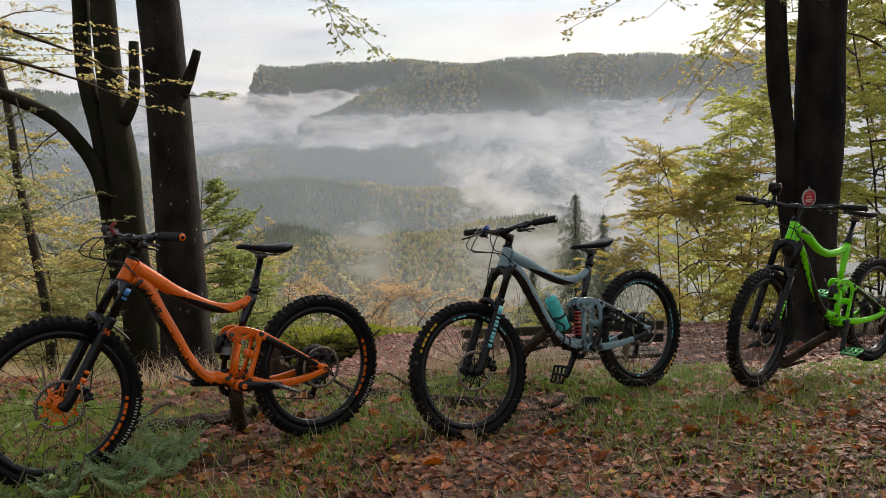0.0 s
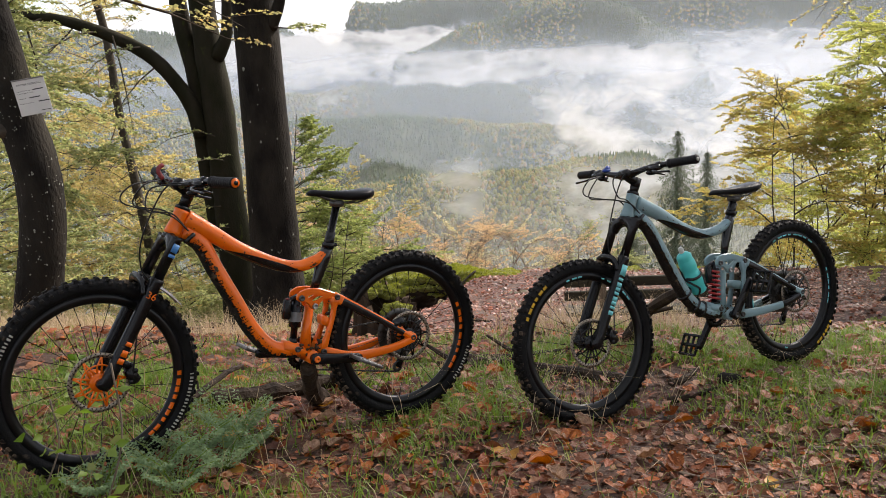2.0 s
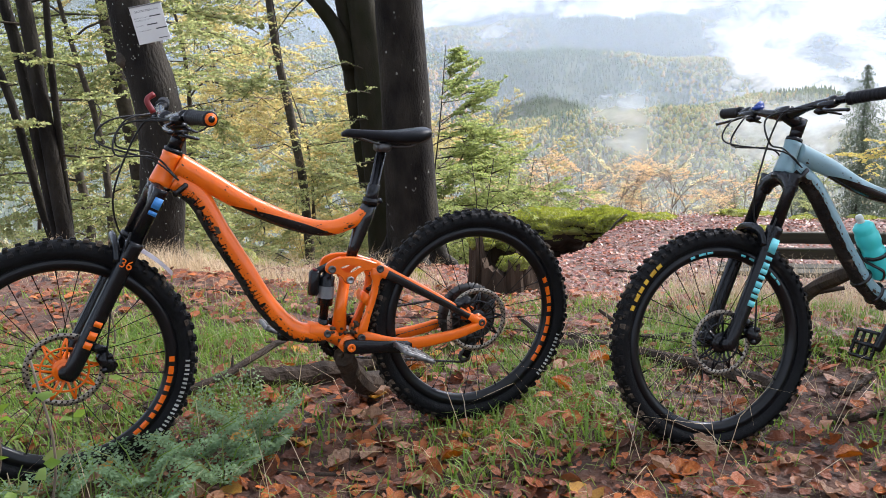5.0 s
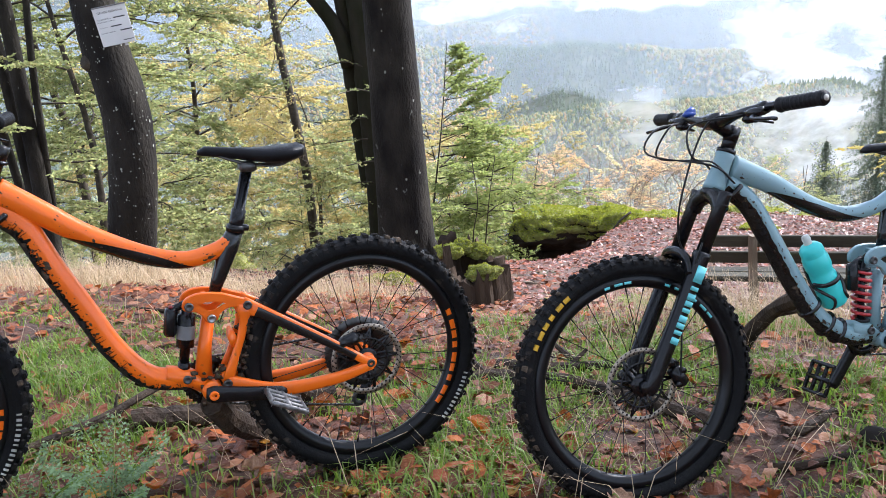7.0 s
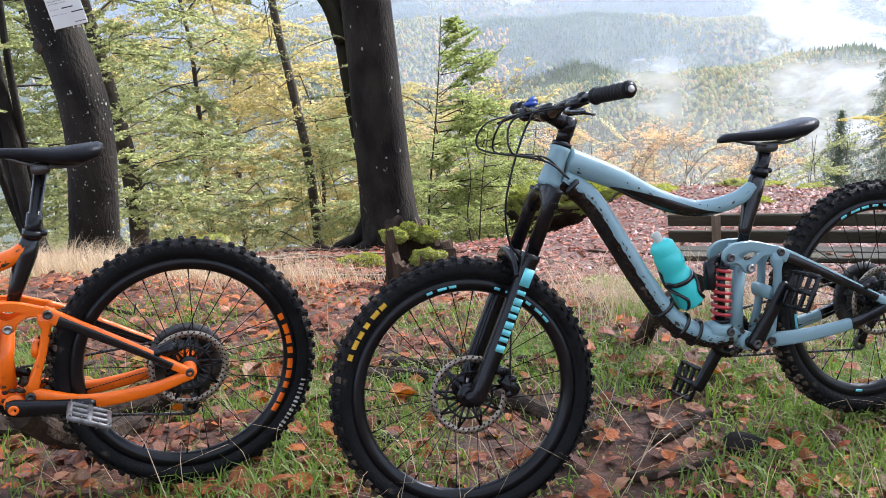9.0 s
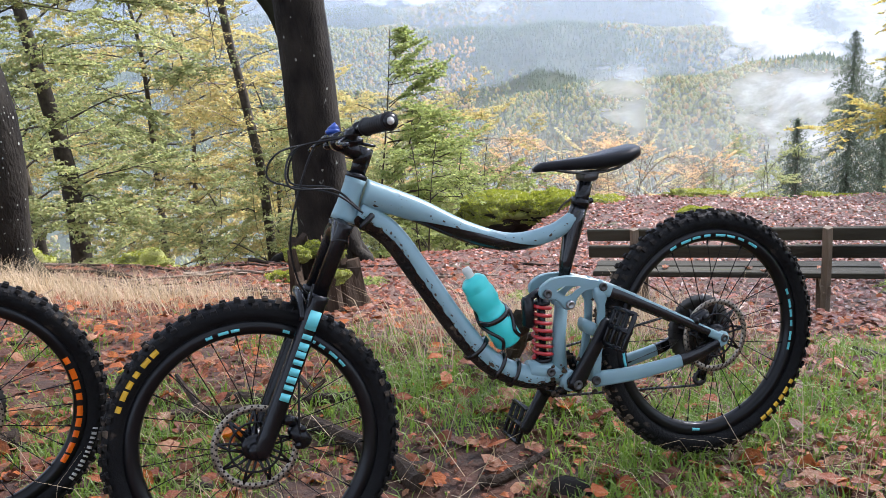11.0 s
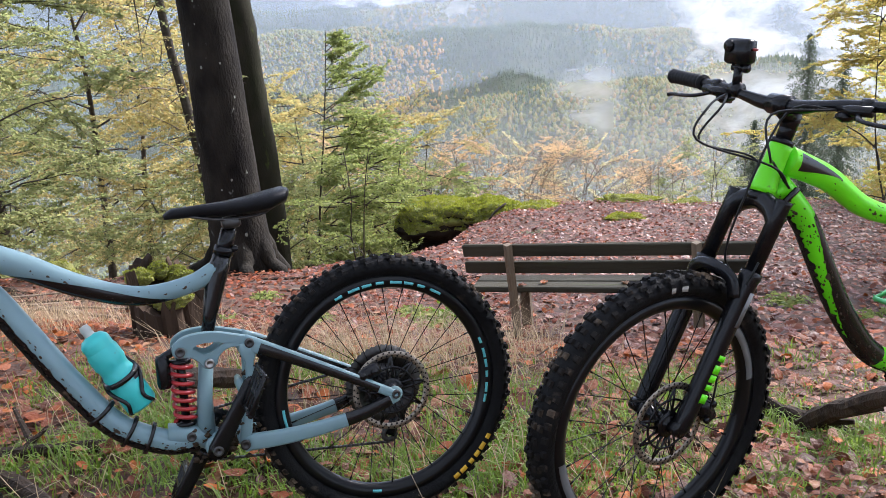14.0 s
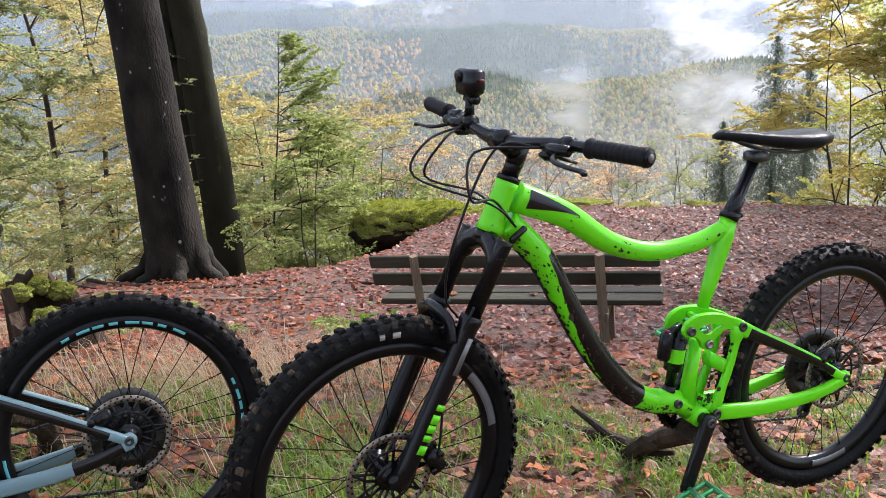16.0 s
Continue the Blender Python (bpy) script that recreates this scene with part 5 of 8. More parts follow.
def leg_orange(lo, lt, foot):
    leg_blocks(lo, lt, foot, word_spans(0.60, 3, 0.062, 0.016), M_ORANGE, 0.010)
    leg_blocks(lo, lt, foot, [(-0.34, -0.26), (-0.24, -0.21)], M_LIGHTBLUE, 0.011, 0.0175)
    dirv = foot - lt
    cu = bpy.data.curves.new("leg_number", "FONT")
    cu.body, cu.size, cu.extrude, cu.align_x, cu.align_y = "36", 0.034, 0.0006, "CENTER", "CENTER"
    tmp = new("leg_number", cu)
    dg = bpy.context.evaluated_depsgraph_get()
    me = bpy.data.meshes.new_from_object(tmp.evaluated_get(dg))
    bpy.data.objects.remove(tmp)
    me.materials.clear()
    me.materials.append(M_ORANGE)
    up = Vector(-dirv).normalized()
    yy = Vector((0, 1, 0))
    xx = up.cross(yy).normalized()
    m = Matrix((xx, up, yy)).transposed().to_4x4()
    m.translation = Vector(lt + dirv * 0.16 + np.array((0.0, 0.0235, 0)))
    part("leg_number", me, None, lo, m=m)


def leg_blue(lo, lt, foot):
    leg_blocks(lo, lt, foot, [(0.10, 0.22)], M_CYAN, 0.013)
    leg_blocks(lo, lt, foot, word_spans(0.25, 8, 0.049, 0.005), M_CYAN, 0.011)


def leg_green(lo, lt, foot):
    leg_blocks(lo, lt, foot, word_spans(0.52, 5, 0.057, 0.005), M_GREEN, 0.009)
    leg_blocks(lo, lt, foot, [(0.12, 0.34)], M_GREYD, 0.006)


def extras_orange(bike, bar, cpt, St):
    part("dropper_lever", Build().add(*box(tuple(cpt + np.array((-0.004, 0.120, -0.022))), (0.036, 0.026, 0.018), 0.006)).add(*sweep([cpt + np.array((-0.01, 0.13, -0.03)), cpt + np.array((-0.055, 0.150, -0.040))], [(0.005, 0.010), (0.004, 0.009)], 8, up=(0, 0, 1))), M_BLACK, bar)
    part("bell_bracket", Build().add(*sweep(spline([cpt + np.array((0.02, -0.10, 0.012)), cpt + np.array((0.034, -0.105, 0.045)), cpt + np.array((0.014, -0.11, 0.062))], 4), [(0.006, 0.008)] * 9, 8)), M_REDP, bar, "red plastic clip on the handlebar")


def extras_blue(bike, bar, cpt, St):
    part("suspension_remote", Build().add(*box(tuple(cpt + np.array((-0.006, -0.135, 0.028))), (0.034, 0.030, 0.016), 0.006)).add(*sweep([cpt + np.array((0, -0.135, 0.028)), cpt + np.array((-0.02, -0.135, 0.040))], 0.011, 12)), M_BLUEP, bar, "blue remote on the handlebar")


def extras_green(bike, bar, cpt, St):
    p = cpt + np.array((0.0, -0.128, 0.018))
    mo = part("camera_mount", Build().add(*sweep([p + np.array((0, 0.014, 0)), p - np.array((0, 0.014, 0))], 0.017, 12, up=(0, 0, 1))).add(*sweep([p + np.array((0, 0, 0.010)), p + np.array((0, 0, 0.052))], [(0.011, 0.012), (0.009, 0.010)], 10)).add(*sweep([p + np.array((0.0, 0.016, 0.050)), p + np.array((0.0, -0.016, 0.050))], 0.008, 10, up=(0, 0, 1))).add(*sweep([p + np.array((0.0, 0.018, 0.050)), p + np.array((0.0, 0.028, 0.050))], 0.0105, 8, up=(0, 0, 1))), M_BLACK, bar)
    q = p + np.array((0.0, 0, 0.086))
    cm = part("action_camera", Build().add(*box(tuple(q), (0.034, 0.071, 0.056), 0.006)).add(*sweep([q + np.array((0.015, -0.018, 0.012)), q + np.array((0.021, -0.018, 0.012))], [(0.014, 0.014), (0.013, 0.013)], 12)).add(*box(tuple(q + np.array((0, 0, -0.030))), (0.012, 0.016, 0.012))), M_BLACK, bar, "small black action camera on a short mount")
    part("camera_screen", Build().add(*box(tuple(q + np.array((-0.0175, 0, 0.004))), (0.002, 0.060, 0.040))), M_RIM, cm)
    part("camera_tag", Build().add(*box(tuple(q + np.array((-0.004, 0.040, 0.006))), (0.012, 0.010, 0.006), 0.002)), M_REDP, cm, "red tag")


def rim_marks(m_, r0, r1, spans, lab):
    return (m_, [arc_blocks(r0 + 0.001, r1 - 0.001, 0.0178, [q]) for q in spans], lab)


def tyre_marks(m_, start, count=6, wide=3.0, gap=1.4):
    return (m_, [arc_blocks(0.3035, 0.3155, 0.0294, [q]) for q in word_spans(start, count, wide, gap)], "")


EVEN = lambda t: 0.15
BIKES = {
    "orange": dict(label="muddy orange full-suspension mountain bike leaning on a branch", at=((-0.598, 4.009, 0.382), -140.5, 3.4, 4.44), paint=M_ORANGE, hub=M_ORANGE, rotor=M_ROTOR, front=1.173,
                   frame_label="orange frame with black ragged graphics", htt=(0.867, 0.543), htb=(0.905, 0.462), bb=(0.413, -0.030), lp=(0.472, 0.008), cs=(0.375, -0.012),
                   tt=[(0.858, 0.512), (0.768, 0.455), (0.675, 0.395), (0.549, 0.335), (0.453, 0.313), (0.376, 0.330), (0.338, 0.352)], tt_black=(0.27, 0.72), tt_top=False,
                   dt=[(0.868, 0.470), (0.808, 0.422), (0.759, 0.326), (0.698, 0.215), (0.636, 0.102), (0.562, 0.022), (0.469, 0.0)], dt_low=lambda t: (0.48 + 0.15 * t if 0.10 < t < 0.80 else 0.85), graphic=True,
                   st=[(0.325, 0.378), (0.345, 0.335), (0.375, 0.255), (0.390, 0.215)], st_paint=False, rk=[(0.456, 0.200), (0.403, 0.164), (0.312, 0.189)], bolts=True, ss_black=True, cs_black=False, coil=False, shock_mark=M_GREYD,
                   sp=(0.286, 0.535), nose=(0.405, 0.596), tail=(0.142, 0.573), clamp_mat=M_BLACK, steer=2.6, seed=4, fender=(-4, 27, 0.022), fender_mat=M_CLEAR, fender_label="clear plastic mudguard", cal_label="black brake caliper",
                   clamp=(0.876, 0.630), spacer=0.016, stem_mat=M_BLACK, grip_end=[M_ORANGE, M_BLACK], grip_label="orange grip end", cassette=[M_DARKSTEEL], cassette_label="steel cassette", crank=186, crank_bolt=M_ORANGE, pedal_tilt=-25, pedal_mat=M_PEDAL, pedal_label="worn silver flat pedal",
                   leg_marks=leg_orange, bar_extras=extras_orange,
                   front_marks=[rim_marks(M_ORANGE, 0.261, 0.277, word_spans(182, 9, 5.2, 0.8), "orange rim lettering bars"), tyre_marks(M_WHITED, 184, 20, 1.4, 1.0), tyre_marks(M_WHITED, 18, 9, 1.4, 0.9)],
                   rear_marks=[rim_marks(M_ORANGE, 0.261, 0.277, word_spans(157, 9, 6.2, 0.9), "orange rim lettering bars"), tyre_marks(M_WHITED, 196, 12, 1.4, 1.0)]),
    "blue": dict(label="muddy grey-blue full-suspension mountain bike propped on a branch", at=((1.131, 4.846, 0.315), -143.9, 8.9, -0.38), paint=M_BLUE, hub=M_BLACK, rotor=M_ROTOR, front=1.235,
                 frame_label="grey-blue frame with black panels", htt=(0.906, 0.565), htb=(0.952, 0.474), bb=(0.436, -0.030), lp=(0.487, 0.005), cs=(0.372, -0.040),
                 tt=[(0.893, 0.530), (0.774, 0.470), (0.655, 0.396), (0.541, 0.350), (0.430, 0.353), (0.358, 0.380)], tt_black=(0.20, 0.74), tt_top=False,
                 dt=[(0.915, 0.488), (0.845, 0.425), (0.786, 0.320), (0.715, 0.182), (0.640, 0.065), (0.545, 0.0), (0.470, -0.012)], dt_low=lambda t: 0.22 + 0.25 * t, graphic=False,
                 st=[(0.340, 0.412), (0.362, 0.368), (0.395, 0.275), (0.408, 0.232)], st_paint=False, rk=[(0.477, 0.210), (0.418, 0.170), (0.322, 0.198)], bolts=False, ss_black=True, cs_black=True, coil=True, shock_mark=M_GREYD,
                 sp=(0.312, 0.476), nose=(0.456, 0.534), tail=(0.170, 0.524), clamp_mat=M_BLACK, steer=-3.8, seed=5, fender=(4, 3, 0.009), fender_mat=M_BLACK, fender_label="black plastic mudguard", cal_label="black brake caliper",
                 clamp=(0.930, 0.654), spacer=0.010, grip_end=[M_BLACK, M_WHITED], grip_label="grip end with a pale ring", cassette=[M_DARKSTEEL], cassette_label="dark steel cassette", crank=125, crank_bolt=M_DARKSTEEL, pedal_tilt=62, pedal_mat=M_BLACK, pedal_label="black flat pedal",
                 leg_marks=leg_blue, bar_extras=extras_blue,
                 front_marks=[rim_marks(M_CYAN, 0.2645, 0.2735, word_spans(76, 3, 5.3, 0.8) + word_spans(113, 6, 5.5, 0.9), "cyan rim lettering bars"), tyre_marks(M_YELLOWD, 27, 6, 4.5, 0.8)],
                 rear_marks=[rim_marks(M_CYAN, 0.2645, 0.2735, word_spans(68, 8, 6.9, 0.9) + word_spans(164, 6, 5.8, 0.9) + [(-12, 2), (283, 288)], "cyan rim lettering bars"), tyre_marks(M_YELLOWD, 217, 6, 4.1, 0.7)]),
    "green": dict(label="muddy neon-green full-suspension mountain bike with action camera", at=((2.798, 5.484, 0.243), -144.3, 2.0, 3.7), paint=M_GREEN, hub=M_BLACK, rotor=M_ROTOR, front=1.241,
                  frame_label="neon-green frame with a black lower tube panel", htt=(0.936, 0.586), htb=(0.980, 0.484), bb=(0.424, -0.042), lp=(0.493, 0.006), cs=(0.388, -0.035),
                  tt=[(0.918, 0.552), (0.796, 0.500), (0.682, 0.425), (0.563, 0.389), (0.444, 0.396), (0.366, 0.420)], tt_black=(0.03, 0.24), tt_top=True,
                  dt=[(0.940, 0.500), (0.858, 0.413), (0.795, 0.302), (0.721, 0.177), (0.629, 0.064), (0.545, 0.012), (0.470, -0.005)], dt_low=None, dt_face=(0.16, 0.74), crust=1.15, graphic=False,
                  st=[(0.347, 0.446), (0.358, 0.405), (0.395, 0.280), (0.410, 0.230)], st_paint=True, rk=[(0.474, 0.192), (0.419, 0.151), (0.321, 0.180)], bolts=True, ss_black=True, cs_black=False, coil=False, shock_mark=M_GREEN,
                  sp=(0.280, 0.584), nose=(0.403, 0.660), tail=(0.080, 0.620), clamp_mat=M_BLACK, steer=7.6, seed=6, fender=(4, 3, 0.009), fender_mat=M_BLACK, fender_label="black plastic mudguard", cal_label="black brake caliper",
                  clamp=(0.952, 0.676), spacer=0.014, grip_end=[M_BLACK, M_GREYD], grip_label="black grip end", cassette=[M_DARKSTEEL], cassette_label="dark steel cassette", crank=-68, crank_bolt=M_DARKSTEEL, pedal_tilt=15, pedal_mat=mat("green_anodised", (0.05, 0.42, 0.14), (0.12, 0.35, 0.16), 30, 0.35, metal=0.6), pedal_label="green metal flat pedal",
                  leg_marks=leg_green, bar_extras=extras_green,
                  front_marks=[rim_marks(M_GREYD, 0.260, 0.280, [(140, 172), (-70, -38), (-30, -8)], "grey rim markings"), tyre_marks(M_WHITED, 88, 2, 3.5, 1.8)],
                  rear_marks=[rim_marks(M_GREYD, 0.260, 0.280, [(180, 192), (250, 275)], "grey rim markings")]),
}
MADE = {k: make_bike(s) for k, s in BIKES.items()}


# ---- trees ----
def leaf_mesh(name, C, D, N, L, W, material):
    """Many folded leaves: base C, direction D, normal N, length L, half width W, all arrays."""
    n = len(C)
    D = D / (np.linalg.norm(D, axis=1, keepdims=True) + 1e-9)
    S = np.cross(D, N)
    S = S / (np.linalg.norm(S, axis=1, keepdims=True) + 1e-9)
    U = np.cross(S, D)
    L, W = L[:, None], W[:, None]
    if L.mean() > 0.078:
        V = np.stack([C, C + D * L * 0.62 + S * W * 1.25, C + D * L * 0.92 - S * W * 0.75 - U * L * 0.08], 1).reshape(-1, 3)
        Fc = np.arange(n * 3).reshape(-1, 3)
    else:
        V = np.stack([C, C + D * L * 0.45 + S * W + U * W * 0.25, C + D * L - U * L * 0.12, C + D * L * 0.45 - S * W + U * W * 0.25], 1).reshape(-1, 3)
        o = (np.arange(n) * 4)[:, None]
        Fc = np.concatenate([np.hstack([o, o + 1, o + 2]), np.hstack([o, o + 2, o + 3])], 1).reshape(-1, 3)
    me = bpy.data.meshes.new(name)
    me.vertices.add(len(V))
    me.vertices.foreach_set("co", V.astype(np.float32).ravel())
    me.loops.add(Fc.size)
    me.loops.foreach_set("vertex_index", Fc.ravel().astype(np.int32))
    me.polygons.add(len(Fc))
    me.polygons.foreach_set("loop_start", np.arange(len(Fc), dtype=np.int32) * 3)
    me.materials.append(material)
    me.update(calc_edges=True)
    return me


class Foliage:
    """Limbs and leaves of one tree."""

    def __init__(self, seed):
        self.rng = np.random.default_rng(seed)
        self.limb = Build()
        self.C, self.D, self.N, self.L, self.W = [], [], [], [], []

    def leaves_on(self, p, q, n, size, flat=0.55):
        """Leaves to both sides of the twig from p to q."""
        r = self.rng
        t = (np.arange(n) + r.uniform(0.2, 0.9, n)) / n
        axis = q - p
        ax = axis / (np.linalg.norm(axis) + 1e-9)
        side = np.cross(ax, (0, 0, 1.0))
        side = side / (np.linalg.norm(side) + 1e-9)
        sg = np.where(np.arange(n) % 2, 1, -1)[:, None]
        self.C.append(p + axis * t[:, None] + r.normal(0, size * 0.12, (n, 3)))
        self.D.append(ax * 0.7 + side * sg * r.uniform(0.6, 1.1, (n, 1)) + r.normal(0, 0.22, (n, 3)) + np.array((0, 0, -0.12)))
        self.N.append(np.array((0, 0, 1.0)) * flat * 0.6 + r.normal(0, 0.55, (n, 3)))
        self.L.append(size * r.uniform(0.7, 1.25, n))
        self.W.append(size * r.uniform(0.26, 0.36, n))

    def spray(self, p, d, length, rad, size, dens=1.0, twigs=9, droop=0.35, bare=False, start=0.15, bend=0.0):
        """A branch with side twigs in one flat layer, as beeches carry them."""
        r = self.rng
        size = size * (0.70 if size > 0.08 else 0.85)
        p, d = np.array(p, float), np.array(d, float)
        d = d / np.linalg.norm(d)
        side = np.cross(d, (0, 0, 1.0))
        side = side / (np.linalg.norm(side) + 1e-9)
        pts = []
        wob = r.normal(0, 0.04 * length, 2)
        for i in range(7):
            t = i / 6
            pts.append(p + d * length * t + np.array((0, 0, -droop * length * t * t * 0.5)) + side * (wob[0] * math.sin(3 * t) + bend * length * t * t) + np.array((0, 0, wob[1] * math.sin(4 * t))))
        self.limb.add(*sweep(pts[::2], [max(rad * (1 - 0.88 * i / 6), 0.002) for i in range(0, 7, 2)], 4, up=(0.1, 0.2, 1), caps=False)[:2])
        for k in range(twigs):
            t = start + (1 - start) * (k + r.uniform(0, 0.8)) / twigs
            i = min(int(t * 6), 5)
            b = pts[i] + (pts[i + 1] - pts[i]) * (t * 6 - i)
            sg = 1 if k % 2 else -1
            tl = length * (0.18 + 0.30 * (1 - t)) * r.uniform(0.6, 1.2)
            td = d * r.uniform(0.5, 0.9) + side * sg * r.uniform(0.5, 1.0) + np.array((0, 0, r.uniform(-0.12, 0.25)))
            td = td / np.linalg.norm(td)
            e = b + td * tl + np.array((0, 0, -droop * tl * 0.3))
            m_ = b + td * tl * 0.5 + np.array((0, 0, 0.02 * tl))
            self.limb.add(*sweep([b, e], [max(rad * 0.22, 0.0025), 0.0015], 3, up=(0.1, 0.2, 1), caps=False)[:2])
            if not bare:
                nl = max(3, int(dens * tl / size * 2.2))
                self.leaves_on(b, m_, nl // 2 + 1, size)
                self.leaves_on(m_, e, nl // 2 + 1, size)
                for q in range(max(1, int(2 * dens))):
                    tt = r.uniform(0.2, 0.95)
                    b2 = b + (e - b) * tt
                    e2 = b2 + (td * 0.6 + side * r.choice((-1, 1)) * 0.8 + np.array((0, 0, r.uniform(-0.2, 0.2)))) * tl * 0.38
                    self.leaves_on(b2, e2, max(2, nl // 3), size)
            else:
                for q in range(3):
                    tt = r.uniform(0.2, 0.95)
                    b2 = b + (e - b) * tt
                    e2 = b2 + (td * 0.7 + side * r.choice((-1, 1)) * 0.6 + np.array((0, 0, r.uniform(-0.1, 0.45)))) * tl * 0.5
                    self.limb.add(*sweep([b2, e2], [0.0035, 0.0015], 3, up=(0.1, 0.2, 1), caps=False)[:2])

    def finish(self, parent, bark, leaf, crown_label=""):
        if self.limb.v:
            tagged(part("branchwork", self.limb, bark, parent), kind="stuff")
        if self.C:
            me = leaf_mesh("crown", np.concatenate(self.C), np.concatenate(self.D), np.concatenate(self.N), np.concatenate(self.L), np.concatenate(self.W), leaf)
            part("crown", me, None, parent, crown_label)


def trunk_path(pts, rads, n=5, sides=14, seed=1, rough=0.03):
    p4 = spline([(*p, r) for p, r in zip(pts, rads)], n)
    rng = random.Random(seed)
    return sweep([q[:3] for q in p4], [(max(q[3], 0.004),) * 2 for q in p4], sides, up=(0.3, 1, 0), rough=rough, rng=rng)[:2]


def flare(x, y, z, r, seed):
    """Root buttresses at a trunk's foot."""
    b = Build()
    rng = random.Random(seed)
    n = 6
    for k in range(n):
        a = 2 * math.pi * k / n + rng.uniform(-0.3, 0.3)
        ln = r * rng.uniform(1.7, 2.5)
        ex, ey = x + ln * math.cos(a), y + ln * math.sin(a)
        b.add(*sweep(spline([(x + 0.55 * r * math.cos(a), y + 0.55 * r * math.sin(a), z + r * 1.5), (x + r * math.cos(a), y + r * math.sin(a), z + r * 0.45), (ex, ey, gz_at(ex, ey) - 0.03)], 4), [(r * 0.36, r * 0.36)] * 5 + [(r * 0.26, r * 0.22)] * 3 + [(0.03, 0.03)], 8)[:2])
    return b


def tree(name, label, category="tree", group=""):
    return thing(name, label, category, group=group)


# crown foliage above the view, added for the shade it casts
def crown_high(fo, x, y, z0, z1, n, reach, size, az=None, dens=0.8):
    r = fo.rng
    for k in range(n):
        t = (k + r.uniform(0, 1)) / n
        a = r.uniform(0, 2 * math.pi) if az is None else radians(r.uniform(*az))
        el = r.uniform(0.0, 0.5)
        ln = reach * r.uniform(0.6, 1.1) * (1 - 0.35 * t)
        fo.spray((x, y, z0 + (z1 - z0) * t), (math.sin(a), math.cos(a), el), ln, 0.05 + 0.012 * ln, size, dens, 10, 0.5)


# the beech with the plain grey trunk
T1 = tree("beech_tree", "tall beech with a smooth dark trunk above the bench", group="beeches on the slope")
b = Build().add(*trunk_path([(-4.16, 13.58, -2.85), (-4.16, 13.58, -2.2), (-4.17, 13.58, -1.2), (-4.17, 13.58, 0.4), (-4.20, 13.58, 2.4), (-4.27, 13.58, 4.5), (-4.34, 13.63, 9.0), (-4.44, 13.68, 14.0)], [0.50, 0.43, 0.385, 0.352, 0.328, 0.315, 0.25, 0.10], 5, 22, 2, 0.012))
b.add(*trunk_path([(-3.94, 13.48, 2.0), (-3.78, 13.40, 2.28), (-3.62, 13.35, 2.66)], [0.10, 0.085, 0.06], 3, 9, 3, 0.08))
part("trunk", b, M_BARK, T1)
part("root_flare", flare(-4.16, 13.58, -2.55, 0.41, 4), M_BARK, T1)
lich = Build()
rg = random.Random(8)
for k in range(20):
    a, z = rg.uniform(-2.7, 0.2), rg.uniform(-2.0, 4.5)
    rr = float(np.interp(z, (-2.2, -1.2, 0.4, 2.4, 4.5), (0.43, 0.385, 0.352, 0.328, 0.315))) + 0.006
    s_ = rg.uniform(0.006, 0.018) * (1.8 if k % 9 == 0 else 1)
    c = np.array((-4.17 - 0.03 * max(0, z - 2) + rr * math.cos(a), 13.58 + rr * math.sin(a), z))
    tg = np.array((-math.sin(a), math.cos(a), 0))
    lich.add([tuple(c + tg * s_ * math.cos(q) * rg.uniform(0.7, 1) + np.array((0, 0, s_ * math.sin(q) * rg.uniform(0.9, 1.5)))) for q in np.arange(7) * 0.8976], [(0, 1, 2, 3, 4, 5, 6)])
M_LICHEN = mat("pale_lichen", (0.26, 0.27, 0.23), (0.17, 0.18, 0.15), 40, 0.9)
tagged(part("lichen", lich, M_LICHEN, T1, "pale lichen spots"), kind="stuff")
fo = Foliage(11)
crown_high(fo, -4.35, 13.6, 5.2, 13, 20, 6.0, 0.16, None, 0.7)
fo.limb.add(*sweep(spline([(-4.15, 13.5, 5.3), (-2.8, 11.6, 4.35), (-1.45, 9.6, 3.12)], 4), 0.012, 6)[:2])
fo.spray((-1.45, 9.6, 3.12), (0.85, -0.7, -0.72), 1.35, 0.007, 0.075, 0.9, 10, 0.3)
fo.spray((-1.2, 9.4, 2.95), (0.30, -0.3, -0.62), 0.75, 0.006, 0.075, 0.9, 8, 0.3)
fo.spray((-3.85, 13.4, 2.0), (0.9, -0.2, 0.02), 0.75, 0.012, 0.075, 1.6, 7, 0.1)
fo.finish(T1, M_BARK_THIN, M_LEAF_GREEN)

# the forked mossy beech behind it
T2 = tree("beech_tree", "forked mossy beech with a long curved low limb", group="beeches on the slope")
bz = gz_at(-8.10, 21.4)
b = Build().add(*trunk_path([(-7.85, 21.60, bz - 0.3), (-7.85, 21.60, bz + 0.8), (-7.82, 21.60, -2.6), (-7.88, 21.60, -0.8), (-7.92, 21.60, 0.7), (-8.08, 21.60, 2.6), (-8.10, 21.60, 5.5), (-8.20, 21.70, 11)], [0.56, 0.45, 0.40, 0.39, 0.38, 0.31, 0.29, 0.12], 5, 16, 5, 0.05))
b.add(*trunk_path([(-8.15, 21.70, -3.2), (-8.32, 21.70, -1.6), (-8.40, 21.70, -0.2), (-8.44, 21.70, 1.2), (-8.72, 21.70, 3.0), (-8.70, 21.70, 5.5), (-9.20, 21.70, 10)], [0.27, 0.24, 0.235, 0.23, 0.21, 0.20, 0.10], 5, 14, 6, 0.05))
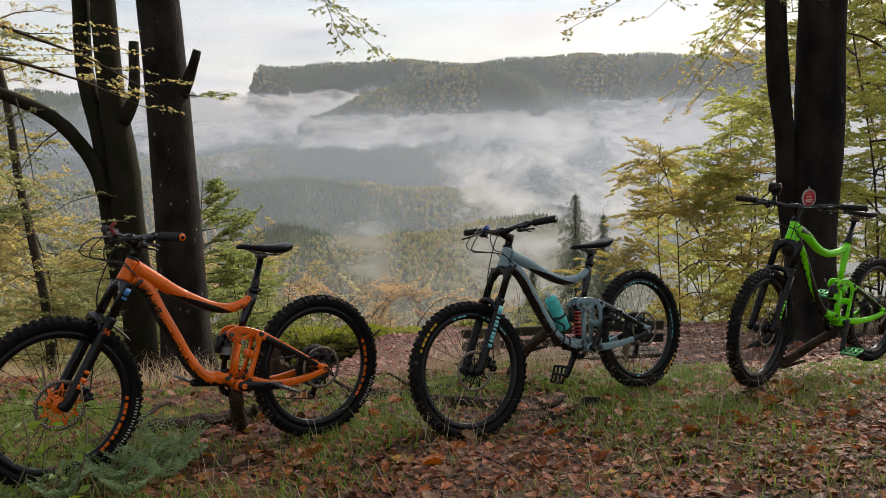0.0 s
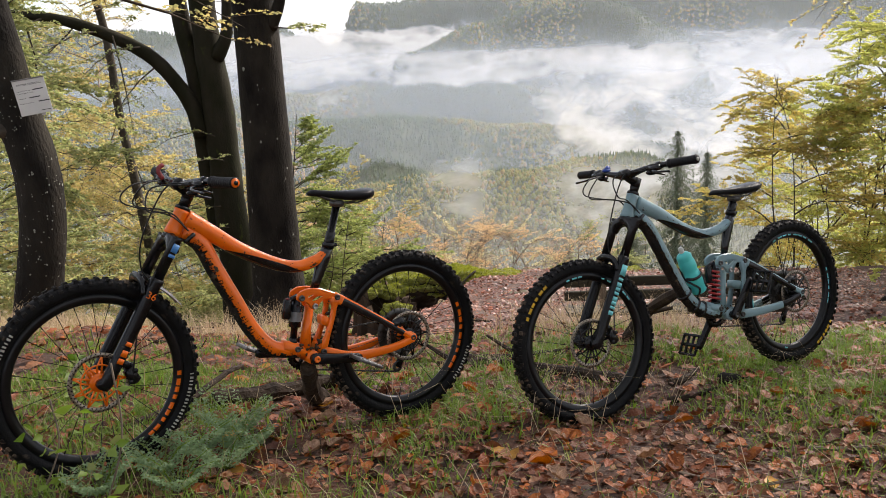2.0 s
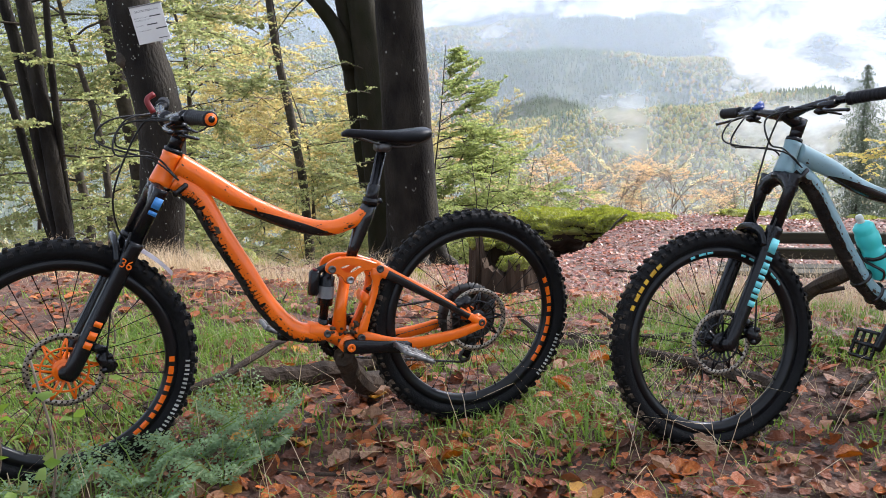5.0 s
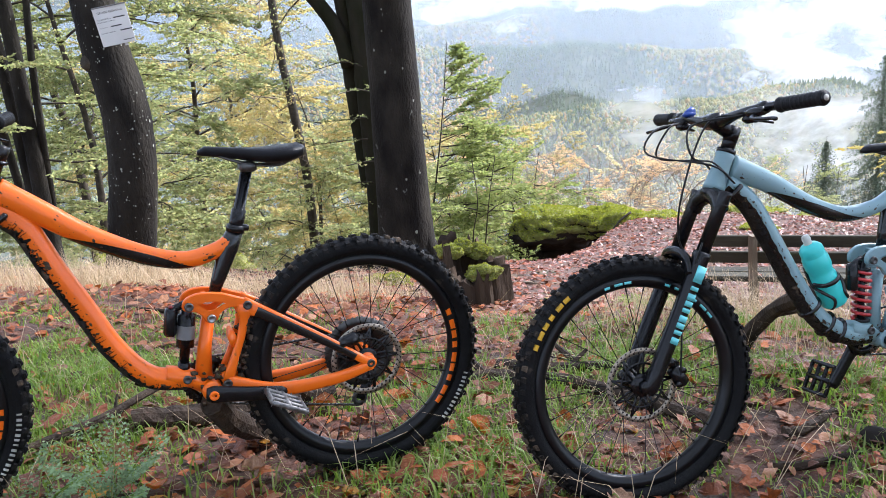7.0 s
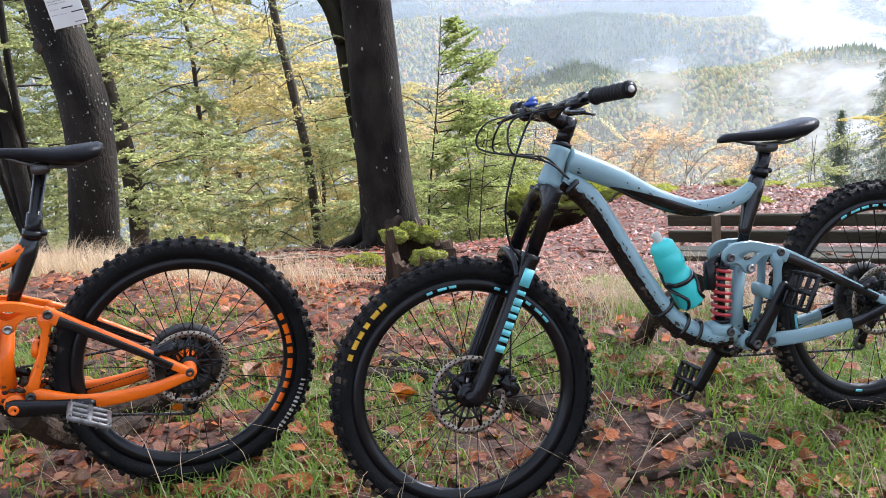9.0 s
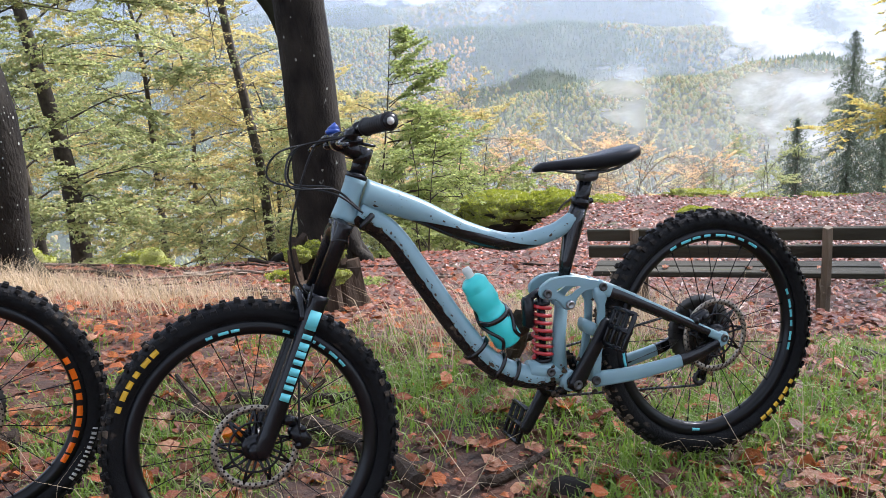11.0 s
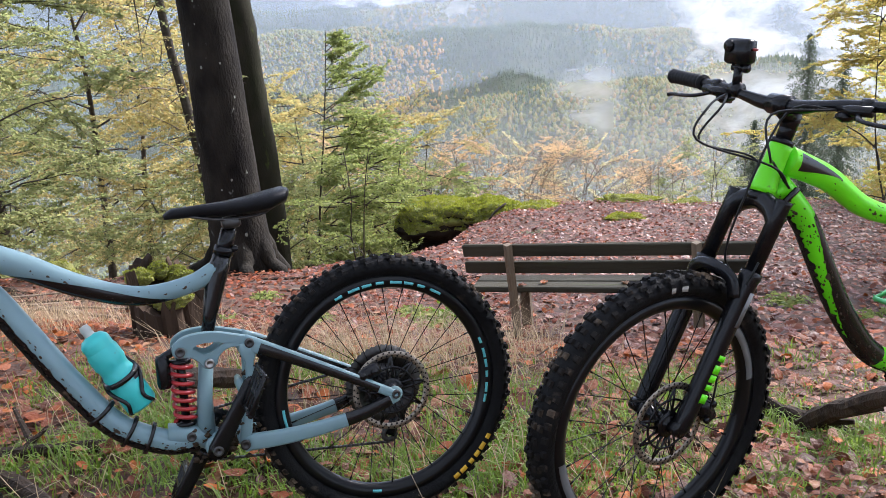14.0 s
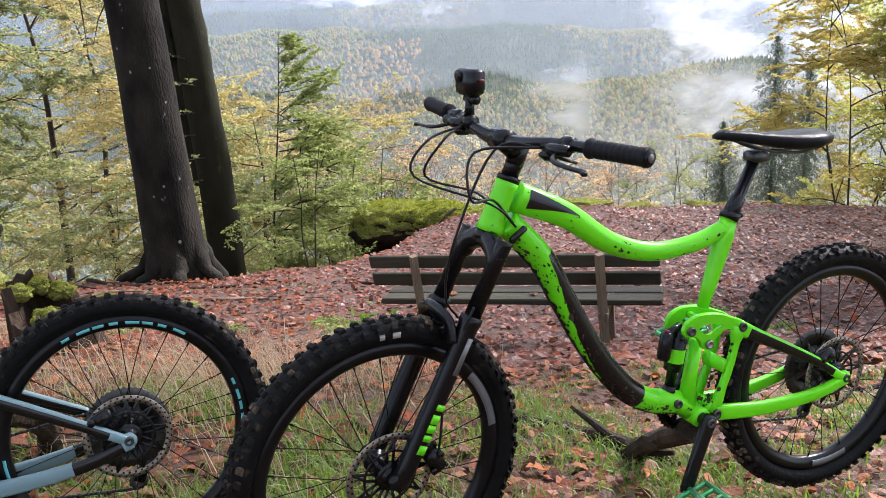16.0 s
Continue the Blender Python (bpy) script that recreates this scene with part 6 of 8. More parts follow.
b.add(*trunk_path([(-8.35, 21.50, -0.2), (-8.60, 21.40, 0.75), (-9.25, 21.20, 1.7), (-10.20, 21.00, 2.3), (-11.50, 20.80, 2.75), (-12.80, 20.60, 2.9)], [0.22, 0.19, 0.17, 0.15, 0.12, 0.09], 5, 10, 7, 0.06))
b.add(*trunk_path([(-7.80, 21.50, 1.7), (-7.45, 21.40, 2.3), (-7.35, 21.40, 3.6)], [0.20, 0.15, 0.12], 4, 10, 7, 0.06))
part("trunk", b, M_BARK_MOSS, T2)
fo = Foliage(12)
for k, (px, py, pz) in enumerate([(-9.50, 21.00, 2.0), (-10.10, 20.90, 2.3), (-10.90, 20.80, 2.6), (-11.70, 20.70, 2.75), (-12.50, 20.60, 2.9), (-9.10, 21.10, 1.6), (-10.50, 20.90, 2.4), (-12.10, 20.60, 2.8)]):
    fo.spray((px, py, pz), (-0.3 + 0.5 * math.sin(k * 2.1), -1 + (k % 3) * 0.8, -0.1 - 0.15 * (k % 2)), 2.2 + 0.4 * (k % 3), 0.03, 0.13, 0.8, 9, 0.5)
for k in range(7):
    fo.spray((-7.70, 21.40, -3.6 + 0.55 * k), (-1.0 + 0.4 * (k % 3), -0.6, 0.1), 1.6 + 0.25 * (k % 4), 0.02, 0.12, 0.8, 8, 0.25)
crown_high(fo, -8.2, 21.4, 4.6, 11, 18, 6.0, 0.17, None, 0.7)
fo.finish(T2, M_BARK_THIN, M_LEAF_GREEN)

# thin tree with bare twigs
T3 = tree("young_tree", "slender dark tree with mostly bare twigs")
bz = gz_at(-13.0, 27.2)
part("trunk", Build().add(*trunk_path([(-12.90, 27.20, bz - 0.3), (-12.80, 27.20, -5), (-13.00, 27.20, -2.5), (-13.25, 27.10, 0), (-13.40, 27.10, 2.5), (-13.75, 27.00, 5), (-14.05, 27.00, 9)], [0.20, 0.155, 0.14, 0.130, 0.12, 0.10, 0.04], 5, 10, 9, 0.07)), M_BARK_THIN, T3)
fo = Foliage(13)
for k in range(22):
    z = -4.5 + 0.42 * k
    a = k * 2.4
    fo.spray((-13.2 - 0.05 * k, 27.1, z), (math.sin(a), math.cos(a) * 0.7, 0.45), 1.5 + 0.9 * fo.rng.random(), 0.022, 0.12, 0.5, 8, 0.1, bare=k % 3 != 0)
for k in range(10):
    a = k * 2.0
    fo.spray((-13.65, 27.00, 2.8 + 0.5 * k), (math.sin(a), math.cos(a), 0.3), 2.6, 0.03, 0.13, 0.9, 9, 0.4)
fo.finish(T3, M_TWIG, M_LEAF_YELLOW)

# the leaning beech that carries the notice
T4 = tree("beech_tree", "crooked beech with lichen spots carrying a white notice", group="beeches on the slope")
bz = gz_at(-5.2, 8.7)
b = Build().add(*trunk_path([(-5.22, 8.75, bz - 0.2), (-5.20, 8.73, -1.05), (-5.08, 8.7, -0.55), (-4.97, 8.7, 0.0), (-4.96, 8.7, 0.55), (-5.07, 8.7, 1.1), (-5.13, 8.7, 1.6), (-5.25, 8.7, 2.6), (-5.3, 8.8, 5.0), (-5.5, 9.0, 9.0)], [0.30, 0.245, 0.226, 0.220, 0.216, 0.207, 0.185, 0.165, 0.13, 0.05], 6, 20, 12, 0.018))
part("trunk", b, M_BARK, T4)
part("branch_scar", Build().add(*trunk_path([(-5.13, 8.60, 0.93), (-5.15, 8.515, 0.95), (-5.155, 8.495, 0.955)], [0.085, 0.070, 0.035], 3, 12, 14, 0.08)), M_BARK_THIN, T4)
lich = Build()
axis = spline([(-5.20, -1.05, 0.245), (-5.08, -0.55, 0.226), (-4.97, 0.0, 0.220), (-4.96, 0.55, 0.216), (-5.07, 1.1, 0.207), (-5.13, 1.6, 0.185)], 8)
for k in range(230):
    q = axis[rg.randrange(len(axis))]
    a = rg.uniform(-2.9, 0.3)
    s_ = rg.uniform(0.003, 0.010) * (1.8 if k % 14 == 0 else 1)
    z = q[1] + rg.uniform(-0.05, 0.05)
    c = np.array((q[0] + (q[2] + 0.004) * math.cos(a), 8.7 + (q[2] + 0.004) * math.sin(a), z))
    tg = np.array((-math.sin(a), math.cos(a), 0))
    lich.add([tuple(c + tg * s_ * math.cos(w) * rg.uniform(0.7, 1) + np.array((0, 0, s_ * math.sin(w) * rg.uniform(0.8, 1.3)))) for w in np.arange(6) * 1.0472], [(0, 1, 2, 3, 4, 5)])
tagged(part("lichen", lich, M_LICHEN, T4, "pale lichen spots"), kind="stuff")
part("root_flare", flare(-5.2, 8.72, bz, 0.27, 5), M_BARK_MOSS, T4)
fo = Foliage(14)
crown_high(fo, -5.3, 8.8, 4.2, 9, 18, 4.2, 0.10, None, 0.9)
fo.spray((-5.2, 8.8, 2.7), (1.0, 1.6, 0.0), 3.0, 0.03, 0.085, 0.9, 10, 0.5)
fo.spray((-5.1, 8.9, 2.4), (1.6, 2.4, -0.15), 2.6, 0.03, 0.085, 0.9, 10, 0.4)
fo.finish(T4, M_BARK_THIN, M_LEAF_YELLOW)

# double trunk with the red plaque
T5 = tree("beech_tree", "dark twin-stemmed beech with a small red plaque", group="beeches on the slope")
bz = gz_at(5.19, 11.87)
b = Build().add(*trunk_path([(5.19, 11.87, bz - 0.3), (5.17, 11.87, -1.02), (5.16, 11.87, -0.06), (5.21, 11.87, 1.14), (5.19, 11.87, 2.82), (5.23, 11.87, 5.70), (5.28, 11.99, 11.70)], [0.456, 0.360, 0.330, 0.330, 0.306, 0.276, 0.096], 5, 20, 15, 0.015))
b.add(*trunk_path([(4.97, 11.87, -0.42), (4.82, 11.87, 0.42), (4.74, 11.87, 1.20), (4.63, 11.87, 1.98), (4.56, 11.87, 2.94), (4.44, 11.87, 5.70), (4.08, 11.87, 10.50)], [0.192, 0.156, 0.132, 0.150, 0.138, 0.120, 0.060], 5, 14, 16, 0.02))
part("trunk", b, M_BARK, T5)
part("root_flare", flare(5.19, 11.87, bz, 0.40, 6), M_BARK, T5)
fo = Foliage(15)
# unseen upper crown, made dense to shade the ground at right
crown_high(fo, 5.2, 11.9, 5.2, 12, 37, 5.5, 0.15, None, 0.9)
fo.spray((4.44, 11.75, 3.78), (-1.6, -1.3, -0.35), 2.76, 0.012, 0.083, 0.75, 10, 0.5)
fo.spray((4.56, 11.75, 3.54), (-1.2, -0.9, -0.85), 2.28, 0.011, 0.083, 0.75, 9, 0.4)
fo.spray((4.50, 11.87, 3.18), (-1.0, -0.2, -0.9), 1.92, 0.011, 0.083, 0.9, 9, 0.3)
fo.spray((3.12, 10.07, 3.42), (-1.4, -0.5, -0.6), 2.04, 0.008, 0.077, 0.8, 9, 0.3)
fo.spray((4.44, 11.87, 2.70), (-0.7, 0.3, -0.7), 1.44, 0.008, 0.083, 0.9, 8, 0.3)
fo.limb.add(*sweep(spline([(4.44, 11.87, 4.98), (3.84, 11.03, 4.14), (3.12, 10.07, 3.42)], 4), 0.014, 6)[:2])
fo.finish(T5, M_BARK_THIN, M_LEAF_YELLOW)


def spray_tree(name, label, x, y, h, reach, n, size, leaf, seed, trunk_r=0.1, z_from=0.15, dens=0.9, twigs=10, lean=(0, 0), droop=0.35, group="", az=None, bare_every=0, subs=3):
    """A smaller broadleaf tree whose layered sprays start low."""
    t = tree(name, label, "tree" if h > 3 else "shrub", group)
    z0 = gz_at(x, y)
    part("trunk", Build().add(*trunk_path([(x, y, z0 - 0.3), (x + lean[0] * 0.2, y + lean[1] * 0.2, z0 + 0.3 * h), (x + lean[0] * 0.7, y + lean[1] * 0.7, z0 + 0.7 * h), (x + lean[0], y + lean[1], z0 + h)], [trunk_r, trunk_r * 0.8, trunk_r * 0.5, 0.01], 4, 9, seed, 0.06)), M_BARK_THIN, t)
    fo = Foliage(seed)
    r = fo.rng
    for k in range(n):
        q = z_from + (0.97 - z_from) * (k + r.uniform(0, 0.9)) / n
        a = k * 2.399 + r.uniform(-0.5, 0.5) if az is None else radians(r.uniform(*az))
        shape = 0.30 + 0.85 * math.sin(math.pi * min(1.0, 0.18 + 0.80 * q)) ** 0.8
        ln = reach * shape * r.uniform(0.55, 1.1)
        el = r.uniform(-0.10, 0.60) + 0.4 * q * q
        p = np.array((x + lean[0] * q, y + lean[1] * q, z0 + h * q * r.uniform(0.94, 1.0)))
        d = np.array((math.sin(a), math.cos(a), el))
        d = d / np.linalg.norm(d)
        bare = bool(bare_every) and k % bare_every != 0
        fo.spray(p, d, ln, 0.006 + 0.005 * ln, size, dens, twigs, droop, bare=bare)
        for j in range(subs):
            tq = r.uniform(0.25, 0.85)
            a2 = a + r.choice((-1, 1)) * r.uniform(0.35, 0.95)
            fo.spray(p + d * ln * tq + np.array((0, 0, -droop * ln * tq * tq * 0.5)), (math.sin(a2), math.cos(a2), el * 0.5 + r.uniform(-0.5, 0.7)), ln * r.uniform(0.3, 0.6), 0.008 + 0.004 * ln, size, dens, max(5, twigs - 4), droop, bare=bare)
    fo.finish(t, M_TWIG if bare_every else M_BARK_THIN, leaf)
    return t


def bush_tree(name, label, x, y, h, reach, n, size, leaf, seed, trunk_r=0.1, z_from=0.08, dens=0.9, group="", bare_every=0, lean=(0, 0), stems=1, climb=(0.0, 0.9)):
    """A broadleaf tree with a full, uneven crown: sprays at many points of it, each carried by a limb from the stem."""
    t = tree(name, label, "tree" if h > 3 else "shrub", group)
    z0 = gz_at(x, y)
    fo = Foliage(seed)
    r = fo.rng
    tops = []
    b_ = Build()
    for k in range(stems):
        a = r.uniform(0, 6.28)
        sp_ = 0.0 if stems == 1 else reach * 0.35
        tx, ty = x + lean[0] + sp_ * math.cos(a), y + lean[1] + sp_ * math.sin(a)
        w = r.normal(0, 0.05 * h, 4)
        pts_ = [(x, y, z0 - 0.3), (x * 0.7 + tx * 0.3 + w[0], y * 0.7 + ty * 0.3 + w[1], z0 + 0.35 * h), (x * 0.3 + tx * 0.7 + w[2], y * 0.3 + ty * 0.7 + w[3], z0 + 0.7 * h), (tx, ty, z0 + h)]
        tops.append([np.array(q) for q in spline(pts_, 6)])
        b_.add(*trunk_path(pts_, [trunk_r, trunk_r * 0.75, trunk_r * 0.42, 0.01], 4, 8, seed + k, 0.06))
    part("trunk", b_, M_TWIG if bare_every else M_BARK_THIN, t)
    count = 0
    per = 6
    for k in range(max(5, n // per)):
        q = z_from + (0.96 - z_from) * ((k + r.uniform(0, 0.9)) / max(5, n // per))
        a = k * 2.399 + r.uniform(-0.5, 0.5)
        ln = (0.40 + 0.75 * math.sin(math.pi * (0.12 + 0.80 * q))) * reach * r.uniform(0.7, 1.1)
        st_ = tops[k % stems]
        base_ = st_[min(len(st_) - 1, int(q * (len(st_) - 1)))]
        rise, turn, wave = r.uniform(*climb), r.normal(0, 0.5), r.normal(0, 0.10)
        pts_ = [base_]
        for i in range(1, 8):
            u_ = i / 7
            a_ = a + turn * u_ + wave * math.sin(7 * u_)
            pts_.append(pts_[-1] + ln / 7 * np.array((math.cos(a_), math.sin(a_), rise * (1 - 1.5 * u_) + r.normal(0, 0.10))))
        rad = 0.008 + 0.0055 * ln
        fo.limb.add(*sweep(pts_, [rad * (1 - 0.85 * i / 7) for i in range(8)], 5, up=(0.1, 0.2, 1), caps=False)[:2])
        for j in range(per + 2):
            u_ = 0.22 + 0.78 * (j + r.uniform(0, 0.9)) / (per + 2)
            i = min(6, int(u_ * 7))
            c = pts_[i] + (pts_[i + 1] - pts_[i]) * (u_ * 7 - i)
            a2 = a + turn * u_ + (1 if j % 2 else -1) * r.uniform(0.2, 1.1)
            fo.spray(c, (math.cos(a2), math.sin(a2), r.normal(0.05 if climb[0] < 0.5 else 0.7, 0.52)), reach * r.uniform(0.28, 0.55), 0.006 + 0.0012 * reach, size, dens, 9, 0.3, bare=bool(bare_every) and count % bare_every == 0, start=0.02, bend=r.normal(0, 0.25))
            count += 1
    fo.finish(t, M_TWIG if bare_every else M_BARK_THIN, leaf)
    return t


LEFT = "beeches with layered foliage on the lower slope"
SLOPE = "beech with layered yellow-green foliage down the slope"
for k, (lab, x, y, h, re, nn, sz, lf, tr_) in enumerate([
        (SLOPE, -10.4, 14.2, 8.0, 2.6, 90, 0.095, M_LEAF_GREEN, 0.08), (SLOPE, -11.9, 17.0, 10.5, 3.3, 110, 0.11, M_LEAF_GREEN, 0.26), (SLOPE, -16.5, 21.0, 13, 4.6, 105, 0.13, M_LEAF_GREEN, 0.16),
        ("beech turning yellow down the slope", -18.5, 29.0, 13, 5.0, 110, 0.15, M_LEAF_YELLOW, 0.16), ("low beech turning orange and yellow", -15.0, 31.0, 8.5, 4.4, 100, 0.15, M_LEAF_YELLOW, 0.10),
        ("low beech with yellow-green foliage", -10.0, 28.5, 6.5, 3.8, 100, 0.14, M_LEAF_GREEN, 0.09), ("low beech with yellow-green foliage", -11.0, 34.0, 8, 4.6, 90, 0.17, M_LEAF_YELLOW, 0.10),
        ("beech turning yellow down the slope", -23.0, 38.0, 16, 6.5, 90, 0.22, M_LEAF_YELLOW, 0.18), ("beech turning yellow down the slope", -17.0, 43.0, 14, 6.0, 80, 0.24, M_LEAF_YELLOW, 0.16), (SLOPE, -30.0, 34.0, 18, 7.0, 54, 0.27, M_LEAF_GREEN, 0.2)]):
    bush_tree("beech_tree", lab, x, y, h, re, nn, sz, lf, 31 + k, tr_, 0.06, 1.7, LEFT)
for k, (x, y, h, re) in enumerate(((-9.3, 24.0, 3.6, 2.0), (-11.6, 25.5, 4.6, 2.4), (-14.0, 25.0, 4.4, 2.4))):
    bush_tree("beech_sapling", "low yellow-green beech sapling on the lower slope", x, y, h, re, 54, 0.12, M_LEAF_GREEN, 330 + k, 0.018, 0.05, 1.3, LEFT, stems=3, climb=(0.4, 1.2))
# leaning stems of a clump at the slope's edge
CL = tree("beech_tree", "clump of dark leaning beech stems beside the crooked beech", group="beeches on the slope")
b = Build()
cx, cy = -8.75, 11.5
cz = gz_at(cx, cy)
for k, (tx, tz, rr) in enumerate(((-9.15, 6.0, 0.115), (-10.0, 5.0, 0.095), (-8.2, 4.6, 0.055), (-11.2, 4.0, 0.065))):
    dx = tx - cx
    b.add(*trunk_path([(cx - 0.13 * k, cy + 0.1 * k, cz - 0.3), (cx + 0.15 * dx - 0.1 * k, cy + 0.1 * k, cz + 0.7), (cx + 0.30 * dx + 0.06, cy, cz * 0.55 + tz * 0.45), (cx + 0.70 * dx - 0.05, cy + 0.2, cz * 0.25 + tz * 0.75), (tx, cy + 0.2, tz), (tx - 0.3, cy + 0.3, tz + 3)], [rr * 1.3, rr, rr * 0.85, rr * 0.65, rr * 0.5, 0.03], 5, 12, 700 + k, 0.04))
part("trunk", b, M_BARK, CL)
fo = Foliage(140)
for k in range(22):
    a = k * 2.399
    fo.spray((cx - 0.03 * k, cy + 0.1, cz + 1.6 + 0.26 * k), (math.cos(a), math.sin(a), 0.15), 1.2 + 0.9 * fo.rng.random(), 0.018, 0.09, 1.7, 10, 0.3)
fo.finish(CL, M_BARK_THIN, M_LEAF_GREEN)
# bright sapling beside the twin beeches, and low shrubs along the edge
spray_tree("beech_sapling", "slender bright green beech sapling at the slope's edge", -7.15, 22.6, 7.0, 2.0, 36, 0.10, M_LEAF_BRIGHT, 41, 0.035, 0.12, 1.5, 11, (0.85, 0.3), 0.24, az=(15, 160), subs=3)
bush_tree("beech_sapling", "low bright green beech sapling beside the boulder", -4.9, 20.0, 3.1, 1.4, 44, 0.09, M_LEAF_BRIGHT, 42, 0.022, 0.10, 1.0, stems=2)
bush_tree("beech_sapling", "green leafy sapling beside the mossy boulder", -4.4, 23.5, 3.7, 1.6, 44, 0.11, M_LEAF_BRIGHT, 43, 0.025, 0.15, 1.0, stems=2)
# sparse shrubs wear the mist-paled leaf colour, no mist sheet stands before them
EDGE = "shrubs along the slope's edge"
for k, (x, y, h, re, nn, lf, bare) in enumerate([(-2.3, 31, 4.6, 2.2, 42, M_LEAF_HAZED, 2), (-0.9, 34, 4.9, 2.2, 36, M_LEAF_HAZED, 2), (1.2, 36, 5.0, 2.3, 36, M_LEAF_HAZED, 3), (0.3, 38, 5.8, 2.5, 40, M_LEAF_HAZED, 3), (-3.6, 33, 4.3, 2.2, 36, M_LEAF_HAZED, 3),
                                                 (-5.0, 36, 5.6, 2.7, 48, M_LEAF_HAZED, 3), (-5.9, 33, 4.4, 2.2, 42, M_LEAF_GREEN, 0), (2.5, 40, 9.0, 2.3, 54, M_LEAF_GREEN, 0), (4.0, 38, 8.0, 2.2, 54, M_LEAF_GREEN, 0), (-6.6, 31, 4.4, 2.2, 48, M_LEAF_GREEN, 0), (-7.1, 29, 4.6, 2.0, 54, M_LEAF_GREEN, 0), (-7.6, 27, 4.4, 1.8, 54, M_LEAF_GREEN, 0), (-2.6, 38, 5.4, 2.7, 42, M_LEAF_HAZED, 3)]):
    bush_tree("shrub", "thin autumn shrub with sparse yellow leaves" if bare else "leafy yellow-green shrub on the slope", x, y, h, re, nn, 0.075 if y < 36 else 0.10, lf, 250 + k, 0.035, 0.05, 1.0 if not bare else 0.8, EDGE, bare, stems=3, climb=(0.9, 2.2))
for k, (x, y, h, re) in enumerate(((-4.4, 29.0, 4.7, 1.9), (-2.6, 29.5, 4.6, 2.0), (-6.0, 30.0, 5.0, 2.2), (-1.0, 30.5, 4.6, 2.0), (-8.0, 31.0, 5.6, 2.4), (0.8, 31.5, 4.8, 2.1), (-3.4, 35.0, 7.0, 2.6), (-0.2, 36.0, 6.6, 2.6))):
    bush_tree("shrub", "nearly bare shrub with pale peach-brown twigs", x, y, h, re, 66, 0.075, M_LEAF_PEACH, 460 + k, 0.022, 0.05, 0.55, EDGE, 2, stems=4, climb=(0.8, 2.0))
RIGHT = "autumn trees beyond the bench"
for k, (x, y, h, re, nn, lf, sz, dn, cl) in enumerate([
        (7.0, 24.6, 6.4, 2.2, 150, M_LEAF_AUTUMN, 0.085, 1.8, (0.4, 1.5)), (8.5, 24.2, 7.4, 2.4, 144, M_LEAF_LIT, 0.09, 1.8, (0.4, 1.5)), (9.2, 30.0, 8.3, 2.8, 84, M_LEAF_AUTUMN, 0.12, 1.5, (0.6, 1.9)),
        (11.4, 22.0, 10.0, 3.6, 130, M_LEAF_YELLOW, 0.10, 1.9, (0.3, 1.3)), (8.9, 17.0, 9.5, 3.0, 190, M_LEAF_LIT, 0.085, 2.0, (0.1, 0.9)), (10.8, 33.0, 9.0, 3.8, 80, M_LEAF_LIT, 0.15, 1.8, (0.5, 1.6)),
        (12.4, 19.0, 9.5, 3.4, 120, M_LEAF_LIT, 0.10, 2.0, (0.2, 1.0))]):
    bush_tree("beech_tree", "beech still in green leaf beyond the bench" if lf is M_LEAF_LIT else "beech in golden autumn leaf beyond the bench", x, y, h, re, nn, sz, lf, 70 + k, 0.026, 0.03, dn, RIGHT, stems=3, climb=cl)


def spruce(x, y, h, w, seed, tiers=26, sp=0.10):
    t = tree("spruce_tree", "dark green spruce with drooping branches", group="spruces beyond the shelf")
    z0 = gz_at(x, y)
    part("trunk", Build().add(*trunk_path([(x, y, z0 - 0.3), (x, y, z0 + h * 0.5), (x, y, z0 + h)], [0.16, 0.10, 0.01], 4, 8, seed, 0.04)), M_BARK_THIN, t)
    fo = Foliage(seed)
    r = fo.rng
    for k in range(tiers):
        q = 0.40 + 0.60 * (k + 0.5) / tiers
        ln0 = w * (1 - q) ** 0.62 + 0.10
        for j in range(7):
            a = j * 0.9 + k * 1.3 + r.uniform(-0.3, 0.3)
            ln = ln0 * r.uniform(0.45, 1.2)
            d = np.array((math.sin(a), math.cos(a), -0.28))
            p = np.array((x, y, z0 + h * (0.04 + 0.95 * q)))
            pts = [p, p + d * ln * 0.5 + np.array((0, 0, -0.10 * ln)), p + d * ln + np.array((0, 0, -0.12 * ln))]
            fo.limb.add(*sweep(pts, [0.015, 0.010, 0.004], 3, up=(0.1, 0.2, 1), caps=False)[:2])
            nn = max(4, int(ln / sp))
            for m_ in range(nn):
                c = p + (pts[2] - p) * ((m_ + 0.5) / nn)
                fo.leaves_on(c, c + np.array((r.normal(0, 0.5 * sp), r.normal(0, 0.5 * sp), -2.2 * sp)), 5, 1.15 * sp, 0.3)
    fo.finish(t, M_BARK_THIN, M_SPRUCE_HAZED)


for k, (x, y, tip, w) in enumerate(((12.6, 80, -5.1, 6.8), (8.55, 80, -12.2, 5.4), (16.0, 84, -7.5, 6.4))):
    spruce(x, y, tip - gz_at(x, y), w, 91 + k, 52, 0.15)
# unseen trees added behind and beside the camera to darken the foreground
for k, (x, y) in enumerate([(-7, -5), (-2.5, -8), (3, -6.5), (8, -4), (-11, 1), (11, 3), (0.5, -13), (-6, -14), (7, -12), (13, -8)]):
    spray_tree("beech_tree", "tall beech added out of view to block skylight", x, y, 15, 7.5, 18, 0.32, M_LEAF_GREEN, 110 + k, 0.28, 0.28, 0.8, 8, group="beeches along the path", subs=0)


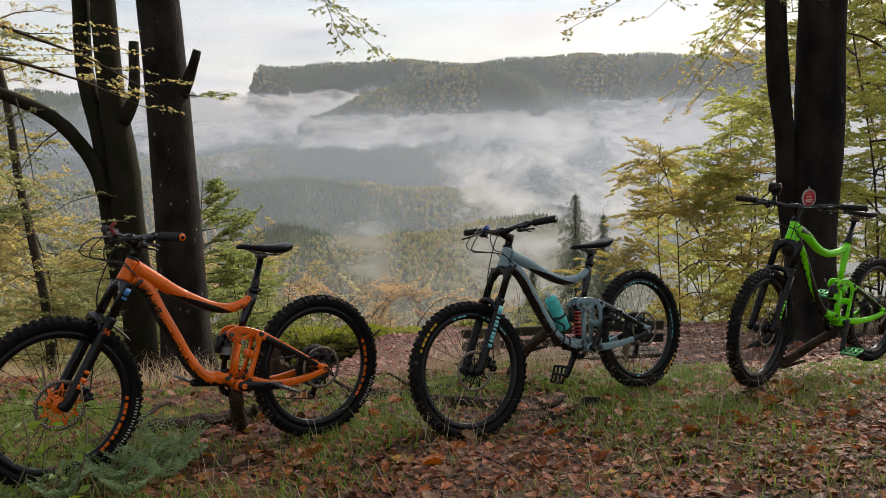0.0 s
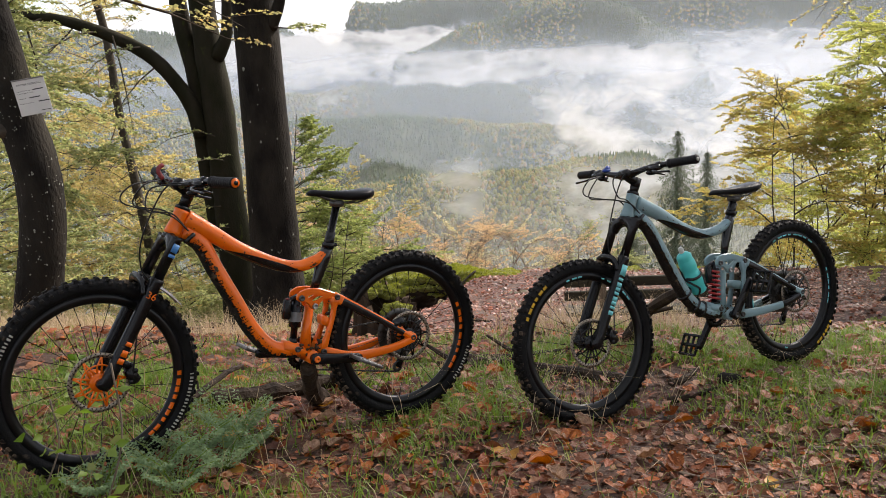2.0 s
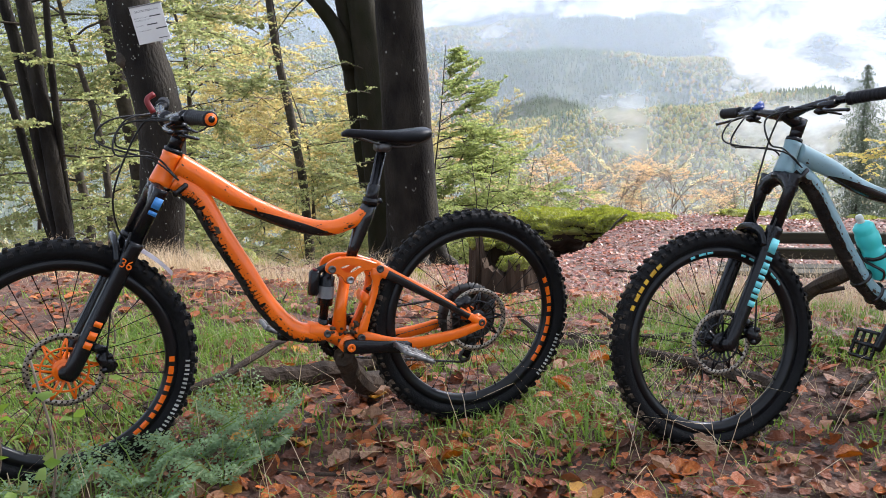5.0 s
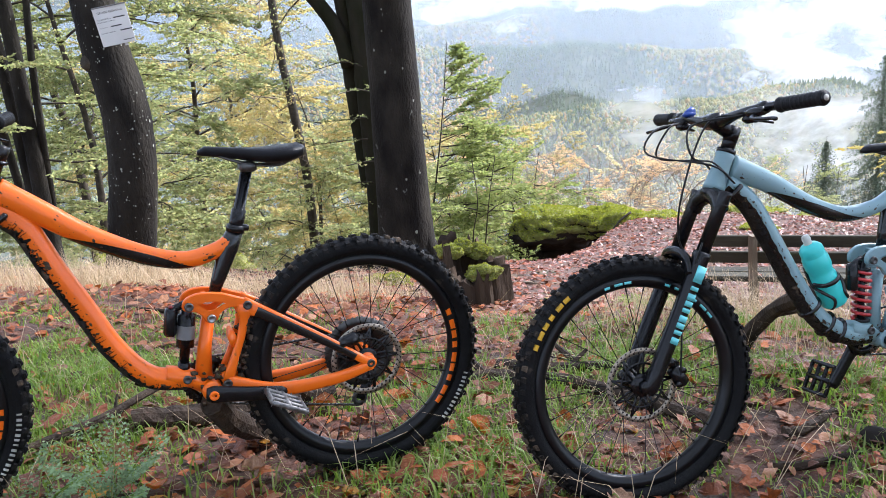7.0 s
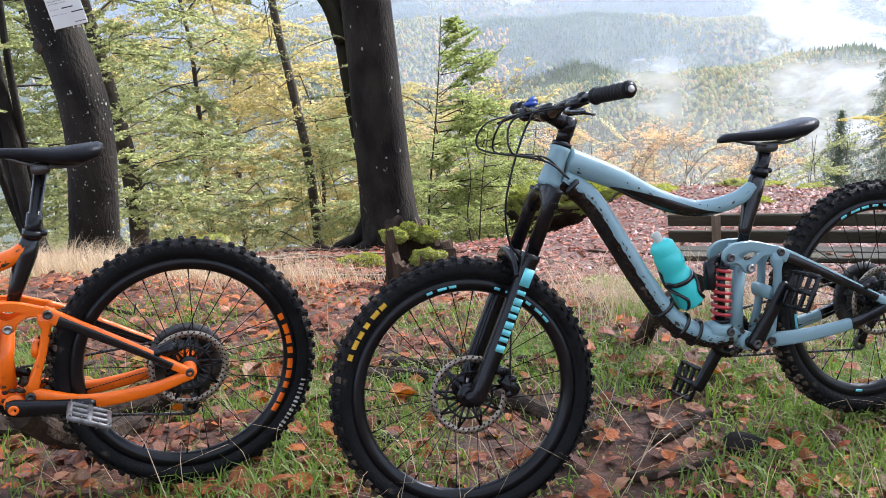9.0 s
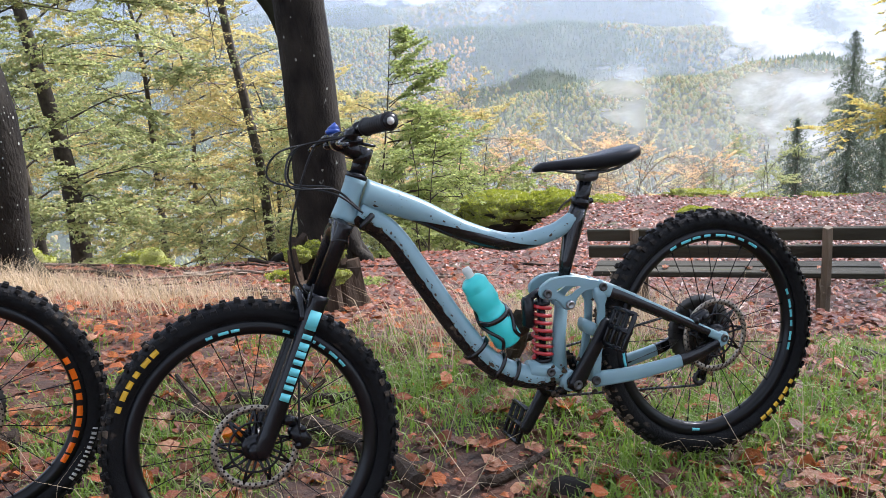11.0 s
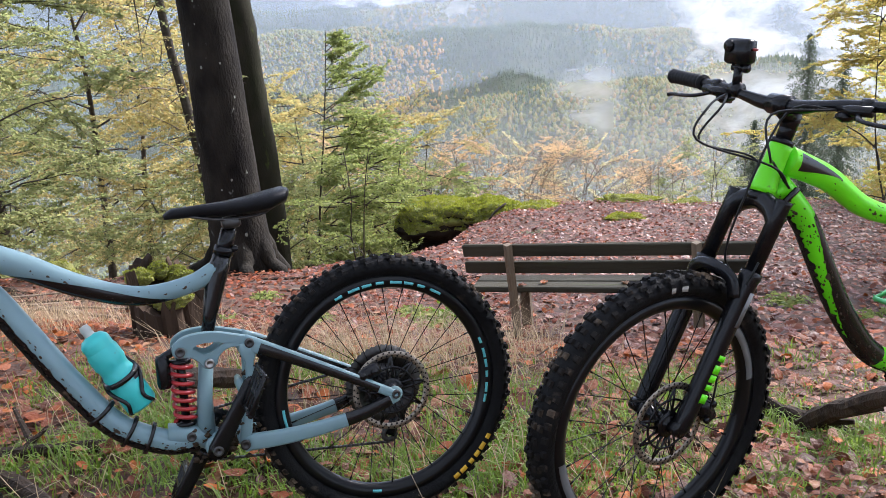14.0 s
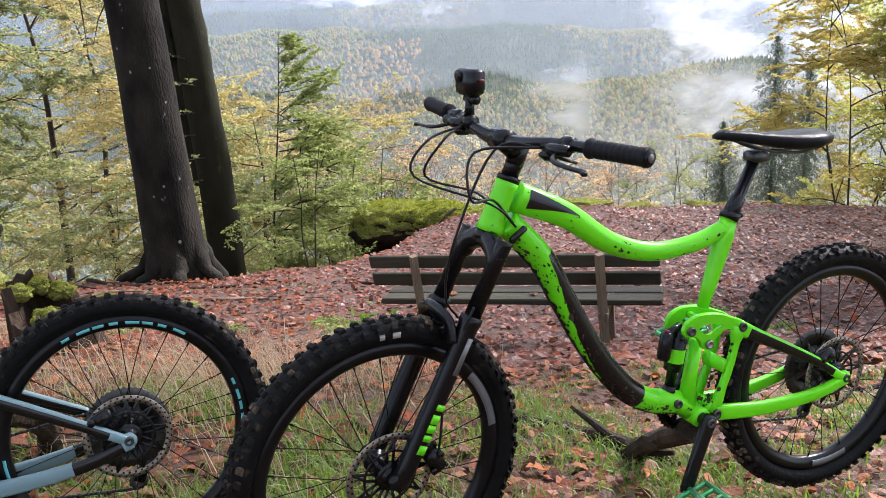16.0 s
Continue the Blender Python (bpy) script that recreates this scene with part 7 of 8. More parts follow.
# ---- bench ----
def make_bench():
    x0, y0 = 1.288, 9.287
    zt = -0.740                                   # top of the back at mid length
    m = pose(x0, y0, 0, 0, -2.0, -2.6)
    bench = thing("bench", "weathered dark wooden bench with two back boards facing the valley", "bench", m)
    ln = 2.225

    def board(name, y, z, hy, hz, seed, tilt=0.0):
        r = random.Random(seed)
        v, f = box((0, 0, 0), (ln, hy, hz), 0.008)
        mm = Matrix.Rotation(radians(tilt), 4, "X")
        part(name, Build().add([tuple(mm @ Vector((p[0] + r.uniform(-0.004, 0.004), p[1] + r.uniform(-0.0015, 0.0015), p[2] + r.uniform(-0.002, 0.002))) + Vector((0, y, z))) for p in v], f), M_BENCH, bench, smooth=False)

    board("back_board", 0.0, zt - 0.055, 0.038, 0.105, 1, 10)
    board("back_board", 0.03, zt - 0.205, 0.038, 0.105, 2, 10)
    board("seat_board", 0.20, zt - 0.440, 0.165, 0.045, 3, -3)
    board("seat_board", 0.38, zt - 0.448, 0.165, 0.045, 4, -3)
    for x in (-0.725, 0.690):
        gy = 9.17
        foot = gz_at(x0 + x, gy)
        part("post", Build().add(*sweep([(x, -0.085 + 0.14, foot - 0.15), (x, -0.055, zt - 0.12), (x, -0.062, zt + 0.012)], [(0.045, 0.036)] * 3, 4, up=(0, 1, 0))), M_BENCH_POST, bench, smooth=False)
        part("bearer", Build().add(*box((x, 0.22, zt - 0.50), (0.07, 0.50, 0.07), 0.006)), M_BENCH_POST, bench, smooth=False)
        foot2 = gz_at(x0 + x, 9.65)
        part("leg", Build().add(*box((x, 0.40, (foot2 - 0.15 + zt - 0.535) / 2), (0.085, 0.085, zt - 0.535 - foot2 + 0.15), 0.006)), M_BENCH_POST, bench, smooth=False)


make_bench()


def flat_text(body, size, m, material, parent, name="lettering"):
    cu = bpy.data.curves.new(name, "FONT")
    cu.body, cu.size, cu.extrude, cu.align_x, cu.align_y = body, size, 0.0005, "LEFT", "CENTER"
    tmp = new(name, cu)
    me_ = bpy.data.meshes.new_from_object(tmp.evaluated_get(bpy.context.evaluated_depsgraph_get()))
    bpy.data.objects.remove(tmp)
    me_.materials.clear()
    me_.materials.append(material)
    return part(name, me_, None, parent, m=m)


def make_notice():
    rx = Vector((0.235, 0.158, 0.028)).normalized()
    nz = Vector((0.55, -0.83, 0.05)).normalized()
    rx = (rx - nz * rx.dot(nz)).normalized()
    uy = nz.cross(rx)
    m = Matrix((rx, uy, nz)).transposed().to_4x4()
    m = m @ Matrix(((1, -0.10, 0, 0), (0, 1, 0, 0), (0, 0, 1, 0), (0, 0, 0, 1)))
    m.translation = Vector((-4.814, 8.564, 1.255))
    sg = thing("notice_board", "white notice board with black lettering on the crooked beech", "sign", Matrix.Translation(m.translation) @ m.to_quaternion().to_matrix().to_4x4())
    part("board", Build().add(*box((0, 0, 0), (0.285, 0.335, 0.008), 0.002)), M_SIGN, sg, smooth=False)
    part("top_rail", Build().add(*box((0, 0.166, 0.004), (0.293, 0.012, 0.016), 0.002)), M_GREYD, sg, smooth=False)
    part("bracket", Build().add(*box((0.055, -0.178, -0.01), (0.03, 0.03, 0.02), 0.003)), M_STEEL, sg, smooth=False)
    flat_text("GROSSE EBENUNG", 0.026, pose(-0.112, 0.118, 0.0045), M_INK, sg)
    flat_text("Vue sur le Château", 0.0155, pose(-0.125, 0.062, 0.0045), M_INK, sg)
    flat_text("et les Vosges du Nord", 0.0155, pose(-0.125, 0.040, 0.0045), M_INK, sg)
    flat_text("Au fond le", 0.0155, pose(-0.125, -0.008, 0.0045), M_INK, sg)
    flat_text("En face le massif du", 0.0155, pose(-0.125, -0.054, 0.0045), M_INK, sg)
    for x, y, w in ((0.062, 0.062, 0.10), (0.018, -0.008, 0.095), (0.090, -0.054, 0.10), (0.085, -0.140, 0.09)):
        part("text_bar", Build().add(*box((x, y, 0.0047), (w, 0.010 if y > -0.1 else 0.006, 0.001))), M_INK, sg, smooth=False)


make_notice()


def make_plaque():
    q = thing("trail_plaque", "small round red plaque with a pale rim on a beech trunk", "sign", pose(4.954, 11.527, 0.373, 90, 0, 22) @ Matrix.Scale(1.2, 4))
    part("disc", Build().add(*lathe([(0.0, 0.0), (0.090, 0.0), (0.094, 0.004), (0.090, 0.010), (0.0, 0.010)], 32, axis=2)), M_PLAQUE, q)
    part("rim", Build().add(*lathe([(0.084, 0.010), (0.084, 0.014), (0.100, 0.014), (0.102, 0.002), (0.096, -0.002)], 36, axis=2)).add(*sweep([(0, 0.098, 0.006), (0, 0.125, 0.006)], [(0.006, 0.02)] * 2, 8)), M_WHITED, q)
    for y, w in ((-0.022, 0.10), (-0.042, 0.085)):
        part("text_bar", Build().add(*box((0, y, 0.0115), (w, 0.011, 0.002))), M_SPOUT, q, smooth=False)
    for x in (-0.03, 0.012):
        part("text_bar", Build().add(*box((x + 0.006, 0.012, 0.0115), (0.026, 0.009, 0.002))), M_SPOUT, q, smooth=False)


make_plaque()

# ---- bottle on the blue bike ----
BM = MADE["blue"][0].matrix_basis
pa, pb = P(0.578, 0.098), P(0.672, 0.315)
ax = (pb - pa) / np.linalg.norm(pb - pa)
Q = Vector(ax).to_track_quat("Z", "Y").to_matrix().to_4x4()
Q.translation = Vector(pa)
bottle = thing("water_bottle", "turquoise plastic water bottle in the frame's cage", "bottle", BM @ Q)
part("body", Build().add(*lathe([(0.0, 0.0), (0.032, 0.0), (0.0365, 0.006), (0.0370, 0.06), (0.0365, 0.095), (0.0335, 0.104), (0.0335, 0.116), (0.0370, 0.126), (0.0365, 0.155), (0.031, 0.170)], 28, axis=2)), M_TURQ, bottle)
part("cap", Build().add(*lathe([(0.0330, 0.160), (0.0335, 0.178), (0.0325, 0.186), (0.024, 0.196), (0.013, 0.200), (0.012, 0.202)], 28, axis=2)), M_TURQ, bottle)
part("spout", Build().add(*lathe([(0.0125, 0.200), (0.011, 0.210), (0.0125, 0.216), (0.010, 0.226), (0.0, 0.228)], 16, axis=2)), M_SPOUT, bottle, "pale drinking spout")
part("text_bar", Build().add(*lathe([(0.0372, 0.066), (0.0378, 0.068), (0.0378, 0.078), (0.0372, 0.080)], 8, axis=2, a0=radians(40), a1=radians(110))), M_INK, bottle)
cage = Build()
for sg in (1, -1):
    cage.add(*sweep(spline([Vector(pa) + Vector(Q.to_3x3() @ Vector(v)) for v in ((-0.036, sg * 0.020, 0.13), (-0.006, sg * 0.040, 0.085), (0.020, sg * 0.036, 0.062), (0.034, sg * 0.020, 0.030), (0.020, sg * 0.028, 0.002), (-0.036, sg * 0.012, 0.0))], 5), [(0.003, 0.005)] * 26, 6))
cage.add(*sweep(spline([Vector(pa) + Vector(Q.to_3x3() @ Vector(v)) for v in ((0.0, 0.0405, 0.088), (0.030, 0.028, 0.082), (0.041, 0.0, 0.080), (0.030, -0.028, 0.082), (0.0, -0.0405, 0.088))], 5), [(0.0025, 0.007)] * 21, 6))
part("bottle_cage", cage, M_FBLACK, MADE["blue"][0])
for t_ in (0.60, 0.70, 0.78):
    dtp = spline([P(*p) for p in BIKES["blue"]["dt"]], 5)
    i_ = int(t_ * (len(dtp) - 1))
    part("strap", Build().add(*sweep([dtp[i_] * 0.94 + dtp[i_ + 1] * 0.06, dtp[i_] * 0.60 + dtp[i_ + 1] * 0.40], [(0.0325, 0.0385)] * 2, 18)), M_FBLACK, MADE["blue"][0])


# ---- stump, boulder, mound ----
def tufts(b_, n, size, seed, up=0.25):
    """Many tiny moss shoots on the upper faces of a body."""
    r = np.random.default_rng(seed)
    V = np.array(b_.v)
    Fx = np.array([q[:3] for q in b_.f])
    A, B, C_ = V[Fx[:, 0]], V[Fx[:, 1]], V[Fx[:, 2]]
    N_ = np.cross(B - A, C_ - A)
    ar = np.linalg.norm(N_, axis=1) + 1e-12
    N_ = N_ / ar[:, None]
    w = ar * (N_[:, 2] > up)
    i = r.choice(len(Fx), n, p=w / w.sum())
    u, v = r.random((n, 1)), r.random((n, 1))
    fl = (u + v) > 1
    u, v = np.where(fl, 1 - u, u), np.where(fl, 1 - v, v)
    return leaf_mesh("moss_fuzz", A[i] + (B - A)[i] * u + (C_ - A)[i] * v - N_[i] * size * 0.2, N_[i] + r.normal(0, 0.6, (n, 3)), r.normal(0, 1, (n, 3)), size * r.uniform(0.6, 1.5, n), size * r.uniform(0.2, 0.35, n), M_MOSS_SHOOT)


M_MOSS_SHOOT = mat("moss_fuzz", (0.26, 0.29, 0.04), (0.13, 0.17, 0.03), 4, 0.8, trans=0.3, island=[(0.15, 0.18, 0.03), (0.27, 0.29, 0.045), (0.37, 0.36, 0.07), (0.20, 0.23, 0.04)], spec=0.1)


def moss_on(name, b_, parent, n, size, seed, label=""):
    m_ = part(name, b_, M_MOSS, parent, label)
    tagged(part("moss_fuzz", tufts(b_, n, size, seed), None, m_), kind="stuff")


def crust(b_, lift, seed, up=0.35, freq=1.6):
    """The upper faces of a body, lifted unevenly, as a skin of moss with a broken edge."""
    V = [Vector(q) for q in b_.v]
    N_ = [Vector() for q in V]
    for q in b_.f:
        nn = (V[q[1]] - V[q[0]]).cross(V[q[2]] - V[q[0]])
        for k in q:
            N_[k] = N_[k] + nn
    o = Vector((seed * 2.3, seed, 0))
    hgt = []
    for q, nn in zip(V, N_):
        nn.normalize()
        hgt.append(lift * (2.2 * (nn.z - up) + 1.3 * noise.noise(q * freq + o) + 0.5 * noise.noise(q * freq * 3.1 + o) + 0.35 * noise.noise(q * freq * 8 + o)))
    return Build().add([tuple(q + nn * max(-0.02, min(h_, lift * 1.6))) for q, nn, h_ in zip(V, N_, hgt)], [q for q in b_.f if max(hgt[k] for k in q) > 0])


def make_stump():
    cx, cy = -1.34, 7.55
    z0 = gz_at(cx, cy)
    st = thing("tree_stump", "rotten old tree stump topped with green moss", "stump", pose(cx, cy, 0))
    rng = random.Random(21)
    n = 46
    v, f = [], []
    prof = [(0.0, 1.25), (0.10, 1.06), (0.25, 0.98), (0.40, 0.95)]
    tops = [0.30 + 0.16 * (math.cos(2 * math.pi * k / n - 2.6) > 0.1) + rng.uniform(-0.09, 0.05) for k in range(n)]
    for k in range(n):
        a = 2 * math.pi * k / n
        rad = 0.245 * (1 + 0.12 * math.sin(3 * a) + 0.07 * math.sin(7 * a + 1)) * rng.uniform(0.88, 1.10)
        for j, (t, s_) in enumerate(((0, 1.25), (0.3, 1.05), (0.7, 0.98), (1, 0.95), (1.0, 0.70), (0.55, 0.60))):
            v.append((rad * s_ * math.cos(a), rad * s_ * math.sin(a), z0 - 0.08 + (tops[k] + 0.08) * t))
    for k in range(n):
        j2 = (k + 1) % n
        f += [(k * 6 + q, j2 * 6 + q, j2 * 6 + q + 1, k * 6 + q + 1) for q in range(5)]
    f.append(tuple(k * 6 + 5 for k in range(n)))
    part("wood", Build().add(v, f), M_STUMP, st, smooth=False)
    for k, (ax_, ay, rx_, z) in enumerate(((-0.14, -0.05, 0.10, 0.452), (0.12, -0.11, 0.11, 0.322), (0.02, 0.14, 0.08, 0.40), (-0.10, 0.10, 0.08, 0.44))):
        moss_on("moss_cushion", lump(ax_, ay, z0 + z - 0.035, rx_, rx_ * 0.8, 0.055, 30 + k, 4, 0.45), st, 1500, 0.010, 500 + k)


def lump(x, y, z, rx, ry, rz, seed, sub=3, amp=0.22, flat=None):
    """An uneven rounded body."""
    bm = bmesh.new()
    bmesh.ops.create_icosphere(bm, subdivisions=sub, radius=1)
    o = Vector((seed * 3.1, seed * 1.7, seed))
    for q in bm.verts:
        k = 1 + amp * noise.noise(q.co * 1.3 + o) + amp * 0.5 * noise.noise(q.co * 3.7 + o) + amp * 0.22 * noise.noise(q.co * 9 + o)
        q.co = Vector((q.co.x * rx * k + x, q.co.y * ry * k + y, q.co.z * rz * k + z))
    b_ = Build().add([tuple(q.co) for q in bm.verts], [tuple(w.index for w in t.verts) for t in bm.faces])
    bm.free()
    return b_


make_stump()
st = thing("boulder", "dark sandstone boulder under a dome of bright green moss", "rock")
part("rock", lump(-3.60, 22.55, -5.25, 1.10, 0.75, 1.00, 51, 5, 0.30), M_ROCK, st)
dome = lump(-3.60, 22.25, -4.40, 1.12, 0.98, 0.47, 57, 5, 0.20)
part("rock", dome, M_ROCK, st)
moss_on("moss_cap", crust(dome, 0.06, 5, 0.30, 1.2), st, 9000, 0.040, 520, "bright moss cap")
st = thing("mossy_bank", "bank of roots under bright hanging moss beside the boulder", "bank")
zb = gz_at(-1.95, 20.0)
skirt = lump(-1.95, 20.05, zb + 0.12, 0.78, 0.50, 0.34, 58, 5, 0.42)
part("earth", skirt, M_ROCK, st)
moss_on("moss_skirt", crust(skirt, 0.06, 8, 0.05, 1.6), st, 6000, 0.050, 522, "bright moss hanging over roots")
for k in range(8):
    x0 = -2.40 + 0.13 * k
    run = [(x0 - 0.16 * q, 19.75 - 0.17 * q) for q in range(4)]
    part("root", Build().add(*trunk_path([(x, y, gz_at(x, y) + 0.16 - 0.05 * q) for q, (x, y) in enumerate(run)], [0.030, 0.026, 0.018, 0.008], 4, 6, 610 + k, 0.08)), M_BARK_THIN, st)
st = thing("mossy_mound", "low earth mound covered in bright moss and roots", "mound")
heap = lump(-0.95, 20.2, -4.05, 1.0, 0.8, 0.46, 53, 5, 0.55)
part("earth", heap, M_ROCK, st)
moss_on("moss", crust(heap, 0.09, 6, 0.05, 1.0), st, 7500, 0.045, 521)
for k, (x, y, s_) in enumerate(((0.9, 20.6, 0.45), (2.2, 20.9, 0.5), (3.6, 20.7, 0.40), (1.0, 18.2, 0.32), (-6.9, 12.8, 0.50), (-8.2, 12.0, 0.4), (-3.3, 10.6, 0.22))):
    st = thing("moss_patch", "low cushion of bright green moss on the leaf litter", "moss", group="moss cushions")
    moss_on("moss", lump(x, y, gz_at(x, y) - 0.03, s_ * 1.2, s_ * 0.8, s_ * 0.28 if k < 4 else s_ * 0.5, 60 + k, 4, 0.8), st, 2200, 0.03, 530 + k)


# ---- branches and sticks ----
def stick(pts, r0, r1, seed, label="brown fallen branch lying in the leaf litter", material=None, side=True, lift=True, name="fallen_branch"):
    rng = random.Random(seed)
    st_ = thing(name, label, "branch", group="fallen branches" if name == "fallen_branch" else "")
    P3 = []
    for p in pts:
        z = p[2] if len(p) > 2 else gz_at(p[0], p[1]) + r0 * 0.6
        P3.append((p[0], p[1], z))
    q = spline(P3, 5)
    n = len(q)
    b_ = Build().add(*sweep([w + np.array((0, 0, rng.uniform(-1, 1) * r0 * 0.15)) for w in q], [r0 + (r1 - r0) * k / n for k in range(n)], 9, up=(0.2, 0.3, 1), rough=0.14, rng=rng)[:2])
    if side:
        for k in range(2):
            w = q[rng.randrange(2, n - 2)]
            b_.add(*sweep([w, w + np.array((rng.uniform(-0.2, 0.2), rng.uniform(-0.15, 0.15), rng.uniform(0.02, 0.09)))], [r1 * 0.7, r1 * 0.3], 6, rough=0.1, rng=rng)[:2])
    part("wood", b_, material or M_DEADWOOD, st_, smooth=False)


PR = "forked branch propping up a mountain bike"
ob = MADE["orange"][0].matrix_basis
gb_ = MADE["green"][0].matrix_basis
bp_ = tuple(ob @ Vector(P(0.425, -0.075)))
stick([(-1.42, 4.02), (-1.30, 4.12), (-1.10, 4.33), (-0.92, 4.45)], 0.045, 0.035, 1, "thick muddy branch lying under the orange bike")
stick([(bp_[0], bp_[1] + 0.02, bp_[2] - 0.01), ((bp_[0] - 1.02) / 2 + 0.0, (bp_[1] + 4.2) / 2, 0.14), (-1.03, 4.28, 0.0)], 0.032, 0.042, 2, PR, name="prop_branch", side=False)
stick([(-1.62, 3.66), (-1.50, 3.95, 0.12), (-1.47, 4.3, 0.10), (-1.51, 4.62, 0.02)], 0.016, 0.010, 3)
bb_ = tuple(MADE["blue"][0].matrix_basis @ Vector(P(0.52, 0.13, -0.05)))
stick([(0.40, 5.40, -0.16), (0.52, 5.22, 0.10), (bb_[0], bb_[1] + 0.01, bb_[2])], 0.036, 0.026, 4, PR, name="prop_branch")
gq = tuple(gb_ @ Vector(P(0.43, -0.09)))
stick([(2.28, 5.95, -0.36), (2.36, 5.72, -0.15), (gq[0], gq[1], gq[2])], 0.034, 0.028, 5, PR, name="prop_branch")
stick([(1.75, 6.22), (1.95, 6.16), (2.20, 6.02), (2.42, 5.90)], 0.032, 0.027, 6, "thick bare branch lying behind the green bike")
stick([(-0.55, 4.72), (-0.30, 4.82), (-0.05, 4.80), (0.25, 4.62), (0.38, 4.50)], 0.032, 0.026, 7)
stick([(-0.48, 4.95), (-0.2, 4.98), (0.06, 5.08)], 0.028, 0.022, 8)
stick([(0.54, 4.55), (0.60, 4.58), (0.70, 4.73)], 0.022, 0.010, 9, "splintered piece of weathered wood in the leaves", side=False)
stick([(0.50, 4.34), (0.60, 4.35), (0.74, 4.42)], 0.018, 0.008, 10, "splintered piece of weathered wood in the leaves", side=False)
rs = random.Random(77)
for k, (x, y, a, ln, r) in enumerate([(-6.0, 9.9, 0.3, 1.8, 0.03), (-5.2, 10.4, -0.4, 1.5, 0.025), (-6.5, 11.6, 0.1, 2.0, 0.035), (-4.6, 10.0, 0.9, 1.2, 0.03), (-3.5, 9.0, 0.2, 1.0, 0.018), (-2.6, 9.8, -0.3, 1.3, 0.02), (-1.8, 11.4, 0.3, 1.4, 0.02), (-2.9, 12.2, 0.5, 1.6, 0.022),
                                           (-0.6, 12.4, -0.2, 1.0, 0.018), (0.9, 6.6, 0.2, 0.8, 0.014), (1.6, 5.7, -0.5, 0.7, 0.012), (2.9, 4.6, 0.3, 0.6, 0.014), (1.2, 3.7, 0.1, 0.5, 0.010), (3.4, 7.2, 0.6, 0.9, 0.016), (-2.2, 5.6, 0.2, 0.9, 0.014), (-2.9, 6.6, -0.3, 1.2, 0.016), (0.2, 7.4, 0.2, 0.9, 0.014), (-0.8, 3.5, 0.4, 0.45, 0.008), (0.5, 3.5, -0.6, 0.5, 0.009), (2.2, 4.0, 0.9, 0.5, 0.009), (-4.9, 11.0, -1.0, 1.2, 0.03), (-5.5, 9.4, 1.2, 0.9, 0.025), (1.9, 3.45, 0.15, 0.7, 0.013)]):
    pts = [(x + ln * (t - 0.5) * math.cos(a) + rs.uniform(-0.05, 0.05), y + ln * (t - 0.5) * math.sin(a) + rs.uniform(-0.05, 0.05)) for t in (0, 0.35, 0.7, 1)]
    stick(pts, r, r * 0.5, 100 + k, material=M_TWIG if k % 3 == 0 else M_DEADWOOD)
for k in range(18):
    x, y, a, ln = rs.uniform(-7.5, -1.8), rs.uniform(8.8, 12.8), rs.uniform(-0.7, 0.7), rs.uniform(0.7, 1.9)
    pts = [(x + ln * (t - 0.5) * math.cos(a), y + ln * (t - 0.5) * math.sin(a), gz_at(x + ln * (t - 0.5) * math.cos(a), y + ln * (t - 0.5) * math.sin(a)) + rs.uniform(0.01, 0.09)) for t in (0, 0.35, 0.7, 1)]
    stick(pts, rs.uniform(0.012, 0.03), 0.006, 180 + k, material=M_DEADWOOD if k % 2 else M_TWIG)
for k, (x, y, s_) in enumerate(((0.80, 4.50, 0.05), (3.0, 5.2, 0.07), (2.5, 4.4, 0.045), (-0.2, 4.35, 0.035))):
    st = thing("stone", "small dark stone among fallen leaves", "stone", group="stones in the litter")
    part("stone", lump(x, y, gz_at(x, y) + s_ * 0.2, s_ * 1.3, s_, s_ * 0.7, 80 + k, 2, 0.3), M_ROCK, st)


# ---- low plants ----
def feathery_plant(x, y, h, seed):
    t = thing("feathery_herb", "grey-green feathery herb beside the front wheel", "plant", group="feathery herbs")
    fo = Foliage(seed)
    r = fo.rng
    z0 = gz_at(x, y)
    for k in range(7):
        a = k * 0.9 + r.uniform(-0.3, 0.3)
        tip = np.array((x + 0.30 * math.cos(a) * h / 0.3, y + 0.30 * math.sin(a) * h / 0.3, z0 + h * r.uniform(0.6, 1.1)))
        base = np.array((x, y, z0 - 0.01))
        fo.limb.add(*sweep([base, base * 0.5 + tip * 0.5 + np.array((0, 0, 0.03)), tip], [0.003, 0.0022, 0.001], 4)[:2])
        for j in range(11):
            q = base + (tip - base) * (0.25 + 0.75 * j / 11)
            for sg in (1, -1):
                e = q + np.array((-math.sin(a) * sg * 0.04, math.cos(a) * sg * 0.04, 0.012)) * (1.25 - j / 14)
                fo.leaves_on(q, e, 6, 0.013, 0.4)
    fo.finish(t, M_GRASS, M_HERB)


M_HERB = mat("grey_green_herb", (0.24, 0.33, 0.18), (0.17, 0.25, 0.13), 8, 0.6, trans=0.4, spec=0.2)
for k, (x, y, h) in enumerate(((-1.30, 3.24, 0.13), (-1.24, 3.40, 0.15), (-1.18, 3.62, 0.17), (-1.20, 3.14, 0.12), (-1.42, 3.06, 0.11), (-1.12, 3.34, 0.11), (-1.10, 3.50, 0.10))):
    feathery_plant(x, y, h, 200 + k)


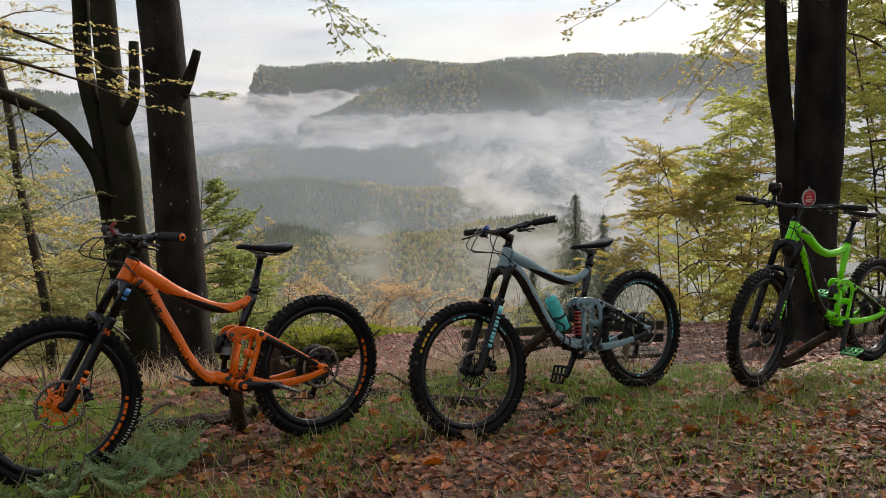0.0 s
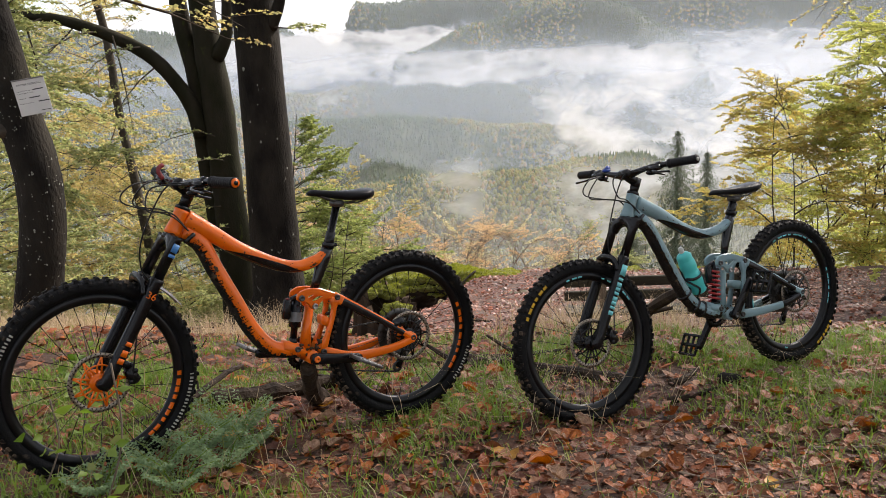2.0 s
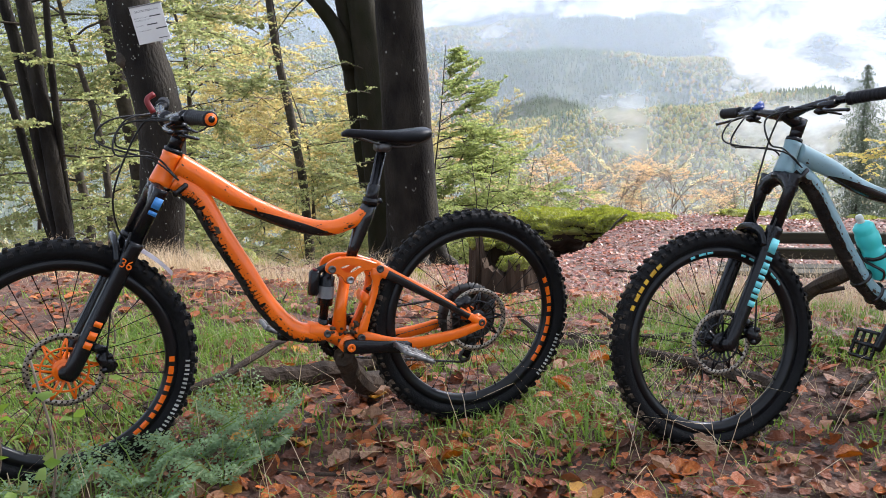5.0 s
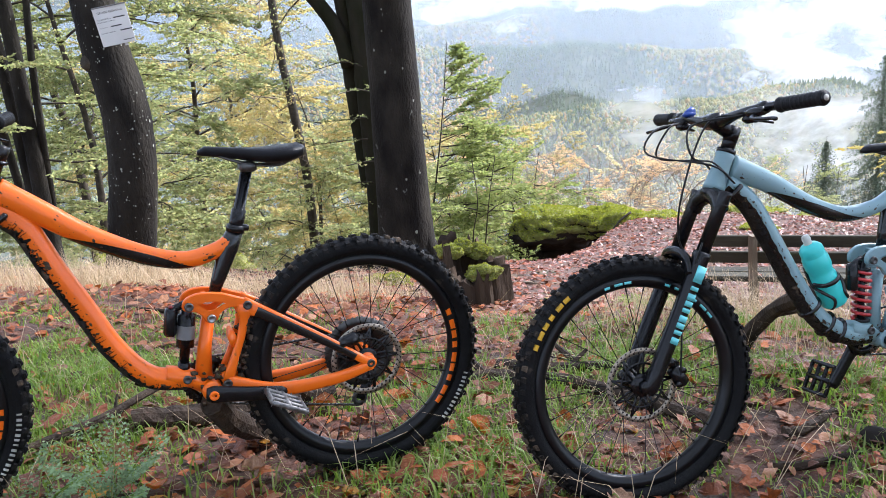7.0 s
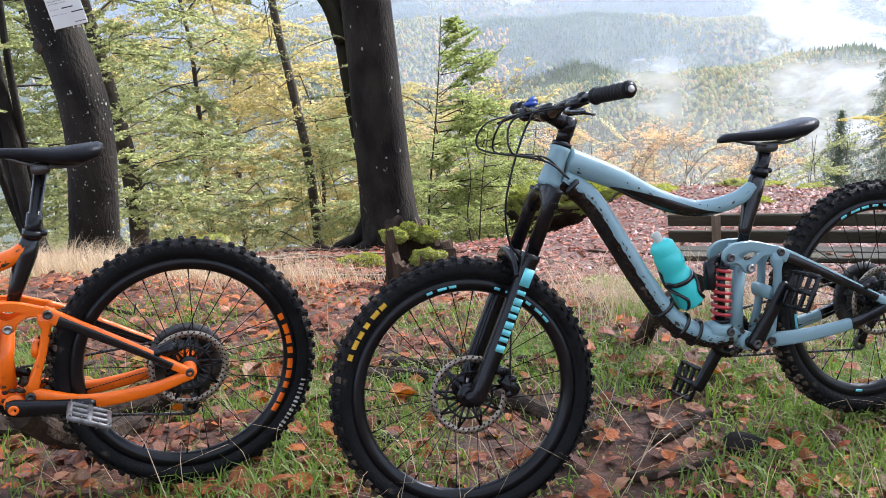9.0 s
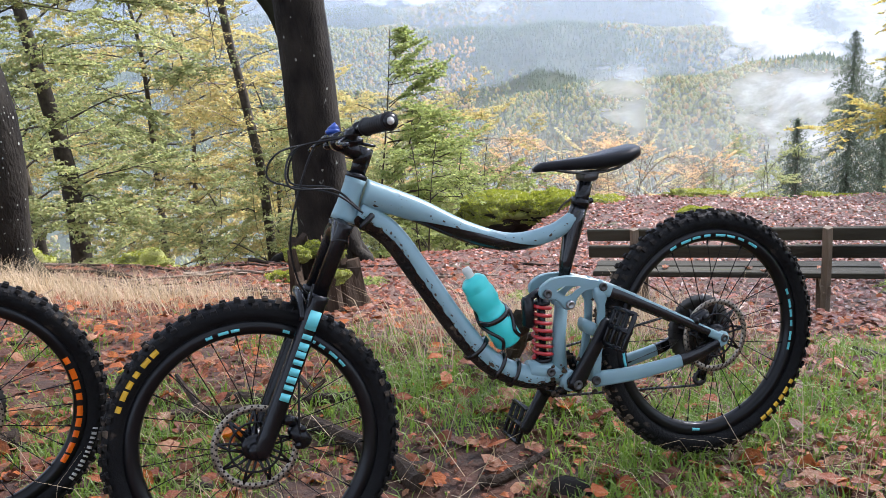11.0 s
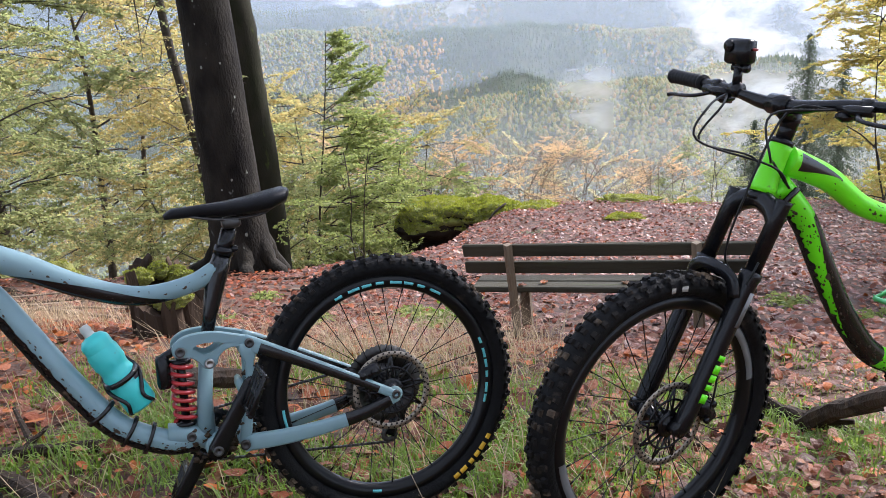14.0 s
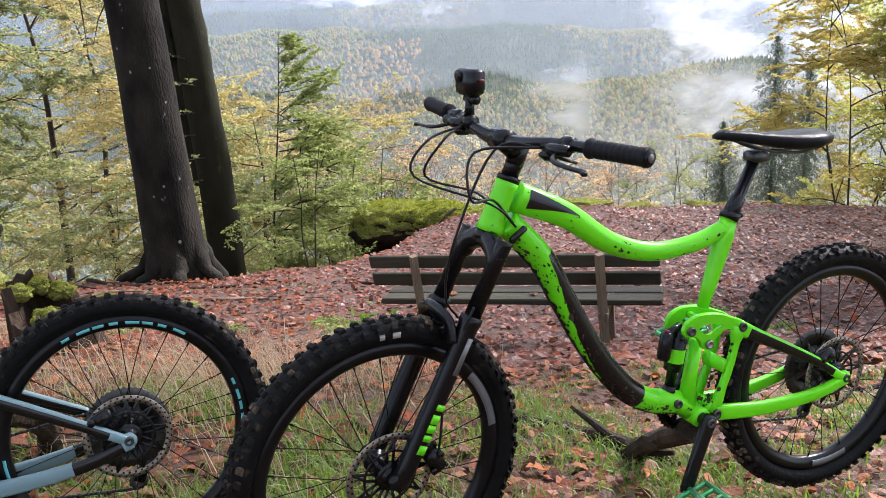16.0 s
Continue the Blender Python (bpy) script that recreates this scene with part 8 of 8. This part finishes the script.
def fern(x, y, s_, seed):
    t = thing("fern", "small fresh green fern in the leaf litter", "fern", group="ferns")
    fo = Foliage(seed)
    r = fo.rng
    z0 = gz_at(x, y)
    for k in range(9):
        a = k * 0.7 + r.uniform(-0.2, 0.2)
        d = np.array((math.cos(a), math.sin(a), 0))
        pts = [np.array((x, y, z0)) + d * s_ * t_ + np.array((0, 0, s_ * (0.9 * t_ - 0.85 * t_ * t_))) for t_ in (0, 0.33, 0.66, 1.0)]
        fo.limb.add(*sweep(pts, [0.004, 0.003, 0.002, 0.001], 4)[:2])
        for j in range(3):
            fo.leaves_on(pts[j], pts[j + 1], 9, s_ * 0.24 * (1.1 - j * 0.28), 0.9)
    fo.finish(t, M_GRASS, M_LEAF_BRIGHT)


for k, (x, y, s_) in enumerate(((-0.15, 9.55, 0.28), (-0.45, 9.9, 0.22), (-1.3, 9.6, 0.2), (-1.6, 8.6, 0.18), (2.8, 10.4, 0.25), (-2.3, 10.6, 0.2), (3.2, 8.9, 0.2))):
    fern(x, y, s_, 300 + k)


def leafy_plant(x, y, s_, seed):
    """A rosette of broad fresh leaves."""
    t = thing("leafy_plant", "low fresh green broad-leaved plant in the leaf litter", "plant")
    fo = Foliage(seed)
    r = fo.rng
    z0 = gz_at(x, y)
    for k in range(16):
        a = k * 2.399
        e = np.array((x + 0.55 * s_ * math.cos(a), y + 0.55 * s_ * math.sin(a), z0 + s_ * r.uniform(0.45, 0.95)))
        fo.limb.add(*sweep([(x, y, z0), e], [0.004, 0.002], 4)[:2])
        fo.leaves_on(e - np.array((0, 0, 0.02)), e + 0.3 * s_ * np.array((math.cos(a), math.sin(a), 0.1)), 2, s_ * 0.55, 0.9)
    fo.finish(t, M_GRASS, M_LEAF_FRESH)


leafy_plant(0.02, 9.86, 0.22, 340)


def bramble(x, y, h, seed):
    """A thin bare stem with a few round leaves."""
    t = thing("bramble_shoot", "thin brown shoot with a few green leaves", "plant", group="bramble shoots")
    fo = Foliage(seed)
    z0 = gz_at(x, y)
    tip = np.array((x + 0.12, y - 0.05, z0 + h))
    base = np.array((x, y, z0 - 0.02))
    fo.limb.add(*sweep(spline([base, (base + tip) / 2 + np.array((0.05, 0, 0.02)), tip], 5), 0.003, 5)[:2])
    for j in range(5):
        q = base + (tip - base) * (0.15 + 0.17 * j)
        fo.leaves_on(q, q + np.array((0.05 * (-1) ** j, -0.03, 0.03)), 3, 0.05, 0.8)
    fo.finish(t, M_TWIG, M_GRASS)


for k, (x, y, h) in enumerate(((-1.36, 2.95, 0.5), (-1.62, 3.05, 0.35), (-1.75, 3.5, 0.45), (-1.95, 3.9, 0.4))):
    bramble(x, y, h, 400 + k)


# ---- grass ----
def grass_blades(name, pts, hs, bend, width, material, seed, label):
    r = np.random.default_rng(seed)
    n = len(pts)
    z = ground_at(pts[:, 0], pts[:, 1])
    a = r.uniform(0, 2 * np.pi, n)
    d = np.stack([np.cos(a), np.sin(a), np.zeros(n)], 1)
    s = np.stack([-np.sin(a), np.cos(a), np.zeros(n)], 1)
    B = np.stack([pts[:, 0], pts[:, 1], z - 0.005], 1)
    w = (width * r.uniform(0.6, 1.3, n))[:, None]
    bd = (bend * r.uniform(0.3, 1.4, n) * hs)[:, None]
    H = hs[:, None] * np.array((0, 0, 1.0))
    V = np.stack([B - s * w, B + s * w, B + d * bd * 0.35 + H * 0.6 - s * w * 0.75, B + d * bd * 0.35 + H * 0.6 + s * w * 0.75, B + d * bd + H * (1 - 0.25 * bd / (hs[:, None] + 1e-6))], 1).reshape(-1, 3)
    o = (np.arange(n) * 5)[:, None]
    Fc = np.concatenate([np.hstack([o, o + 1, o + 3]), np.hstack([o, o + 3, o + 2]), np.hstack([o + 2, o + 3, o + 4])], 1).reshape(-1, 3)
    me_ = bpy.data.meshes.new(name)
    me_.vertices.add(n * 5)
    me_.vertices.foreach_set("co", V.astype(np.float32).ravel())
    me_.loops.add(Fc.size)
    me_.loops.foreach_set("vertex_index", Fc.ravel().astype(np.int32))
    me_.polygons.add(len(Fc))
    me_.polygons.foreach_set("loop_start", np.arange(len(Fc), dtype=np.int32) * 3)
    me_.materials.append(material)
    me_.update(calc_edges=True)
    tagged(new(name, me_), label, "grass", kind="stuff")


def field(x, y, seed, scale):
    """A soft random field from 0 to 1."""
    r = random.Random(seed)
    out = np.zeros_like(x)
    for k in range(7):
        a = r.uniform(0, 6.28)
        f = scale * r.uniform(0.6, 2.2)
        out = out + np.sin((x * math.cos(a) + y * math.sin(a)) * f + r.uniform(0, 6.28))
    return 0.5 + out / 8


gr = np.random.default_rng(17)
X, Y = gr.uniform(-3.6, 5.0, 290000), gr.uniform(2.4, 7.4, 290000)
mid = 4.75 + 0.33 * X                         # the green strip runs along the row of bikes
dens = np.clip(field(X, Y, 5, 3.4) * 2.6 - 0.95, 0, 1) * np.exp(-((Y - mid) / 1.25) ** 2)
dens = dens + 0.60 * np.clip(field(X, Y, 6, 6.0) * 2.4 - 0.95, 0, 1) * np.exp(-((Y - mid) / 0.7) ** 2)
keep = gr.random(len(X)) < dens
pts = np.stack([X[keep], Y[keep]], 1)
grass_blades("grass", pts, gr.uniform(0.02, 0.095, len(pts)) * (0.6 + 0.6 * field(pts[:, 0], pts[:, 1], 8, 3.0)), 0.9, 0.0029, M_GRASS, 3, "short fresh green grass between fallen leaves")
X, Y = gr.uniform(-2.2, 4.6, 42000), gr.uniform(2.6, 6.8, 42000)
keep = gr.random(len(X)) < np.clip(field(X, Y, 44, 4.2) * 2.4 - 0.75, 0, 1) * (0.25 + 0.75 * smoothstep(0.4, 1.8, X))
pts = np.stack([X[keep], Y[keep]], 1)
grass_blades("drab_grass", pts, gr.uniform(0.015, 0.075, len(pts)), 1.3, 0.0022, M_GRASS_DRAB, 7, "thin olive and straw-coloured grass matted among fallen leaves")
X, Y = gr.uniform(-5.0, 2.2, 80000), gr.uniform(5.2, 9.6, 80000)
dens = np.clip(field(X, Y, 9, 1.2) * 1.6 - 0.5, 0, 1) * smoothstep(1.8, -0.5, X) * np.exp(-((Y - 7.2) / 1.3) ** 2)
keep = gr.random(len(X)) < dens
pts = np.stack([X[keep], Y[keep]], 1)
grass_blades("dry_grass", pts, gr.uniform(0.12, 0.36, len(pts)), 0.9, 0.0016, M_GRASS_DRY, 4, "thin pale dry grass on the slope")
X, Y = gr.uniform(-2.6, 2.0, 4500), gr.uniform(2.6, 5.4, 4500)
keep = gr.random(len(X)) < 0.35 * np.clip(field(X, Y, 12, 2.0) * 1.6 - 0.4, 0, 1)
pts = np.stack([X[keep], Y[keep]], 1)
grass_blades("dry_stalks", pts, gr.uniform(0.10, 0.30, len(pts)), 1.2, 0.0012, M_GRASS_DRY, 6, "scattered dry grass stalks")


# ---- fallen leaves ----
def leaf_template(kind):
    """A curled leaf about 1 long: beech oval or lobed."""
    if kind == "small":
        return np.array([(-0.5, 0.0, 0.0), (-0.22, 0.25, 0.0), (0.2, 0.26, 0.0), (0.5, 0.0, 0.0), (0.2, -0.26, 0.0), (-0.22, -0.25, 0.0)]), np.array([(0, 1, 5), (1, 2, 5), (2, 4, 5), (2, 3, 4)])
    if kind == "broad":
        side = [(0.0, 0.0), (0.08, 0.13), (0.20, 0.24), (0.33, 0.29), (0.46, 0.33), (0.60, 0.29), (0.74, 0.23), (0.88, 0.11), (1.0, 0.0)]
    elif kind == "oval":
        side = [(0.0, 0.0), (0.18, 0.20), (0.45, 0.30), (0.75, 0.20), (1.0, 0.0)]
    else:
        side = [(0.0, 0.0), (0.10, 0.16), (0.18, 0.27), (0.34, 0.20), (0.50, 0.32), (0.64, 0.20), (0.80, 0.18), (1.05, 0.0)]
    n = len(side)
    v = [(x - 0.5, 0.0, 0.0) for x, w in side] + [(x - 0.5, w, 0.0) for x, w in side[1:-1]] + [(x - 0.5, -w, 0.0) for x, w in side[1:-1]]
    L_, R_ = n, n + n - 2
    f = [(0, 1, L_), (0, R_, 1)]
    for k in range(1, n - 2):
        f += [(k, k + 1, L_ + k), (k, L_ + k, L_ + k - 1), (k, R_ + k - 1, R_ + k), (k, R_ + k, k + 1)]
    f += [(n - 2, n - 1, L_ + n - 3), (n - 2, R_ + n - 3, n - 1)]
    return np.array(v), np.array(f)


def litter(name, pts, sizes, kind, material, seed, label):
    r = np.random.default_rng(seed)
    v, f = leaf_template(kind)
    n, k = len(pts), len(v)
    V = np.repeat(v[None], n, 0)
    curl = r.uniform(-0.1, 0.75, n)[:, None]
    bend = r.uniform(-0.5, 0.6, n)[:, None]
    V[..., 2] = np.abs(V[..., 1]) * curl + V[..., 0] ** 2 * bend + r.normal(0, 0.02, (n, k))
    V = V * sizes[:, None, None]
    A = r.uniform(0, 2 * np.pi, n)
    T = r.normal(0, 0.26, n)
    U = r.normal(0, 0.26, n)
    out = []
    ca, sa, ct, s_t, cu, su = (q[:, None] for q in (np.cos(A), np.sin(A), np.cos(T), np.sin(T), np.cos(U), np.sin(U)))
    x, y, z = V[..., 0], V[..., 1], V[..., 2]
    y, z = y * ct - z * s_t, y * s_t + z * ct
    x, z = x * cu + z * su, -x * su + z * cu
    x, y = x * ca - y * sa, x * sa + y * ca
    g = ground_at(pts[:, 0], pts[:, 1]) + r.uniform(0.002, 0.014, n) + 0.030 * (r.random(n) < 0.3) * r.random(n)
    V = np.stack([x + pts[:, :1], y + pts[:, 1:2], z + g[:, None]], -1)
    Fc = (f[None] + (np.arange(n) * k)[:, None, None]).reshape(-1, 3)
    me_ = bpy.data.meshes.new(name)
    me_.vertices.add(n * k)
    me_.vertices.foreach_set("co", V.astype(np.float32).ravel())
    me_.loops.add(Fc.size)
    me_.loops.foreach_set("vertex_index", Fc.ravel().astype(np.int32))
    me_.polygons.add(len(Fc))
    me_.polygons.foreach_set("loop_start", np.arange(len(Fc), dtype=np.int32) * 3)
    me_.materials.append(material)
    me_.update(calc_edges=True)
    tagged(new(name, me_), label, "leaves", kind="stuff")


lr = np.random.default_rng(23)
X, Y = lr.uniform(-4.0, 4.8, 45000), lr.uniform(2.3, 8.0, 45000)
keep = lr.random(len(X)) < smoothstep(-4.0, -3.0, X) * smoothstep(4.8, 4.0, X) * smoothstep(2.2, 2.8, Y) * np.clip(1.5 * field(X, Y, 31, 2.0) - 0.20, 0.28, 1) * (0.85 + 0.15 * (Y < 4.3 + 0.33 * X)) * (1 - 0.75 * np.exp(-((X + 0.95) / 0.35) ** 2 - ((Y - 3.62) / 0.22) ** 2))
keep &= lr.random(len(X)) > 0.62 * smoothstep(4.3, 5.0, Y - 0.33 * X) * (1 - smoothstep(6.6, 7.6, Y - 0.1 * X))
pts = np.stack([X[keep], Y[keep]], 1)
near = pts[:, 1] < 4.0 + 0.33 * pts[:, 0]
litter("leaf_litter", pts[near], 0.026 + 0.050 * lr.random(near.sum()) ** 1.7, "oval", M_LITTER, 24, "rust-brown fallen beech leaves covering the ground")
litter("leaf_litter", pts[~near], 0.035 + 0.05 * lr.random((~near).sum()) ** 1.5, "small", M_LITTER, 27, "rust-brown fallen beech leaves among the grass")
X, Y = lr.uniform(-8, 7, 46000), lr.uniform(7.4, 20.8, 46000)
keep = lr.random(len(X)) < 0.9
pts = np.stack([X[keep], Y[keep]], 1)
litter("slope_leaf_litter", pts, lr.uniform(0.045, 0.100, len(pts)), "small", M_LITTER_WET, 25, "red-brown fallen leaves covering the slope round the bench")
X, Y = lr.uniform(-2.6, 4.0, 800), lr.uniform(2.4, 6.6, 800)
litter("lobed_leaves", np.stack([X, Y], 1), lr.uniform(0.05, 0.09, 800), "lobed", M_LITTER, 26, "large curled brown fallen leaves")
X, Y = lr.uniform(-8, 8.5, 13000), lr.uniform(-5.0, 8.0, 13000)
keep = (np.hypot(X - 0.3, Y - 3.0) > 1.8 + lr.random(len(X))) & (lr.random(len(X)) < smoothstep(-8, -5, X) * smoothstep(8.5, 6, X) * smoothstep(-5, -2, Y))
litter("path_leaf_litter", np.stack([X[keep], Y[keep]], 1), lr.uniform(0.05, 0.10, keep.sum()), "small", M_LITTER, 29, "brown fallen leaves scattered along the path")
X, Y = lr.uniform(-2.8, 4.2, 15000), lr.uniform(2.6, 6.8, 15000)
litter("leaf_crumbs", np.stack([X, Y], 1), lr.uniform(0.010, 0.030, 15000), "small", M_LITTER, 28, "crumbled bits of brown leaf and twig on the soil")
# the nearest large leaves, one by one
shapes = []
for k in range(6):
    v, f = leaf_template("broad" if k % 3 else "lobed")
    r_ = np.random.default_rng(60 + k)
    v = v.copy()
    v[:, 2] = np.abs(v[:, 1]) * r_.uniform(0.3, 1.2) + v[:, 0] ** 2 * r_.uniform(-0.8, 1.0) + 0.035 * np.sin(v[:, 0] * 26 + k) * (np.abs(v[:, 1]) > 0.05) + r_.normal(0, 0.012, len(v))
    shapes.append(mesh_of("fallen_leaf", Build().add(v.tolist(), f.tolist()), (M_LITTER_BIG, M_LITTER_ORANGE, M_LITTER_TAN, M_LITTER_BIG, M_LITTER_ORANGE, M_LEAF_GOLD)[k], smooth=True))
for k in range(290):
    x, y = lr.uniform(-1.6, 3.0), lr.uniform(2.9, 5.2)
    s_ = lr.uniform(0.055, 0.110)
    part("fallen_leaf", shapes[5 if k % 9 == 0 else k % 5], None, ground, m=pose(x, y, gz_at(x, y) + 0.010 + 0.010 * lr.random(), lr.normal(0, 16), lr.normal(0, 16), lr.uniform(0, 360)) @ Matrix.Diagonal((s_, s_, s_, 1)))
for k, (x, z_) in enumerate(((-0.62, 0.0), (-0.45, 0.05), (0.2, 0.03), (0.33, -0.04), (0.74, 0.02), (0.80, 0.06))):
    part("fallen_leaf", shapes[k % 5], None, ground, m=pose(1.27 + x, 9.48 + z_, -1.163 + 0.0192 * x, 6, 4, 60 * k) @ Matrix.Diagonal((0.09, 0.09, 0.09, 1)))
